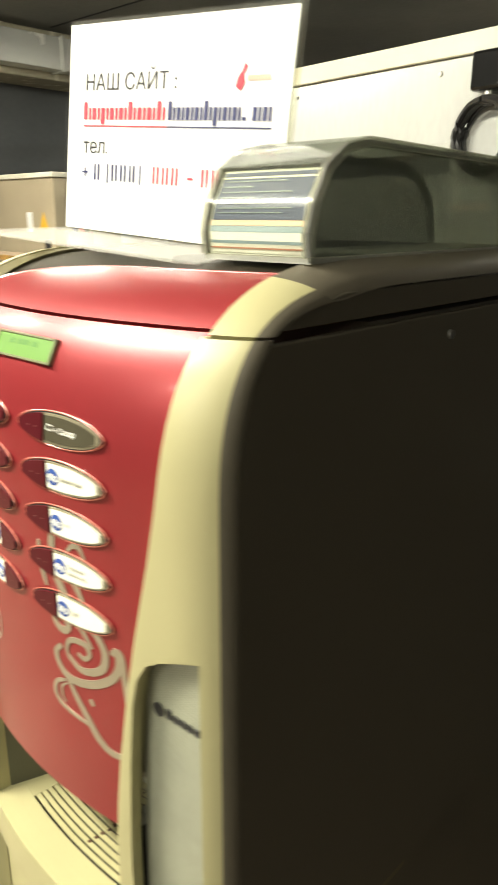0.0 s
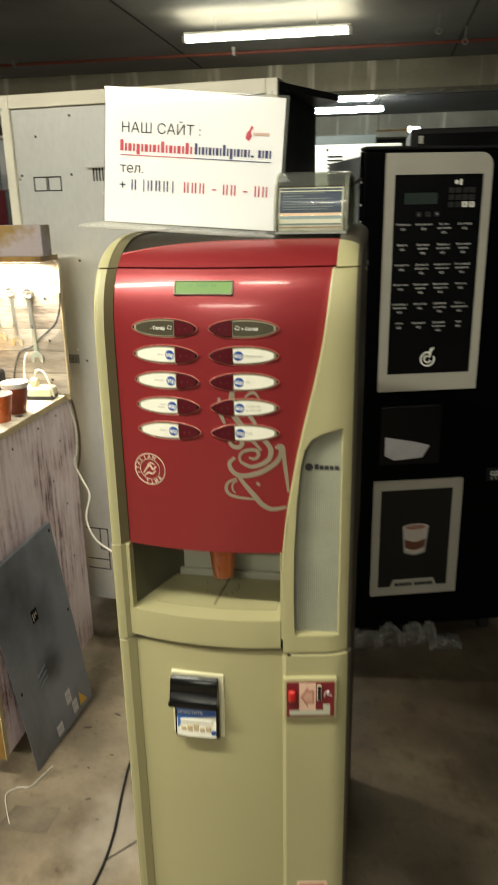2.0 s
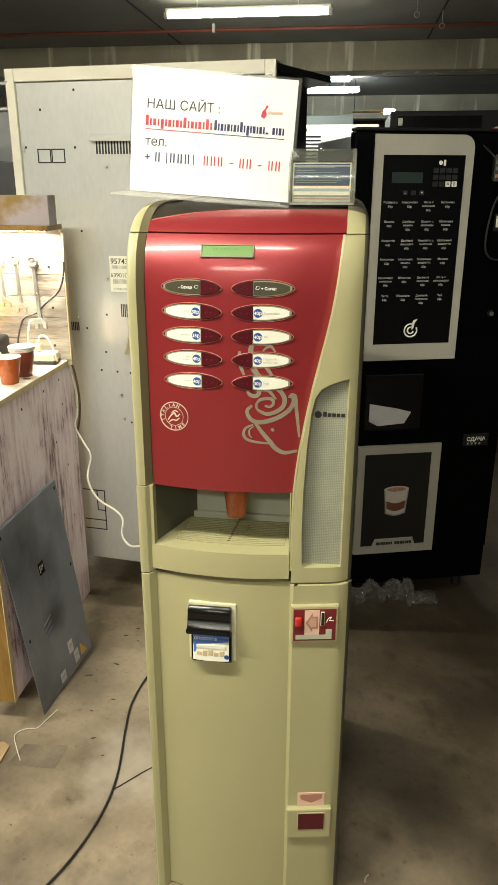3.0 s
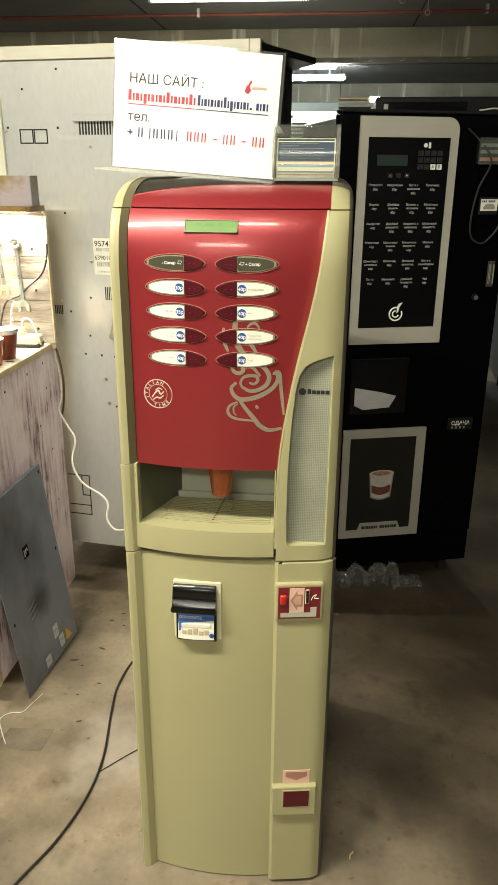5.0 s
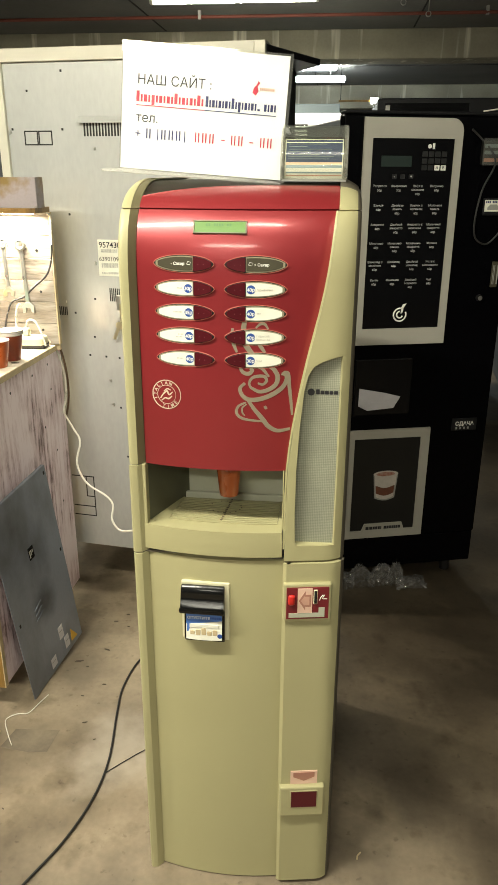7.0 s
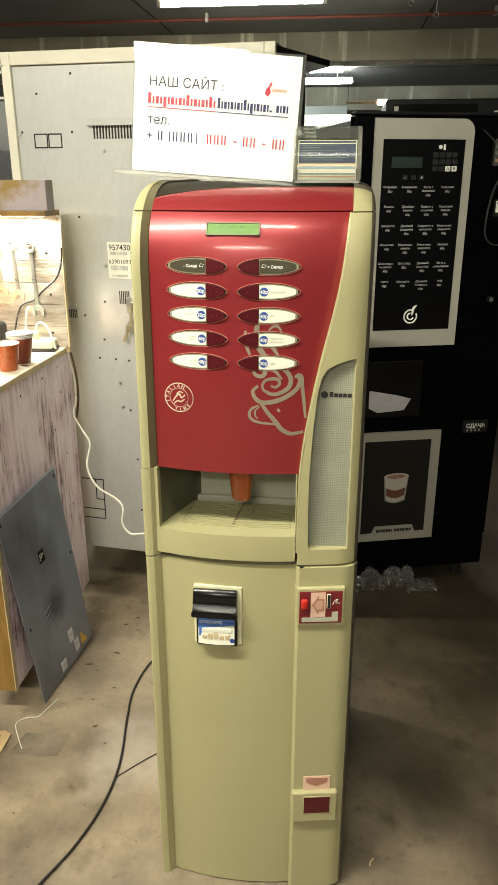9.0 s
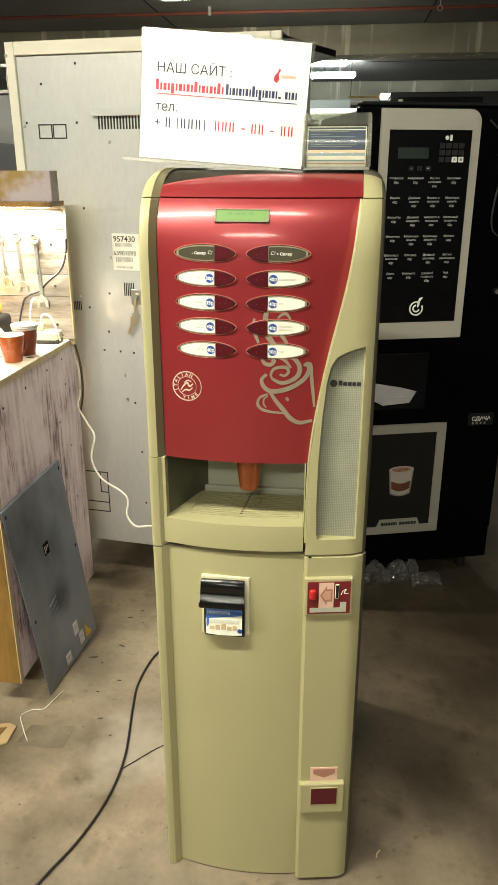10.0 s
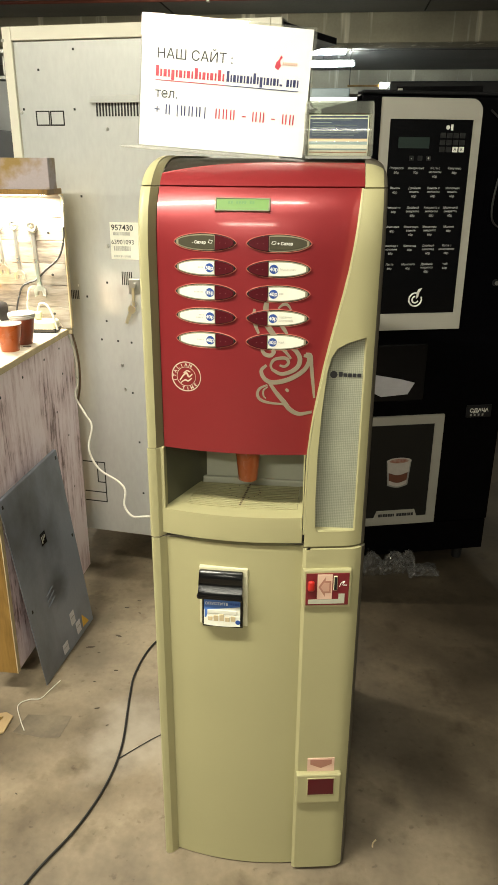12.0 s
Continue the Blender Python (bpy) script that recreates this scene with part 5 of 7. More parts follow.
part("money_sign", merge(rod(0.006, 0.006, 0, 0.0006, 0, 0, 16), bx(0.009, 0.016, -0.008, 0.008, 0, 0.0006)), WHITE_INK, upper).matrix_basis = Matrix.Translation((0.203 * U, -0.0062 * U, 1.497 * U)) @ Matrix.Rotation(radians(90), 4, "X")
DRINKS = (("Эспрессо", "Американо", "Кофе с|молоком", "Капучино"), ("Ваниль", "Двойная|ваниль", "Ваниль с|молоком", "Молочная|ваниль"),
          ("Амаретто", "Двойной|амаретто", "Амаретто с|молоком", "Молочный|амаретто"), ("Мокачино", "Мокачино-|ваниль", "Мокачино-|амаретто", "Молоко"),
          ("Шоколад с|молоком", "Шоколад", "Двойной|шоколад", "Кофе с|шоколадом"), ("Латте", "Маккиато", "Двойной|эспрессо", "Чай"))
for r, row in enumerate(DRINKS):
    for c, words in enumerate(row):
        x, z = 0.056 + 0.0597 * c, 1.379 - 0.0554 * r
        lines = words.split("|")
        b = bmesh.new()
        for k, word in enumerate(lines):
            merge(b, turned(letters(word, 0.0090), Matrix.Translation((x, -0.0062, z + 0.004 - 0.0105 * k))))
        part("drink_name", b, DIM_INK, upper)
        part("drink_price", turned(letters("60р" if r + c > 1 or r else "50р", 0.0095), Matrix.Translation((x, -0.0062, z - 0.0085 - 0.0105 * (len(lines) - 1)))), DIM_INK, upper)


def arc(r, a0, a1, n=14):
    return [(0.1485 + r * math.cos(radians(a)), -0.0062, 1.000 + r * math.sin(radians(a))) for a in span(a0, a1, n)]


swirl = tube(arc(0.0205, 80, 385), 0.0026, 6, 2)
merge(swirl, tube(arc(0.0100, 95, 340), 0.0026, 6, 2))
merge(swirl, prism([(0.1515, 1.002), (0.1575, 1.008), (0.1600, 1.022), (0.1690, 1.036), (0.1560, 1.032), (0.1515, 1.020)], -0.0068, -0.0058, "y"))
part("round_mark", swirl, WHITE_INK, upper, "pale curled mark")

cupdoor = part("cup_door", bx(0.012, 0.210, -0.003, 0.004, 0.664, 0.858, 0.006), M2_GLASS, m2, "smoked cup door")
paper = [(0.030, 0.700), (0.060, 0.684), (0.150, 0.690), (0.172, 0.728), (0.120, 0.742), (0.030, 0.760)]
part("paper_scrap", prism(paper, -0.0085, -0.0034, "y", 0.001), SCRAP_PAPER, cupdoor, "crumpled pale paper")
part("paper_fold", prism([(0.07, 0.705), (0.130, 0.704), (0.136, 0.712), (0.07, 0.714)], -0.0100, -0.0086, "y"), SCRAP_PAPER, cupdoor)

lower = frame_ring("poster_frame", 0.0, 0.288, 0.212, 0.614, (0.024, 0.031, 0.028, 0.030), -0.010, 0.001, M2_FRAME, m2, 0.0, "grey frame round a poster")
part("poster", bx(0.024, 0.257, -0.005, 0.001, 0.240, 0.584), POSTER, lower, "black poster with a coffee glass")
part("poster_tab", prism([(0.066, 0.2395), (0.222, 0.2395), (0.212, 0.266), (0.076, 0.266)], -0.0098, -0.004, "y"), M2_FRAME, lower)
part("maker_bars", bars(0.081, 0.2440, [0.010, 0.004, 0.008, 0.008, 0.008, 0.008, 0.004, -0.006, 0.009, 0.008, 0.008, 0.008, 0.004, 0.008, 0.008], 0.011, 0.0013, -0.0099), INK_BLACK, lower, "maker's name as dark bars")
# printed coffee glass
gx, gz = 0.143, 0.408
glass_outline = lambda k, lo, hi: [(gx - k * (0.036 + 0.008 * lo), gz - 0.046 + 0.092 * lo)] + [(gx - k * 0.036 + k * 0.072 * t, gz - 0.046 + 0.092 * lo - 0.010 * math.sin(math.pi * t)) for t in span(0.1, 0.9, 5)] + [(gx + k * (0.036 + 0.008 * lo), gz - 0.046 + 0.092 * lo), (gx + k * (0.036 + 0.008 * hi), gz - 0.046 + 0.092 * hi), (gx - k * (0.036 + 0.008 * hi), gz - 0.046 + 0.092 * hi)]
part("glass_print", prism(glass_outline(1.0, 0.0, 1.0), -0.0056, -0.005, "y"), INK_GREY, lower)
part("glass_base_print", prism(glass_outline(0.86, 0.05, 0.20), -0.0059, -0.0055, "y"), MILK_PRINT, lower)
part("coffee_print", prism(glass_outline(0.84, 0.20, 0.50), -0.0062, -0.0056, "y"), COFFEE_PRINT, lower)
part("milk_print", prism(glass_outline(0.90, 0.52, 0.92), -0.0065, -0.0056, "y"), MILK_PRINT, lower)
part("foam_print", prism([(gx + 0.044 * math.cos(a), gz + 0.044 + 0.012 * math.sin(a)) for a in span(0, 2 * math.pi, 20)[:-1]], -0.0069, -0.0058, "y"), MILK_PRINT, lower)
part("foam_print", prism([(gx - 0.001 + 0.034 * math.cos(a), gz + 0.044 + 0.008 * math.sin(a)) for a in span(0, 2 * math.pi, 20)[:-1]], -0.0073, -0.0063, "y"), material("foam_brown_print", (0.30, 0.10, 0.06), 0.5, 0, 0.25, 90, 0, second=(0.42, 0.28, 0.22)), lower)

part("change_plate", bx(0.366, 0.456, -0.004, 0.001, 0.596, 0.640, 0.002), CAB_BLACK, m2)
part("change_word", turned(letters("СДАЧА", 0.0185, bold=0.0007), Matrix.Translation((0.411, -0.0045, 0.6150))), WHITE_INK, m2)
part("change_bars", bars(0.380, 0.6015, [0.006, -0.006, 0.006, -0.006, 0.006, -0.006, 0.006], 0.008, 0.001, -0.0041), INK_GREY, m2)
part("lock", turned(rod(0.011, 0.010, 0, 0.010, seg=20), Matrix.Translation((0.413, 0.0, 1.047)) @ Matrix.Rotation(radians(90), 4, "X")), CAB_BLACK, m2, "round door lock")
part("lock_face", turned(rod(0.007, 0.007, 0, 0.0115, seg=16), Matrix.Translation((0.413, 0.0, 1.047)) @ Matrix.Rotation(radians(90), 4, "X")), STEEL, m2)
part("coin_plate", bx(0.392, 0.452, -0.008, 0.001, 1.300, 1.352, 0.003), CAB_BLACK, m2)
part("coin_sticker", bx(0.395, 0.450, -0.0092, -0.0078, 1.312, 1.346, 0.001, 1), LABEL, m2)
part("coin_sticker_bars", bars(0.398, 1.337, [0.004, 0.004, 0.004, -0.003, 0.004, 0.004, 0.004, 0.004], 0.006, 0.0016, -0.0092), INK_NAVY, m2)
part("coin_picture", prism([(0.404, 1.317), (0.441, 1.317), (0.441, 1.326), (0.434, 1.333), (0.413, 1.333), (0.404, 1.324)], -0.0098, -0.0090, "y"), INK_GREY, m2)
part("instruction_strip", bx(0.446, 0.468, -0.0042, 0.001, 1.080, 1.160, 0.001, 1), LABEL_GREY, m2)
part("instruction_bars", bars(0.449, 1.090, [0.002, 0.002, -0.004, 0.004], 0.060, 0.002, -0.0043), INK_GREY, m2)
pocket = part("leaflet_pocket", bx(0.362, 0.478, -0.030, -0.026, 1.445, 1.520, 0.001, 1), CLEAR, m2, "clear pocket with leaflets")
part("leaflet", bx(0.366, 0.474, -0.024, -0.004, 1.448, 1.512), POSTER, pocket)
for z, mat in ((1.494, STEEL_BLUE), (1.476, STEEL_BLUE), (1.455, ARROW)):
    part("leaflet_band", bx(0.368, 0.472, -0.0248, -0.0238, z, z + 0.010), mat, pocket)
part("black_lead", tube([(0.330, -0.008, 1.545), (0.365, -0.012, 1.515), (0.392, -0.036, 1.475), (0.398, -0.036, 1.440), (0.378, -0.016, 1.375), (0.366, -0.012, 1.290), (0.374, -0.010, 1.235), (0.410, -0.012, 1.215), (0.445, -0.014, 1.245), (0.470, -0.012, 1.285)], 0.0030), RUBBER, m2, "loose black lead")
part("white_lead", tube([(0.36, -0.006, 1.594), (0.42, -0.010, 1.598), (0.452, -0.034, 1.56), (0.447, -0.036, 1.47), (0.440, -0.034, 1.45)], 0.0022), WIRE_WHITE, m2)
part("side_lead", tube([(-0.062, 0.03, 1.510), (-0.075, 0.12, 1.480), (-0.085, 0.22, 1.420), (-0.080, 0.24, 1.370), (-0.090, 0.20, 1.340), (-0.070, 0.18, 1.370)], 0.005), RUBBER, m2)

# crumpled film on the floor before it
film_heap = thing("wrapping_film", 0, 0, 0, 0, "crumpled clear wrapping film lying on the floor", "plastic film")
rng = random.Random(11)
for x0, x1, h, reach in ((0.150, 0.235, 0.080, 0.050), (0.205, 0.300, 0.075, 0.050), (0.270, 0.370, 0.090, 0.055), (0.350, 0.440, 0.085, 0.050), (0.420, 0.475, 0.100, 0.045), (0.455, 0.560, 0.040, 0.085)):
    n, film = 18, bmesh.new()
    g = []
    for j in range(n + 1):
        t = math.pi * j / n
        g.append([])
        for i in range(n + 1):
            x = x0 + (x1 - x0) * i / n
            swell = math.sin(math.pi * (0.06 + 0.88 * i / n)) ** 0.5 * (0.84 + 0.10 * math.sin(70 * x + 3 * t) + rng.uniform(-0.06, 0.06))
            y = 1.19 + 0.281 * (x - 0.247) + 0.030 - reach * math.cos(t) * 0.5 - 0.040 * math.sin(t)
            g[j].append(film.verts.new((x + rng.uniform(-0.005, 0.005), y + rng.uniform(-0.007, 0.007) - (0.02 if h < 0.05 else 0.0), 0.002 + 1.28 * h * math.sin(t) * swell)))
    for j in range(n):
        for i in range(n):
            film.faces.new((g[j][i], g[j][i + 1], g[j + 1][i + 1], g[j + 1][i]))
    part("fold", film, FILM, film_heap)

# ---- the steel-backed machine ----
cab = thing("vending_machine_back", -0.835, 1.125, 0, -6.8, "large vending machine seen from its bare steel back", "vending machine")
CW, CT, CB, CD = 0.815, 1.750, 0.185, 0.47
part("shell", bx(0.012, CW - 0.012, 0.006, CD - 0.01, CB, CT - 0.01), GALV, cab)
part("side_panel", bx(CW - 0.010, CW, 0.0, CD, CB, CT - 0.002, 0.002), CAB_BLACK, cab, "black side panel")
part("side_panel", bx(0.002, 0.011, 0.0, CD, CB, CT - 0.002, 0.002), CAB_BLACK, cab)
part("top_panel", bx(0.004, CW, 0.0, CD, CT - 0.009, CT, 0.002), CAB_WHITE, cab)
part("edge_post", bx(0.010, 0.038, -0.012, 0.004, CB, CT - 0.001, 0.002), CAB_WHITE, cab, "off-white edge post")
part("edge_post", bx(CW - 0.030, CW, -0.012, 0.004, CB, CT - 0.001, 0.002), CAB_WHITE, cab)
part("top_rail", bx(0.0385, CW - 0.0305, -0.012, 0.004, CT - 0.036, CT - 0.001, 0.002), CAB_WHITE, cab)
back_panel = part("back_panel", bx(0.039, CW - 0.031, -0.003, 0.005, CB, CT - 0.038, 0.001), GALV, cab, "dull galvanised steel back panel")
for x in (0.06, CW - 0.06):
    for y in (0.05, CD - 0.06):
        part("leg", bx(x - 0.02, x + 0.02, y - 0.02, y + 0.02, 0.0, CB + 0.002, 0.003), CAB_BLACK, cab)
# knock-out squares, vent, holes
for x0 in (0.090, 0.1355):
    for a in ((x0, x0 + 0.044, 1.494, 1.4975), (x0, x0 + 0.044, 1.5305, 1.534), (x0, x0 + 0.0035, 1.494, 1.534), (x0 + 0.0405, x0 + 0.044, 1.494, 1.534)):
        part("knockout_slit", bx(a[0], a[1], -0.0038, -0.0022, a[2], a[3]), GAP, back_panel)
hood2 = prism([(-0.003, 1.572), (-0.016, 1.556), (-0.016, 1.553), (-0.003, 1.556)], 0.265, 0.640, "x")
part("vent_hood", hood2, GALV, back_panel)
for k in range(38):
    x = 0.280 + 0.0094 * k
    part("vent_slot", bx(x, x + 0.0048, -0.0040, -0.0022, 1.518, 1.553), GAP, back_panel)
for x, z in ((0.053, 1.538), (0.213, 1.537), (0.221, 1.690), (0.215, 1.301), (0.21, 1.004), (0.345, 0.70), (0.250, 0.87), (0.305, 0.868), (0.350, 0.866), (0.36, 0.53), (0.365, 0.345), (0.28, 1.05), (0.27, 0.93), (0.06, 1.31), (0.11, 1.64)):
    part("screw_hole", bx(x - 0.0032, x + 0.0032, -0.0040, -0.0022, z - 0.0032, z + 0.0032, 0.0008, 1), GAP, back_panel)
for x, z in ((0.31, 1.485), (0.315, 0.79), (0.32, 0.71), (0.29, 1.16), (0.012, 1.715), (0.045, 1.53), (0.60, 1.69), (CW - 0.014, 1.715)):
    part("screw", turned(rod(0.005, 0.004, 0, 0.003, seg=12), Matrix.Translation((x, -0.012 if x < 0.03 or x > 0.78 else -0.003, z)) @ Matrix.Rotation(radians(90), 4, "X")), STEEL, back_panel)
for k in range(6):
    part("small_slot", bx(0.150 + 0.006 * k, 0.153 + 0.006 * k, -0.0040, -0.0022, 0.995, 1.022), GAP, back_panel)
    part("small_slot", bx(0.330 + 0.006 * k, 0.333 + 0.006 * k, -0.0040, -0.0022, 1.045, 1.085), GAP, back_panel)
for x0, x1, z0, z1 in ((0.150, 0.231, 0.4415, 0.4450), (0.2275, 0.231, 0.295, 0.4450), (0.150, 0.231, 0.295, 0.2985), (0.150, 0.231, 0.330, 0.3335), (0.200, 0.2035, 0.370, 0.4450), (0.200, 0.231, 0.368, 0.3715)):
    part("knockout_slit", bx(x0, x1, -0.0038, -0.0022, z0, z1), GAP, back_panel)
lab = part("number_label", bx(0.300, 0.392, -0.0042, -0.0030, 1.122, 1.230), LABEL, back_panel, "white numbered barcode label")
part("number", turned(letters("957430", 0.0235, "LEFT", 0.0002), Matrix.Translation((0.304, -0.0046, 1.2065))), INK_BLACK, lab)
part("number", turned(letters("63901093", 0.0185, "LEFT"), Matrix.Translation((0.302, -0.0046, 1.1665))), INK_BLACK, lab)
for z, h in ((1.192, 0.010), (1.147, 0.014), (1.128, 0.006)):
    b = bmesh.new()
    for k in range(18):
        bx(0.310 + 0.0030 * k, 0.310 + 0.0030 * k + rng.uniform(0.0008, 0.0020), -0.0046, -0.0042, z, z + h, bm=b)
    part("barcode", b, INK_GREY, lab)
lk = part("lock_plate", bx(0.352, 0.388, -0.008, -0.002, 1.020, 1.066, 0.002), STEEL, back_panel)
part("lock_barrel", turned(rod(0.008, 0.008, 0, 0.012, seg=16), Matrix.Translation((0.370, -0.006, 1.046)) @ Matrix.Rotation(radians(90), 4, "X")), STEEL, lk)
part("key", bx(0.366, 0.375, -0.020, -0.0185, 0.985, 1.040, 0.001, 1), BRASS, lk)
part("key", turned(merge(rod(0.013, 0.013, -0.0012, 0.0012, 0, 0, 8), bx(-0.005, 0.005, -0.048, -0.010, -0.001, 0.001)), Matrix.Translation((0.364, -0.022, 0.974)) @ Matrix.Rotation(radians(24), 4, "Y") @ Matrix.Rotation(radians(90), 4, "X")), BRASS, lk, "pale brass key hanging on a ring")
part("key_ring", tube([(0.371 + 0.011 * math.cos(a), -0.019, 0.988 + 0.011 * math.sin(a)) for a in span(0, 6.2, 10)], 0.0013, 6, 2), STEEL, lk)
# added black block: stops light from behind, keeps the space underneath dark
part("plinth", bx(0.02, CW - 0.02, 0.36, CD - 0.02, 0.0, CB - 0.001), GAP, cab)
part("open_flap", prism([(CW + 0.0006, 0.012), (CW + 0.099, 0.3155), (CW + 0.0006, 0.455)], CT - 0.026, CT - 0.008, "z", 0.001), CAB_BLACK, cab, "black flap standing out at the top")
# plug and coiled lead on its upper corner
sock = part("plug_socket", bx(0.684, 0.744, -0.034, -0.002, 1.648, 1.712, 0.006), BLACK, cab, "black power plug with a coiled lead")
part("plug_pin", rod(0.007, 0.006, 1.625, 1.650, 0.714, -0.020, 12), STEEL, sock)
coil = bmesh.new()
for k in range(5):
    rr, dy = 0.050 + 0.004 * (k % 3), -0.010 - 0.007 * k
    tube([(0.716 + rr * math.cos(a), dy + 0.003 * math.sin(3 * a), 1.575 + (rr + 0.004) * math.sin(a)) for a in span(0.4 * k, 0.4 * k + 6.2, 14)], 0.0048, 6, 2, coil)
part("coiled_lead", coil, RUBBER, sock, smooth=True)

# ---- the workbench ----
BXR, BY0, BY1, BZ = -0.673, 0.437, 0.985, 0.925
bench = thing("workbench", BXR, BY0, 0, 0, "homemade workbench with laminate end panel and plywood legs", "workbench")
part("end_panel", prism([(-0.018, 0.017), (0.0, 0.017), (0.012, 0.590), (-0.006, 0.590)], 0.085, BZ - 0.018, "z", 0.0012), LAMINATE, bench, "weathered pink-white laminate end panel")
part("front_post", bx(-0.080, -0.0005, 0.0, 0.0165, 0.085, BZ - 0.018, 0.0008), PLYWOOD, bench, "yellow plywood front post")
part("post_edge", bx(-0.0003, 0.0018, 0.0, 0.0165, 0.085, BZ - 0.018), EDGE, bench)
for y in (0.06, 0.42):
    part("foot", bx(-0.26, -0.20, y + 0.03, y + 0.08, 0.0, 0.17, 0.002), CAB_BLACK, bench)
part("post_side", bx(-0.080, -0.062, 0.0168, 0.10, 0.085, BZ - 0.018, 0.002), PLYWOOD, bench)
part("top_board", prism([(-1.30, -0.004), (0.003, -0.004), (0.014, BY1 - BY0), (-1.30, BY1 - BY0)], BZ - 0.0178, BZ, "z", 0.0015), BENCH_TOP, bench, "worn pale bench top")
part("top_edge", prism([(0.0032, -0.004), (0.0052, -0.004), (0.0162, BY1 - BY0), (0.0142, BY1 - BY0)], BZ - 0.0178, BZ - 0.001, "z"), EDGE, bench)
part("far_leg", bx(-1.30, -1.22, 0.0, 0.08, 0.0, BZ - 0.018, 0.002), PLYWOOD, bench)
part("far_leg", bx(-1.30, -1.22, 0.40, 0.48, 0.0, BZ - 0.018, 0.002), PLYWOOD, bench)
part("low_shelf", bx(-1.22, -0.082, 0.05, 0.46, 0.16, 0.178, 0.002), PLYWOOD, bench)
tool_board = part("tool_board", bx(-1.30, 0.026, BY1 - BY0 + 0.008, BY1 - BY0 + 0.018, BZ - 0.0172, 1.312), EDGE, bench, "grey-brown planked tool board")
for k in range(6):
    part("plank", bx(-1.30, 0.026, BY1 - BY0 + 0.0005, BY1 - BY0 + 0.0078, 0.9265 + 0.0642 * k, 0.9265 + 0.0642 * (k + 1) - 0.0012, 0.0008, 1), PLANK, tool_board)
part("board_edge", bx(0.0262, 0.030, BY1 - BY0 + 0.0005, BY1 - BY0 + 0.018, BZ + 0.002, 1.312), EDGE, bench)
part("shelf", bx(-1.30, 0.026, BY1 - BY0 - 0.09, BY1 - BY0 + 0.018, 1.3125, 1.327, 0.0015), PLYWOOD, bench, "plywood shelf over the tool board")
part("led_strip", bx(-1.00, -0.005, BY1 - BY0 - 0.040, BY1 - BY0 - 0.026, 1.3085, 1.3120, 0.001, 1), LED_ON, bench, "lit strip light under the shelf")
rng = random.Random(3)
for y, z in ((0.08, 0.85), (0.08, 0.60), (0.20, 0.865), (0.33, 0.875), (0.43, 0.88), (0.445, 0.60), (0.44, 0.80), (0.38, 0.70), (0.455, 0.42)):
    part("screw", turned(rod(0.004, 0.0035, 0, 0.0015, seg=10), Matrix.Translation((0.021 * (y - 0.017), y * 1.12, z)) @ Matrix.Rotation(radians(90), 4, "Y")), RUBBER, bench)

for x, z in ((-0.018, 1.205), (-0.016, 1.085), (-0.020, 0.97), (-0.30, 1.20), (-0.30, 1.0)):
    part("board_screw", turned(rod(0.004, 0.0035, 0, 0.0015, seg=10), Matrix.Translation((x, BY1 - BY0 + 0.0005, z)) @ Matrix.Rotation(radians(90), 4, "X")), RUBBER, bench)


part("knot", prism([(-0.015 + 0.012 * math.cos(a), 0.317 + 0.008 * math.sin(a)) for a in span(0, 2 * math.pi, 12)[:-1]], BZ, BZ + 0.0006, "z"), SCRAP, bench, "dark knot in the bench top")


def combination_spanner(x, z_top, length, lean):
    o = thing("spanner", x, 0.981, z_top, 0, "steel combination spanner hanging on the tool board", "spanner", "spanners on the board")
    w, ro = 0.0052 + length * 0.036, 0.009 + length * 0.045
    ring = tube([(0.72 * ro * math.cos(a), -0.004, -ro + 0.72 * ro * math.sin(a)) for a in span(0, 6.24, 14)], ro * 0.30, 8, 2)
    b = bx(-w / 2, w / 2, -0.0065, -0.001, -length + ro * 1.3, -ro * 1.6, 0.0014, 1)
    merge(b, prism([(-w / 2, -length + ro * 1.6), (w / 2, -length + ro * 1.6), (ro, -length + ro * 0.9), (ro * 0.95, -length - ro * 0.2), (ro * 0.45, -length), (ro * 0.40, -length + ro * 0.75),
                    (-ro * 0.40, -length + ro * 0.75), (-ro * 0.45, -length), (-ro * 0.95, -length - ro * 0.2), (-ro, -length + ro * 0.9)], -0.0075, -0.0005, "y", 0.001))
    turn = Matrix.Rotation(radians(lean), 4, "Y")
    part("shank", turned(b, turn), STEEL, o)
    part("ring_end", turned(ring, turn), STEEL, o, smooth=True)
    part("nail", turned(rod(0.0025, 0.0025, -0.006, 0.016, seg=8), Matrix.Translation((0, 0, -ro * 0.55)) @ Matrix.Rotation(radians(90), 4, "X")), RUBBER, o)


for x, zt, ln, lean in ((-0.737, 1.241, 0.216, -2.5), (-0.790, 1.243, 0.171, -2), (-0.842, 1.240, 0.153, -4), (-0.889, 1.237, 0.127, -3), (-0.933, 1.237, 0.112, -2), (-0.974, 1.237, 0.102, -3), (-1.009, 1.237, 0.092, 0), (-1.050, 1.237, 0.086, -2)):
    combination_spanner(x, zt, ln, lean)


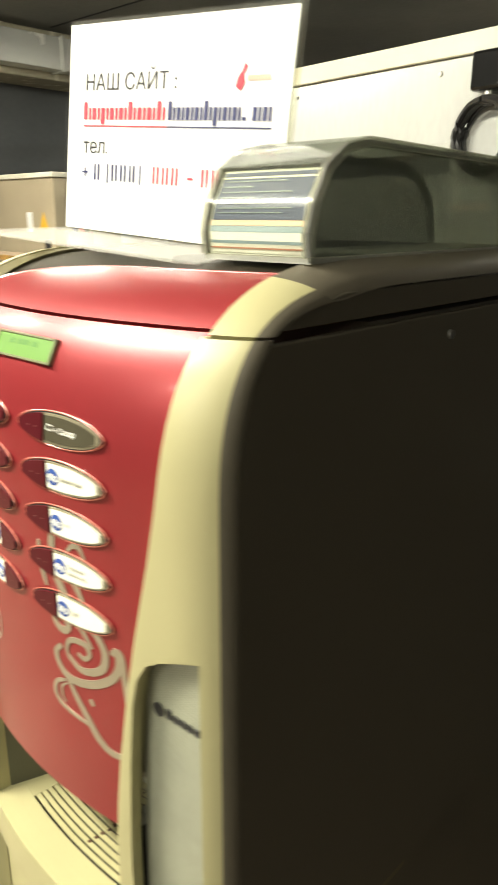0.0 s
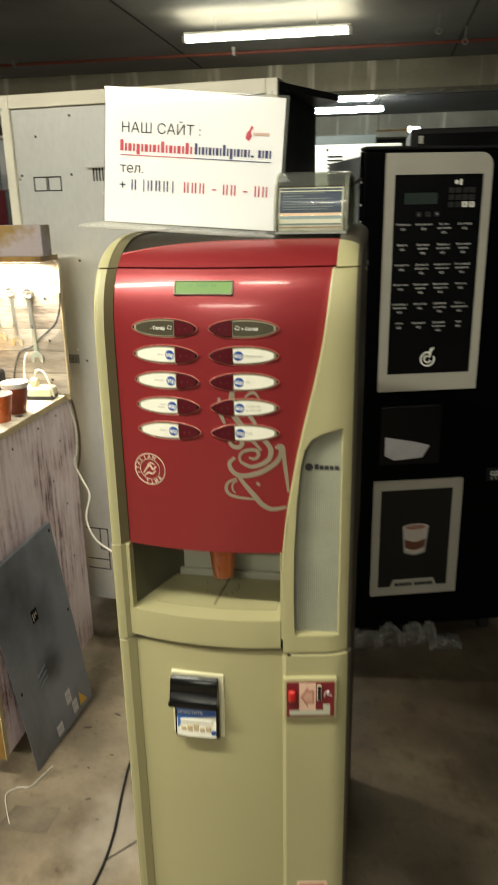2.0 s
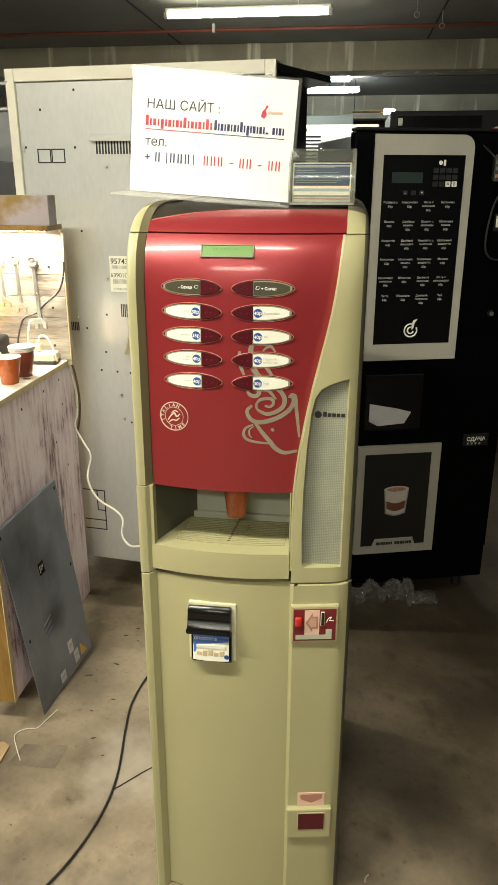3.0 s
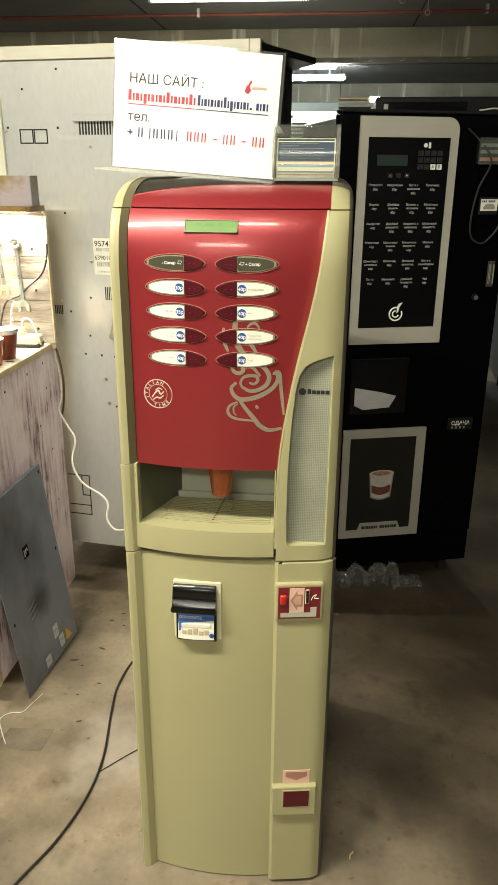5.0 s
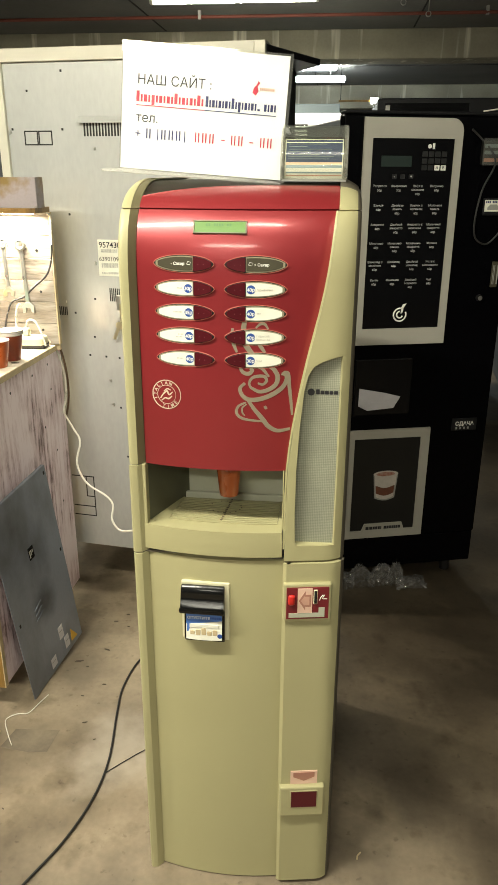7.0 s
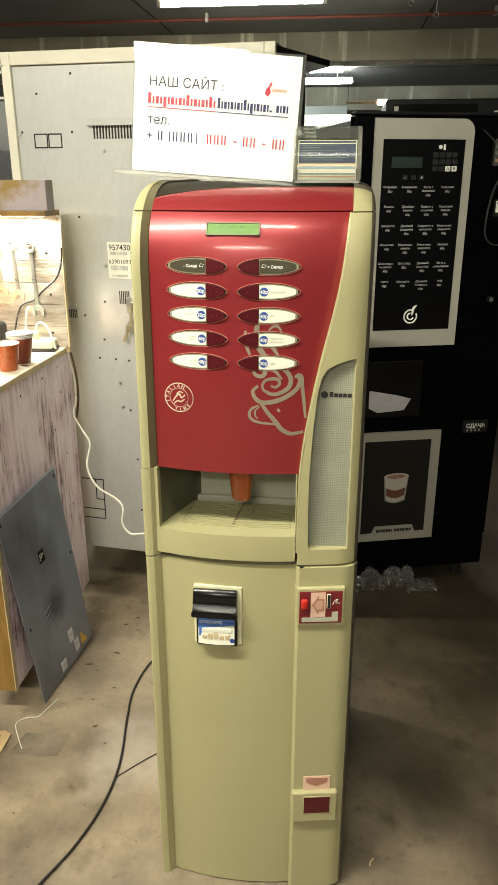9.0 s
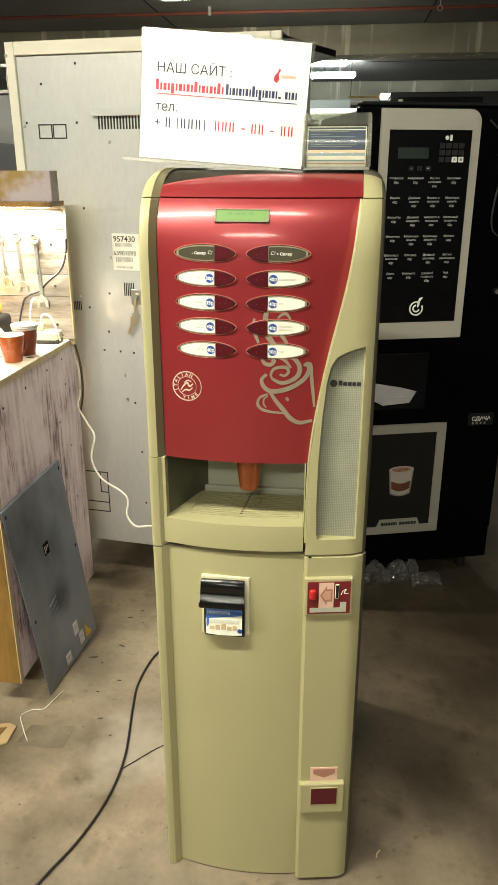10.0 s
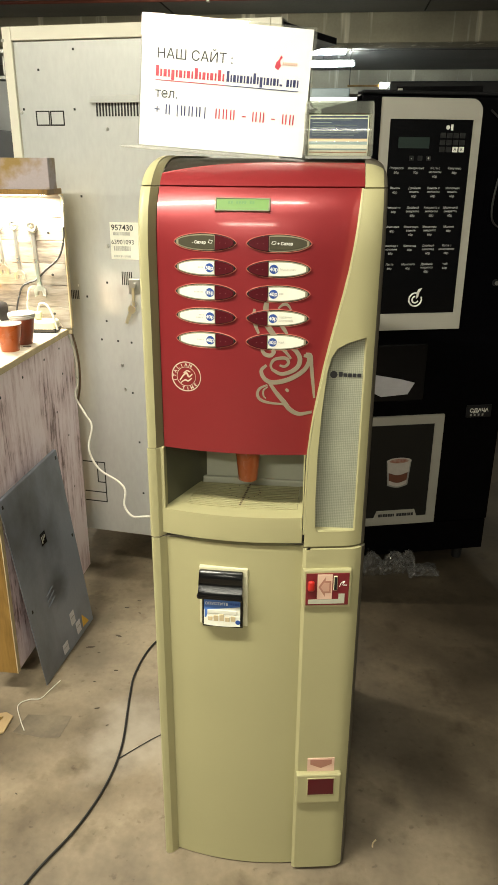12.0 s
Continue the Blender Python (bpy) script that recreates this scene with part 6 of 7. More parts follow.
def paper_cup(name, x, y, z, mat, label, lid=False, s=1.0):
    o = thing(name, x, y, z, 0, label, "cup", "cups on the bench")
    part("wall", lathe([(0.0225 * s, 0.0), (0.0235 * s, 0.0), (0.0345 * s, 0.072 * s), (0.0332 * s, 0.072 * s), (0.0225 * s, 0.003)], 28), mat, o, smooth=True)
    if lid:
        for k in range(3):
            part("stacked_rim", lathe([(0.030 * s, 0.0735 * s + 0.0042 * k), (0.0362 * s, 0.0735 * s + 0.0042 * k), (0.0366 * s, 0.0762 * s + 0.0042 * k), (0.030 * s, 0.0765 * s + 0.0042 * k)], 28), CUP_IN, o, smooth=True)
    part("lining", lathe([(0.0015, 0.004), (0.0220 * s, 0.0042), (0.0326 * s, 0.071 * s), (0.0310 * s, 0.071 * s), (0.0205 * s, 0.007), (0.001, 0.007)], 28), CUP_IN, o, smooth=True)
    rim = [(0.0340 * s * math.cos(a), 0.0340 * s * math.sin(a), 0.0722 * s) for a in span(0, 6.26, 20)]
    part("rim", tube(rim, 0.0013, 6, 1), CUP_IN, o, smooth=True)


paper_cup("paper_cup", -0.715, 0.708, BZ, CUP, "orange-brown drinking cup on the bench")
paper_cup("paper_cup", -0.711, 0.790, BZ, CUP_DARK, "stack of red-brown cups with white rims", True)

ps = thing("power_strip", -0.716, 0.945, BZ, 4, "cream power strip with plugged leads at the back of the bench", "power strip")
part("case", bx(-0.040, 0.045, -0.028, 0.022, 0.0, 0.036, 0.008, 3), CREAM, ps, smooth=True)
part("under_edge", bx(-0.041, 0.046, -0.0285, 0.0225, 0.0, 0.013, 0.003), RUBBER, ps)
part("plug", bx(-0.022, 0.000, -0.016, 0.006, 0.036, 0.060, 0.006, 3), CREAM, ps, smooth=True)
part("plug_lead", tube([(-0.010, -0.005, 0.058), (-0.002, -0.008, 0.082), (0.020, -0.012, 0.080), (0.040, -0.020, 0.045), (0.050, -0.024, 0.010)], 0.0029), WIRE_WHITE, ps, smooth=True)
part("plug_lead", tube([(-0.030, 0.0, 0.034), (-0.046, 0.012, 0.06), (-0.040, 0.014, 0.11), (-0.030, 0.014, 0.128)], 0.0030), WIRE_WHITE, ps, smooth=True)

lead = thing("black_board_lead", 0, 0, 0, 0, "thin black lead hanging over the tool board", "cable")
part("lead", tube([(-0.642, 0.981, 1.222), (-0.645, 0.980, 1.187), (-0.656, 0.979, 1.150), (-0.672, 0.979, 1.127), (-0.709, 0.978, 1.097), (-0.737, 0.977, 1.071), (-0.773, 0.976, 1.057), (-0.789, 0.975, 1.037), (-0.803, 0.970, 0.986), (-0.806, 0.962, 0.930)], 0.0028), RUBBER, lead, smooth=True)
part("white_end", tube([(-0.642, 0.981, 1.222), (-0.640, 0.981, 1.26), (-0.638, 0.980, 1.300), (-0.640, 0.960, 1.311)], 0.0030), WIRE_WHITE, lead, "white upper end", smooth=True)
wl = thing("white_lead", 0, 0, 0, 0, "white power lead hanging from the bench towards the machine", "cable")
part("lead", tube([(-0.690, 0.965, 0.958), (-0.677, 0.985, 0.937), (-0.660, 0.997, 0.902), (-0.647, 1.010, 0.821), (-0.650, 1.012, 0.745), (-0.650, 0.985, 0.712), (-0.604, 0.930, 0.677), (-0.574, 0.900, 0.646), (-0.574, 0.860, 0.589), (-0.534, 0.820, 0.543), (-0.463, 0.780, 0.522), (-0.438, 0.760, 0.502), (-0.437, 0.740, 0.466), (-0.408, 0.720, 0.442), (-0.357, 0.700, 0.455), (-0.25, 0.66, 0.48), (-0.12, 0.604, 0.50)], 0.0030), WIRE_WHITE, wl, smooth=True)
wl2 = thing("brown_lead", 0, 0, 0, 0, "brown lead hanging over the rear of the bench end", "cable")
part("lead", tube([(-0.700, 0.985, 0.962), (-0.684, 1.005, 0.953), (-0.668, 1.020, 0.931), (-0.656, 1.022, 0.896), (-0.647, 1.024, 0.843), (-0.645, 1.028, 0.779), (-0.652, 1.034, 0.723), (-0.668, 1.038, 0.66)], 0.0034), BROWN_WIRE, wl2, smooth=True)

tool_case = thing("tool_case", -0.928, 0.875, BZ, 4, "yellow and black tool case on the bench", "tool case")
part("lower_half", bx(-0.16, 0.11, -0.07, 0.08, 0.0, 0.084, 0.012, 3), CAB_BLACK, tool_case, smooth=True)
part("upper_half", bx(-0.16, 0.085, -0.072, 0.08, 0.086, 0.112, 0.008, 3), YELLOW, tool_case, smooth=True)
part("lid_ridge", bx(-0.15, 0.070, -0.05, 0.06, 0.112, 0.132, 0.007, 3), YELLOW, tool_case, smooth=True)
part("latch", bx(0.00, 0.075, -0.078, -0.070, 0.036, 0.056, 0.003), PALE_BOX, tool_case)
can = thing("spray_can", -0.832, 0.785, BZ, 0, "teal and white spray can with a dented label", "spray can")
part("can_body", lathe([(0.0, 0.0), (0.026, 0.0), (0.0265, 0.004), (0.0265, 0.105), (0.022, 0.116), (0.012, 0.120), (0.0, 0.120)], 28), TEAL, can, smooth=True)
part("label_band", lathe([(0.0268, 0.030), (0.0270, 0.030), (0.0270, 0.078), (0.0268, 0.078)], 28), PALE_BOX, can, smooth=True)
part("cap", lathe([(0.0, 0.118), (0.013, 0.118), (0.013, 0.136), (0.010, 0.140), (0.0, 0.140)], 20), PAPER, can, smooth=True)
part("orange_stripe", lathe([(0.0269, 0.015), (0.0271, 0.015), (0.0271, 0.028), (0.0269, 0.028)], 28), YELLOW, can, smooth=True)
bt = thing("white_bottle", -0.786, 0.778, BZ, 0, "small white plastic bottle on the bench", "bottle")
part("bottle_body", lathe([(0.0, 0.0), (0.019, 0.0), (0.020, 0.004), (0.020, 0.058), (0.013, 0.070), (0.008, 0.074), (0.0, 0.074)], 24), PAPER, bt, smooth=True)
part("cap", lathe([(0.0, 0.074), (0.009, 0.074), (0.008, 0.092), (0.003, 0.098), (0.0, 0.098)], 16), PAPER, bt, smooth=True)
gc = thing("green_jar", -0.905, 0.665, BZ, 0, "small jar with a green screw lid", "jar")
part("jar", lathe([(0.0, 0.0), (0.024, 0.0), (0.026, 0.006), (0.026, 0.030), (0.022, 0.036), (0.0, 0.036)], 24), PALE_BOX, gc, smooth=True)
part("screw_lid", lathe([(0.0, 0.036), (0.025, 0.036), (0.026, 0.039), (0.026, 0.056), (0.023, 0.060), (0.0, 0.060)], 24), GREEN, gc, smooth=True)
for x, y, a, c in ((-0.905, 0.585, 24, ORANGE_GRIP), (-0.84, 0.61, -35, CAB_BLACK), (-0.97, 0.60, 60, STEEL)):
    pl = thing("pliers", x, y, BZ, a, "worn hand pliers lying on the bench", "pliers", "hand tools on the bench")
    for s in (-1, 1):
        part("handle", tube([(0.0, 0.0, 0.008), (0.04, s * 0.014, 0.008), (0.09, s * 0.020, 0.008), (0.12, s * 0.014, 0.008)], 0.006, 8, 4), c, pl, smooth=True)
        part("jaw", prism([(0.008, s * 0.010), (-0.012, s * 0.012), (-0.050, s * 0.004), (-0.050, 0.0), (0.008, 0.0)], 0.002, 0.014, "z", 0.001), STEEL, pl)
for x, y, ln in ((-0.76, 0.60, 0.05), (-0.80, 0.53, 0.04), (-0.74, 0.53, 0.03)):
    sc = thing("wire_offcut", x, y, BZ, 40 * ln * 100 % 90, "short dark wire offcut on the bench", "wire")
    part("wire", tube([(-ln, 0, 0.002), (0, 0.008, 0.0025), (ln, -0.004, 0.002)], 0.0018, 6, 4), RUBBER, sc)
mug = thing("pale_jug", -1.00, 0.60, BZ, 0, "pale plastic jug among the tools", "jug")
part("jug_body", lathe([(0.0, 0.0), (0.030, 0.0), (0.034, 0.01), (0.034, 0.07), (0.028, 0.085), (0.026, 0.085), (0.031, 0.07), (0.031, 0.012), (0.0, 0.008)], 24), PALE_BOX, mug, smooth=True)
part("handle", tube([(0.032, 0, 0.07), (0.055, 0, 0.06), (0.055, 0, 0.03), (0.033, 0, 0.02)], 0.004), PALE_BOX, mug, smooth=True)
lbag = thing("sack", -1.05, 0.75, 0.178, 15, "bulging tan sack under the bench", "sack")
part("cloth", lathe([(0.0, 0.0), (0.13, 0.0), (0.17, 0.06), (0.18, 0.18), (0.15, 0.30), (0.07, 0.38), (0.03, 0.40), (0.0, 0.40)], 20), TAN, lbag, smooth=True)

# boxes on the shelf
ZSH = 1.327
bxs = thing("card_box", -0.73, 0.932, ZSH, 0, "small open pale box with yellow stains on the shelf", "box")
part("front_wall", bx(-0.095, 0.088, -0.032, -0.029, 0.0, 0.080, 0.0008, 1), STAINED_BOX, bxs)
part("back_wall", bx(-0.095, 0.088, 0.020, 0.023, 0.0, 0.080, 0.0008, 1), STAINED_BOX, bxs)
part("side_wall", bx(0.0852, 0.088, -0.029, 0.020, 0.0, 0.080), STAINED_BOX, bxs)
part("side_wall", bx(-0.095, -0.0922, -0.029, 0.020, 0.0, 0.080), STAINED_BOX, bxs)
part("bottom", bx(-0.092, 0.085, -0.029, 0.020, 0.0, 0.003), STAINED_BOX, bxs)
gb = thing("grey_box", -0.910, 0.932, ZSH, 0, "dark grey box on the shelf", "box")
part("carton", bx(-0.07, 0.065, -0.03, 0.04, 0.0, 0.068, 0.002), GREY_BOX, gb)
part("flap", bx(-0.07, 0.065, -0.031, 0.02, 0.0682, 0.071, 0.001, 1), GREY_BOX, gb)
pc = thing("pink_tool_pot", -1.20, 0.90, ZSH, 0, "pink plastic pot holding pliers and a screwdriver", "pot")
part("pot", lathe([(0.0, 0.0), (0.031, 0.0), (0.033, 0.004), (0.036, 0.072), (0.033, 0.072), (0.030, 0.006), (0.0, 0.005)], 24), PINK, pc, smooth=True)
part("plier_handle", tube([(0.010, 0, 0.01), (0.018, 0, 0.09), (0.030, 0, 0.130), (0.036, 0, 0.150)], 0.008, 8, 4), INK_RED, pc, smooth=True)
part("plier_grip", tube([(0.020, 0.006, 0.02), (0.028, 0.006, 0.085), (0.043, 0.006, 0.125), (0.044, 0.006, 0.150)], 0.007, 8, 4), RUBBER, pc, smooth=True)
part("screwdriver", tube([(-0.012, 0, 0.01), (-0.020, 0, 0.10), (-0.026, 0, 0.165)], 0.007, 8, 4), INK_NAVY, pc, smooth=True)
for x, y in ((-1.08, 0.90), (-1.03, 0.92)):
    bg = thing("clear_bag", x, y, ZSH, 0, "crumpled clear bag on the shelf", "bag")
    part("film", lathe([(0.0, 0.0), (0.026, 0.0), (0.030, 0.012), (0.018, 0.030), (0.008, 0.044), (0.0, 0.046)], 9), FILM, bg)

# sheet leaning on the bench end
lean = thing("steel_sheet", 0, 0, 0, 0, "blue-grey steel sheet with stickers leaning on the bench", "metal sheet")
PW, PH = 0.294, 0.609
ya, za = Vector((0.1504, 0.9822, 0.1121)).normalized(), Vector((-0.0736, -0.1020, 0.9921))
xa = ya.cross(za).normalized()
za = xa.cross(ya).normalized()
lm = Matrix((xa, ya, za)).transposed().to_4x4()
lm.translation = Vector((-0.620, 0.496, 0.0)) * U
lean.matrix_world = lm
part("sheet", bx(-0.0025, 0.0, 0.0, PW, 0.0, PH, 0.0008, 1), PANEL_GREY, lean)
part("folded_edge", bx(-0.011, -0.0027, 0.0, PW, PH - 0.002, PH), PANEL_GREY, lean)
for y, z, w, h in ((0.176, 0.070, 0.024, 0.044), (0.196, 0.020, 0.024, 0.042), (0.110, 0.015, 0.028, 0.034)):
    st = part("sticker", bx(0.0002, 0.0010, y, y + w, z, z + h), SCRAP_PAPER, lean)
    part("sticker_lines", bx(0.0010, 0.0014, y + 0.003, y + w - 0.004, z + h * 0.55, z + h * 0.62), INK_GREY, st)
part("warning_sticker", prism([(0.231, 0.021), (0.267, 0.017), (0.236, 0.064)], 0.0002, 0.0010, "x"), YELLOW, lean, "yellow warning triangle")
emblem = part("emblem", bx(0.0002, 0.0012, 0.129, 0.154, 0.392, 0.430), BLACK, lean, "small black emblem")
for k in range(3):
    part("emblem_mark", bx(0.0012, 0.0018, 0.132 + 0.007 * k, 0.1355 + 0.007 * k, 0.398 + 0.006 * k, 0.420), M2_FRAME, emblem)
    part("louvre", turned(bx(0.0, 0.003, 0, 0.040, 0, 0.004, 0.001, 1), Matrix.Translation((0.0, 0.094, 0.206 + 0.018 * k)) @ Matrix.Rotation(radians(18), 4, "X")), PANEL_GREY, lean)
for y, z in ((0.012, PH - 0.02), (PW - 0.012, PH - 0.02), (0.02, 0.25), (PW - 0.014, 0.33)):
    part("hole", bx(0.0001, 0.0008, y - 0.003, y + 0.003, z - 0.005, z + 0.005), GAP, lean)

cb = thing("cardboard_scrap", -0.70, 0.335, 0.0, 25, "torn flat cardboard scrap on the floor", "cardboard")
part("ply", prism([(-0.10, -0.05), (0.02, -0.045), (0.045, 0.01), (0.03, 0.03), (-0.09, 0.045)], 0.001, 0.006, "z", 0.001), CARD, cb)
part("torn_layer", prism([(-0.10, -0.03), (-0.01, -0.03), (0.02, 0.012), (-0.09, 0.03)], 0.006, 0.009, "z", 0.0008), PLYWOOD, cb)

# leads and bits on the floor
fl = thing("black_floor_lead", 0, 0, 0, 0, "thick black power lead lying across the floor", "cable")
part("lead", tube([(-0.55, -0.55, 0.005), (-0.49, -0.30, 0.005), (-0.432, -0.095, 0.005), (-0.376, 0.040, 0.005), (-0.346, 0.170, 0.005), (-0.344, 0.300, 0.005), (-0.372, 0.470, 0.005), (-0.384, 0.580, 0.005), (-0.366, 0.710, 0.005), (-0.310, 0.800, 0.005), (-0.180, 0.820, 0.005), (-0.05, 0.72, 0.006), (0.02, 0.64, 0.05), (0.03, 0.603, 0.12)], 0.0030), RUBBER, fl, smooth=True)
f2 = thing("thin_floor_lead", 0, 0, 0, 0, "thin dark wire on the floor beside the cabinet", "cable")
part("wire", tube([(-0.342, 0.252, 0.003), (-0.300, 0.300, 0.003), (-0.262, 0.340, 0.003), (-0.19, 0.40, 0.003)], 0.0013), RUBBER, f2, smooth=True)
f3 = thing("pale_floor_wire", 0, 0, 0, 0, "pale twisted wire end on the floor", "cable")
part("wire", tube([(-0.614, 0.318, 0.003), (-0.640, 0.355, 0.003), (-0.668, 0.405, 0.003), (-0.648, 0.432, 0.003), (-0.618, 0.440, 0.003), (-0.605, 0.475, 0.003), (-0.590, 0.520, 0.003)], 0.0014), WIRE_WHITE, f3, smooth=True)
rng = random.Random(21)
spots = [(-0.484, 0.750, 0.014), (-0.553, 0.684, 0.018), (-0.520, 0.660, 0.006), (-0.444, 0.586, 0.008), (-0.491, 0.530, 0.007), (-0.450, 0.425, 0.010), (-0.404, 0.366, 0.005), (-0.50, 0.905, 0.010), (-0.47, 0.95, 0.008), (-0.45, 0.88, 0.006), (-0.55, 0.12, 0.005)]
for x, y, s in spots:
    s *= 0.82
    d = thing("floor_scrap", x, y, 0.0, rng.uniform(-30, 30), "small dark scrap on the floor", "debris", "scraps on the floor")
    part("chip", prism([(-s, -s * 0.18), (s * 0.2, -s * 0.25), (s * 0.9, 0.02 * s), (s * 0.4, s * 0.22), (-s * 0.6, s * 0.16)], 0.0003, 0.002, "z"), SCRAP, d)
straw = thing("straw_bit", 0.286, 0.087, 0.0, 70, "short pale straw bit on the floor", "debris")
part("stalk", tube([(-0.010, 0, 0.002), (0, 0.002, 0.0025), (0.011, -0.001, 0.002)], 0.0018, 6, 3), EDGE, straw)
# thin added plate in place of a faint dark rectangle on the concrete
plate = thing("floor_patch", 0, 0, 0, 0, "thin plate standing in for a dark patch on the floor", "sheet")
part("sheet", prism([(-0.642, 0.310), (-0.628, 0.378), (-0.508, 0.388), (-0.514, 0.307), (-0.560, 0.300)], 0.0003, 0.0011, "z", 0.0003), FLOOR_PATCH, plate)

# ---- stored machines behind ----
wm1 = thing("white_machine", -0.75, 5.7, 0, 0, "tall white enamelled machine stored under the far lamps", "machine")
part("shell", bx(0, 1.15, 0.0, 0.7, 0.06, 1.90, 0.01), COLD_WHITE, wm1)
part("plinth", bx(0.03, 1.12, 0.03, 0.65, 0.0, 0.06), CAB_BLACK, wm1)
for k in range(7):
    part("vent_slot", bx(0.53, 0.66, -0.004, 0.001, 1.62 + 0.03 * k, 1.632 + 0.03 * k), GAP, wm1)
part("paper_note", bx(0.62, 0.80, -0.004, -0.001, 1.28, 1.48), PAPER, wm1)
part("dot", bx(0.52, 0.54, -0.004, 0.001, 1.85, 1.87), GAP, wm1)
wm2 = thing("teal_topped_machine", -0.75, 6.5, 0, 0, "pale machine with a blue-green top panel", "machine")
part("shell", bx(0, 0.93, 0, 0.6, 0.05, 1.92, 0.01), COLD_WHITE, wm2)
part("top_panel", bx(0, 0.93, -0.01, 0.6, 1.925, 2.035, 0.008), STEEL_BLUE, wm2)
part("plinth", bx(0.03, 0.90, 0.03, 0.55, 0.0, 0.05), CAB_BLACK, wm2)
gm = thing("grey_locker", 0.13, 2.35, 0, 0, "grey steel locker with a paper note between machines", "locker")
part("shell", bx(-0.17, 0.17, 0.0, 0.4, 0.03, 1.50, 0.006), M2_SIDE, gm)
part("paper_note", bx(-0.09, 0.04, -0.003, -0.0005, 1.36, 1.46), PAPER, gm)
part("plinth", bx(-0.15, 0.15, 0.02, 0.38, 0, 0.03), CAB_BLACK, gm)
m3 = thing("dark_display_machine", 0.40, 3.5, 0, 0, "black vending machine with a dark glazed top stored behind", "vending machine")
part("shell", bx(0, 0.78, 0.03, 0.75, 0.05, 1.70, 0.006), CAB_BLACK, m3)
part("head", bx(-0.01, 0.79, 0.0, 0.75, 1.702, 1.822, 0.006), CAB_BLACK, m3)
part("glass_strip", bx(0.03, 0.50, -0.004, 0.002, 1.722, 1.795), M2_GLASS, m3, "dark glazed strip")
part("badge", bx(0.035, 0.06, -0.0055, -0.003, 1.745, 1.785), WHITE_INK, m3)
part("plinth", bx(0.03, 0.75, 0.05, 0.70, 0, 0.05), GAP, m3)
part("red_strip", bx(0.56, 0.69, -0.006, 0.002, 1.722, 1.732, 0.001, 1), INK_RED, m3, "thin red strip")
m4 = thing("dark_machine", 1.35, 3.9, 0, -6, "black vending machine standing in the dark part of the hall", "vending machine")
part("shell", bx(0, 0.75, 0.03, 0.75, 0.04, 1.78, 0.006), CAB_BLACK, m4)
part("door", bx(0, 0.75, 0.0, 0.028, 0.04, 1.78, 0.006), M2_BLACK, m4)
part("plinth", bx(0.03, 0.72, 0.05, 0.70, 0, 0.04), GAP, m4)

tc = thing("tan_cabinet", -4.55, 2.3, 0, 0, "tan painted steel cabinet with a yellow warning sticker", "cabinet")
part("shell", bx(0, 1.05, 0.0, 0.5, 0.04, 1.66, 0.008), TAN, tc)
part("top_rim", bx(-0.01, 1.06, -0.012, 0.5, 1.6605, 1.69, 0.004), CAB_WHITE, tc)
part("warning_sticker", prism([(0.88, 1.36), (0.98, 1.36), (0.93, 1.46)], -0.003, -0.0005, "y"), YELLOW, tc)
part("paper_note", bx(0.74, 0.80, -0.003, -0.0005, 1.34, 1.46), PAPER, tc)
part("latch", bx(0.95, 1.00, -0.02, 0.0, 1.24, 1.30, 0.004), RUBBER, tc)
part("plinth", bx(0.03, 1.02, 0.03, 0.48, 0, 0.04), CAB_BLACK, tc)
bf = thing("blue_grey_fridge", -3.45, 2.75, 0, 0, "pale blue-grey steel fridge stored behind the bench", "fridge")
part("shell", bx(0, 0.78, 0.03, 0.7, 0.05, 1.72, 0.008), STEEL_BLUE, bf)
part("door", bx(0.005, 0.775, 0.0, 0.028, 0.07, 1.71, 0.006), STEEL_BLUE, bf)
part("plinth", bx(0.03, 0.75, 0.05, 0.65, 0, 0.05), CAB_BLACK, bf)
bf2 = thing("glass_door_fridge", -2.62, 2.85, 0, 0, "tall fridge with a pale blue-grey glazed door", "fridge")
part("shell", bx(0, 0.52, 0.03, 0.7, 0.05, 1.80, 0.008), CAB_BLACK, bf2)
part("door_pane", bx(0.02, 0.49, 0.0, 0.028, 0.10, 1.76, 0.004), STEEL_BLUE, bf2, "pale blue-grey pane")
part("plinth", bx(0.03, 0.50, 0.05, 0.65, 0, 0.05), CAB_BLACK, bf2)
rb = thing("red_machine", -2.02, 2.6, 0, 0, "dark red and grey machine stored behind the bench", "machine")
part("shell", bx(0, 0.42, 0.0, 0.5, 0.03, 1.54, 0.006), GREY_BOX, rb)
part("red_front", bx(0.12, 0.42, -0.012, -0.0005, 0.30, 1.535, 0.004), MAROON, rb)
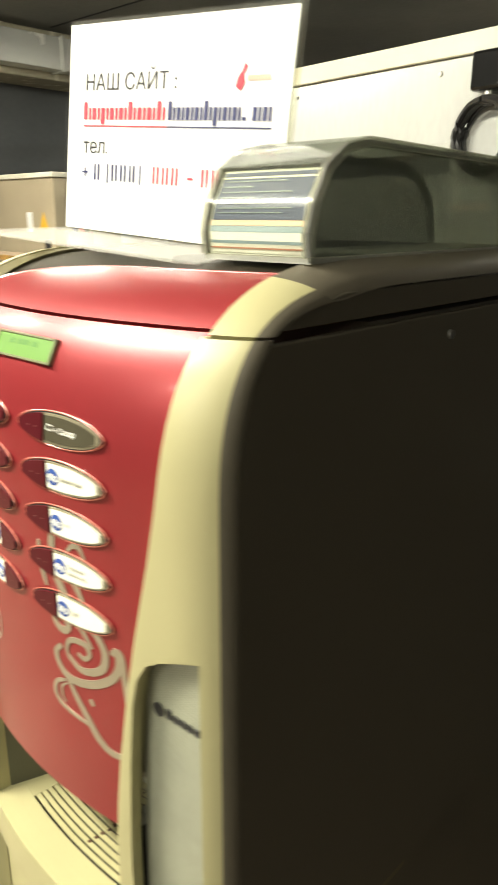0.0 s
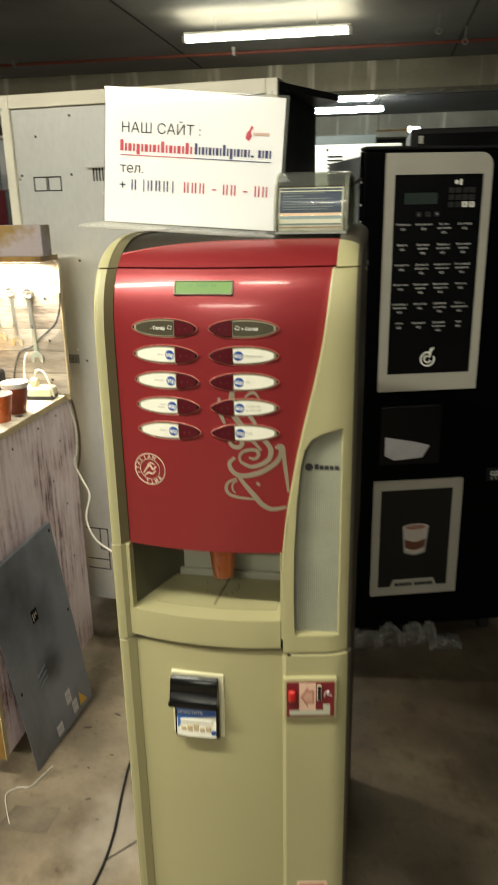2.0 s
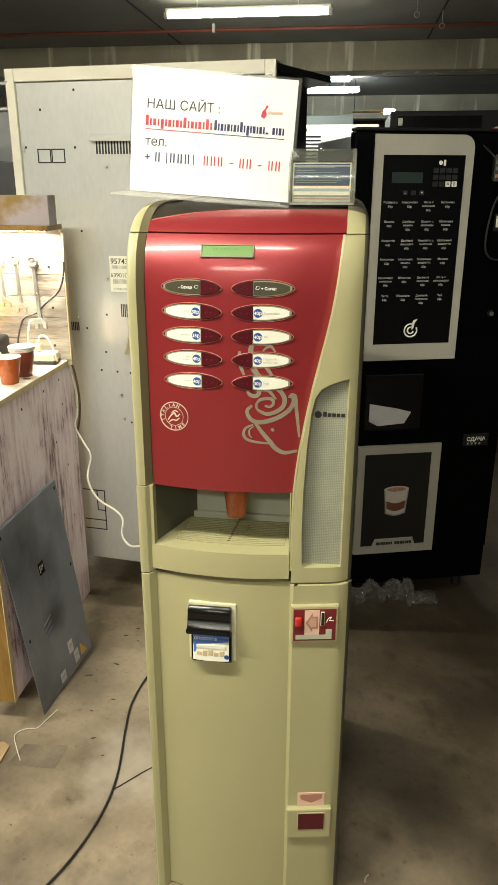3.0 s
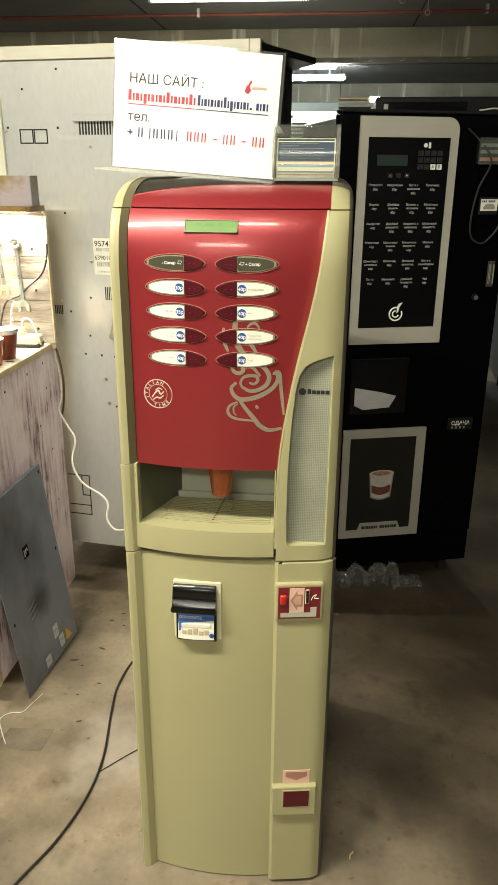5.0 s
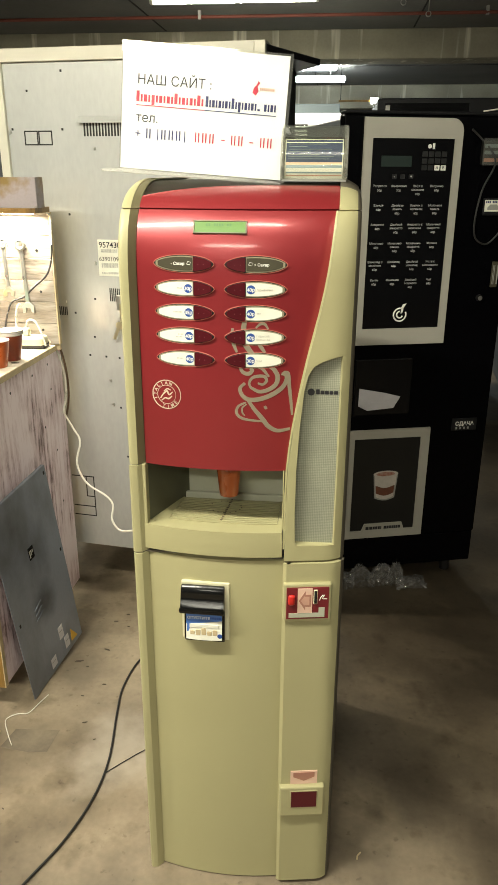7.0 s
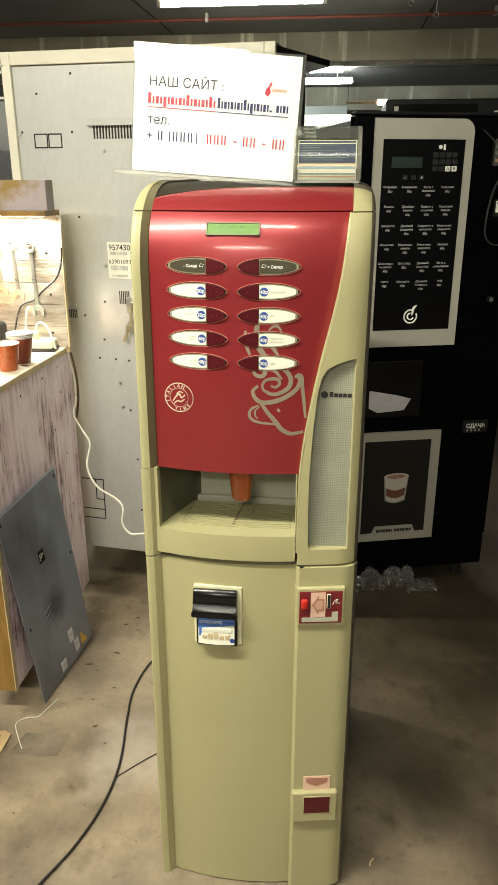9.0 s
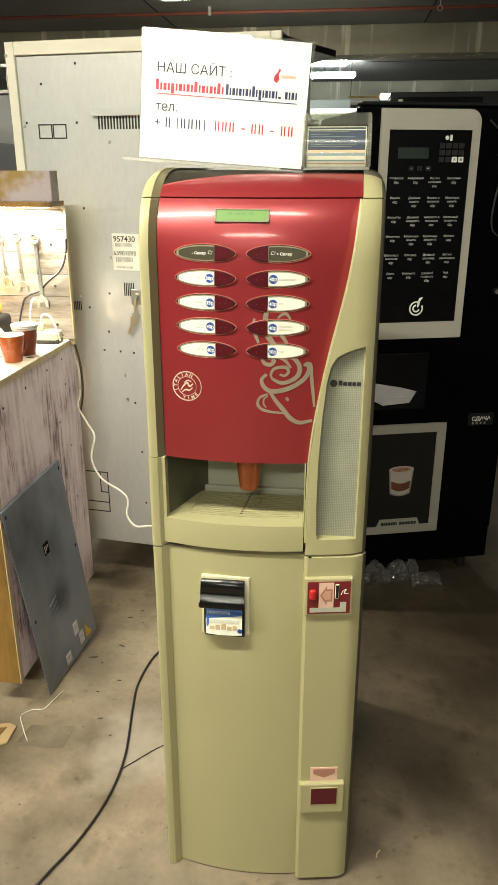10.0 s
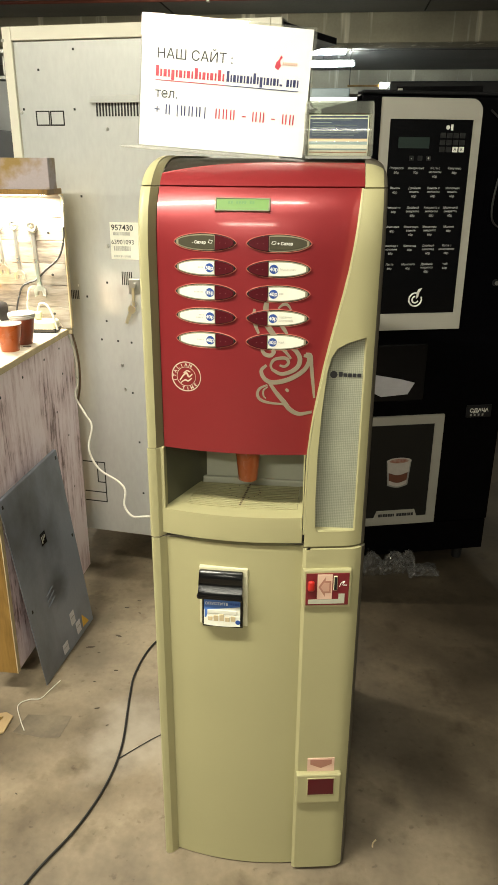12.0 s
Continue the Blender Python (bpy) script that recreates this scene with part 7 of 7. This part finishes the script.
part("pale_seam", bx(0.235, 0.243, -0.014, -0.011, 0.30, 1.53), CAB_WHITE, rb)
part("plinth", bx(0.02, 0.40, 0.03, 0.48, 0, 0.03), CAB_BLACK, rb)
sr = thing("silver_counter", -4.7, 4.2, 0, 0, "long stainless counter with bright edges", "counter")
part("shell", bx(0, 2.6, 0.0, 0.6, 0.05, 1.90, 0.006), M2_SIDE, sr)
for z in (1.93, 2.09):
    part("bright_edge", bx(0, 2.6, -0.03, 0.6, z - 0.028, z, 0.006), STEEL, sr)
for x in (0.05, 1.3, 2.5):
    part("upright", bx(x, x + 0.05, 0.05, 0.10, 1.902, 2.062), STEEL, sr)
part("plinth", bx(0.03, 2.57, 0.05, 0.55, 0, 0.05), CAB_BLACK, sr)
ac = thing("wall_air_conditioner", -4.8, 4.22, 2.50, 0, "grey vent box fixed to the concrete beam", "air conditioner")
part("box", bx(0.001, 0.14, -0.26, 0.26, 0.02, 0.27, 0.01), M2_SIDE, ac)
part("grille_frame", bx(0.14, 0.155, -0.02, 0.24, 0.04, 0.25, 0.004), CAB_WHITE, ac)
for k in range(6):
    part("louvre", bx(0.150, 0.158, 0.01, 0.21, 0.055 + 0.030 * k, 0.073 + 0.030 * k), GAP, ac)
# made-up lit boxes where bright pools lie on the beam
for y, z in ((4.75, 2.70), (7.15, 2.545)):
    wl2 = thing("beam_glow_box", -4.8, y, z, 0, "added lit box on the side of the beam, at a bright pool", "lamp", "bulkhead lamps on the beam")
    part("base", bx(0.001, 0.030, -0.17, 0.17, -0.05, 0.05, 0.006), LAMP_WHITE, wl2)
    part("diffuser", bx(0.030, 0.075, -0.15, 0.15, -0.040, 0.040, 0.012, 3), LAMP_GLOW, wl2, "glowing diffuser", smooth=True)
duct = thing("ventilation_duct", -4.8, 2.6, 2.45, 0, "galvanised rectangular air duct along the beam", "duct")
part("duct_run", bx(0.001, 0.16, -2.5, 1.05, 0.03, 0.25, 0.004), GALV, duct)
for y in (-1.6, -0.5, 0.6, 1.04):
    part("flange", bx(0.0, 0.175, y - 0.012, y + 0.012, 0.018, 0.262, 0.002), GALV, duct)
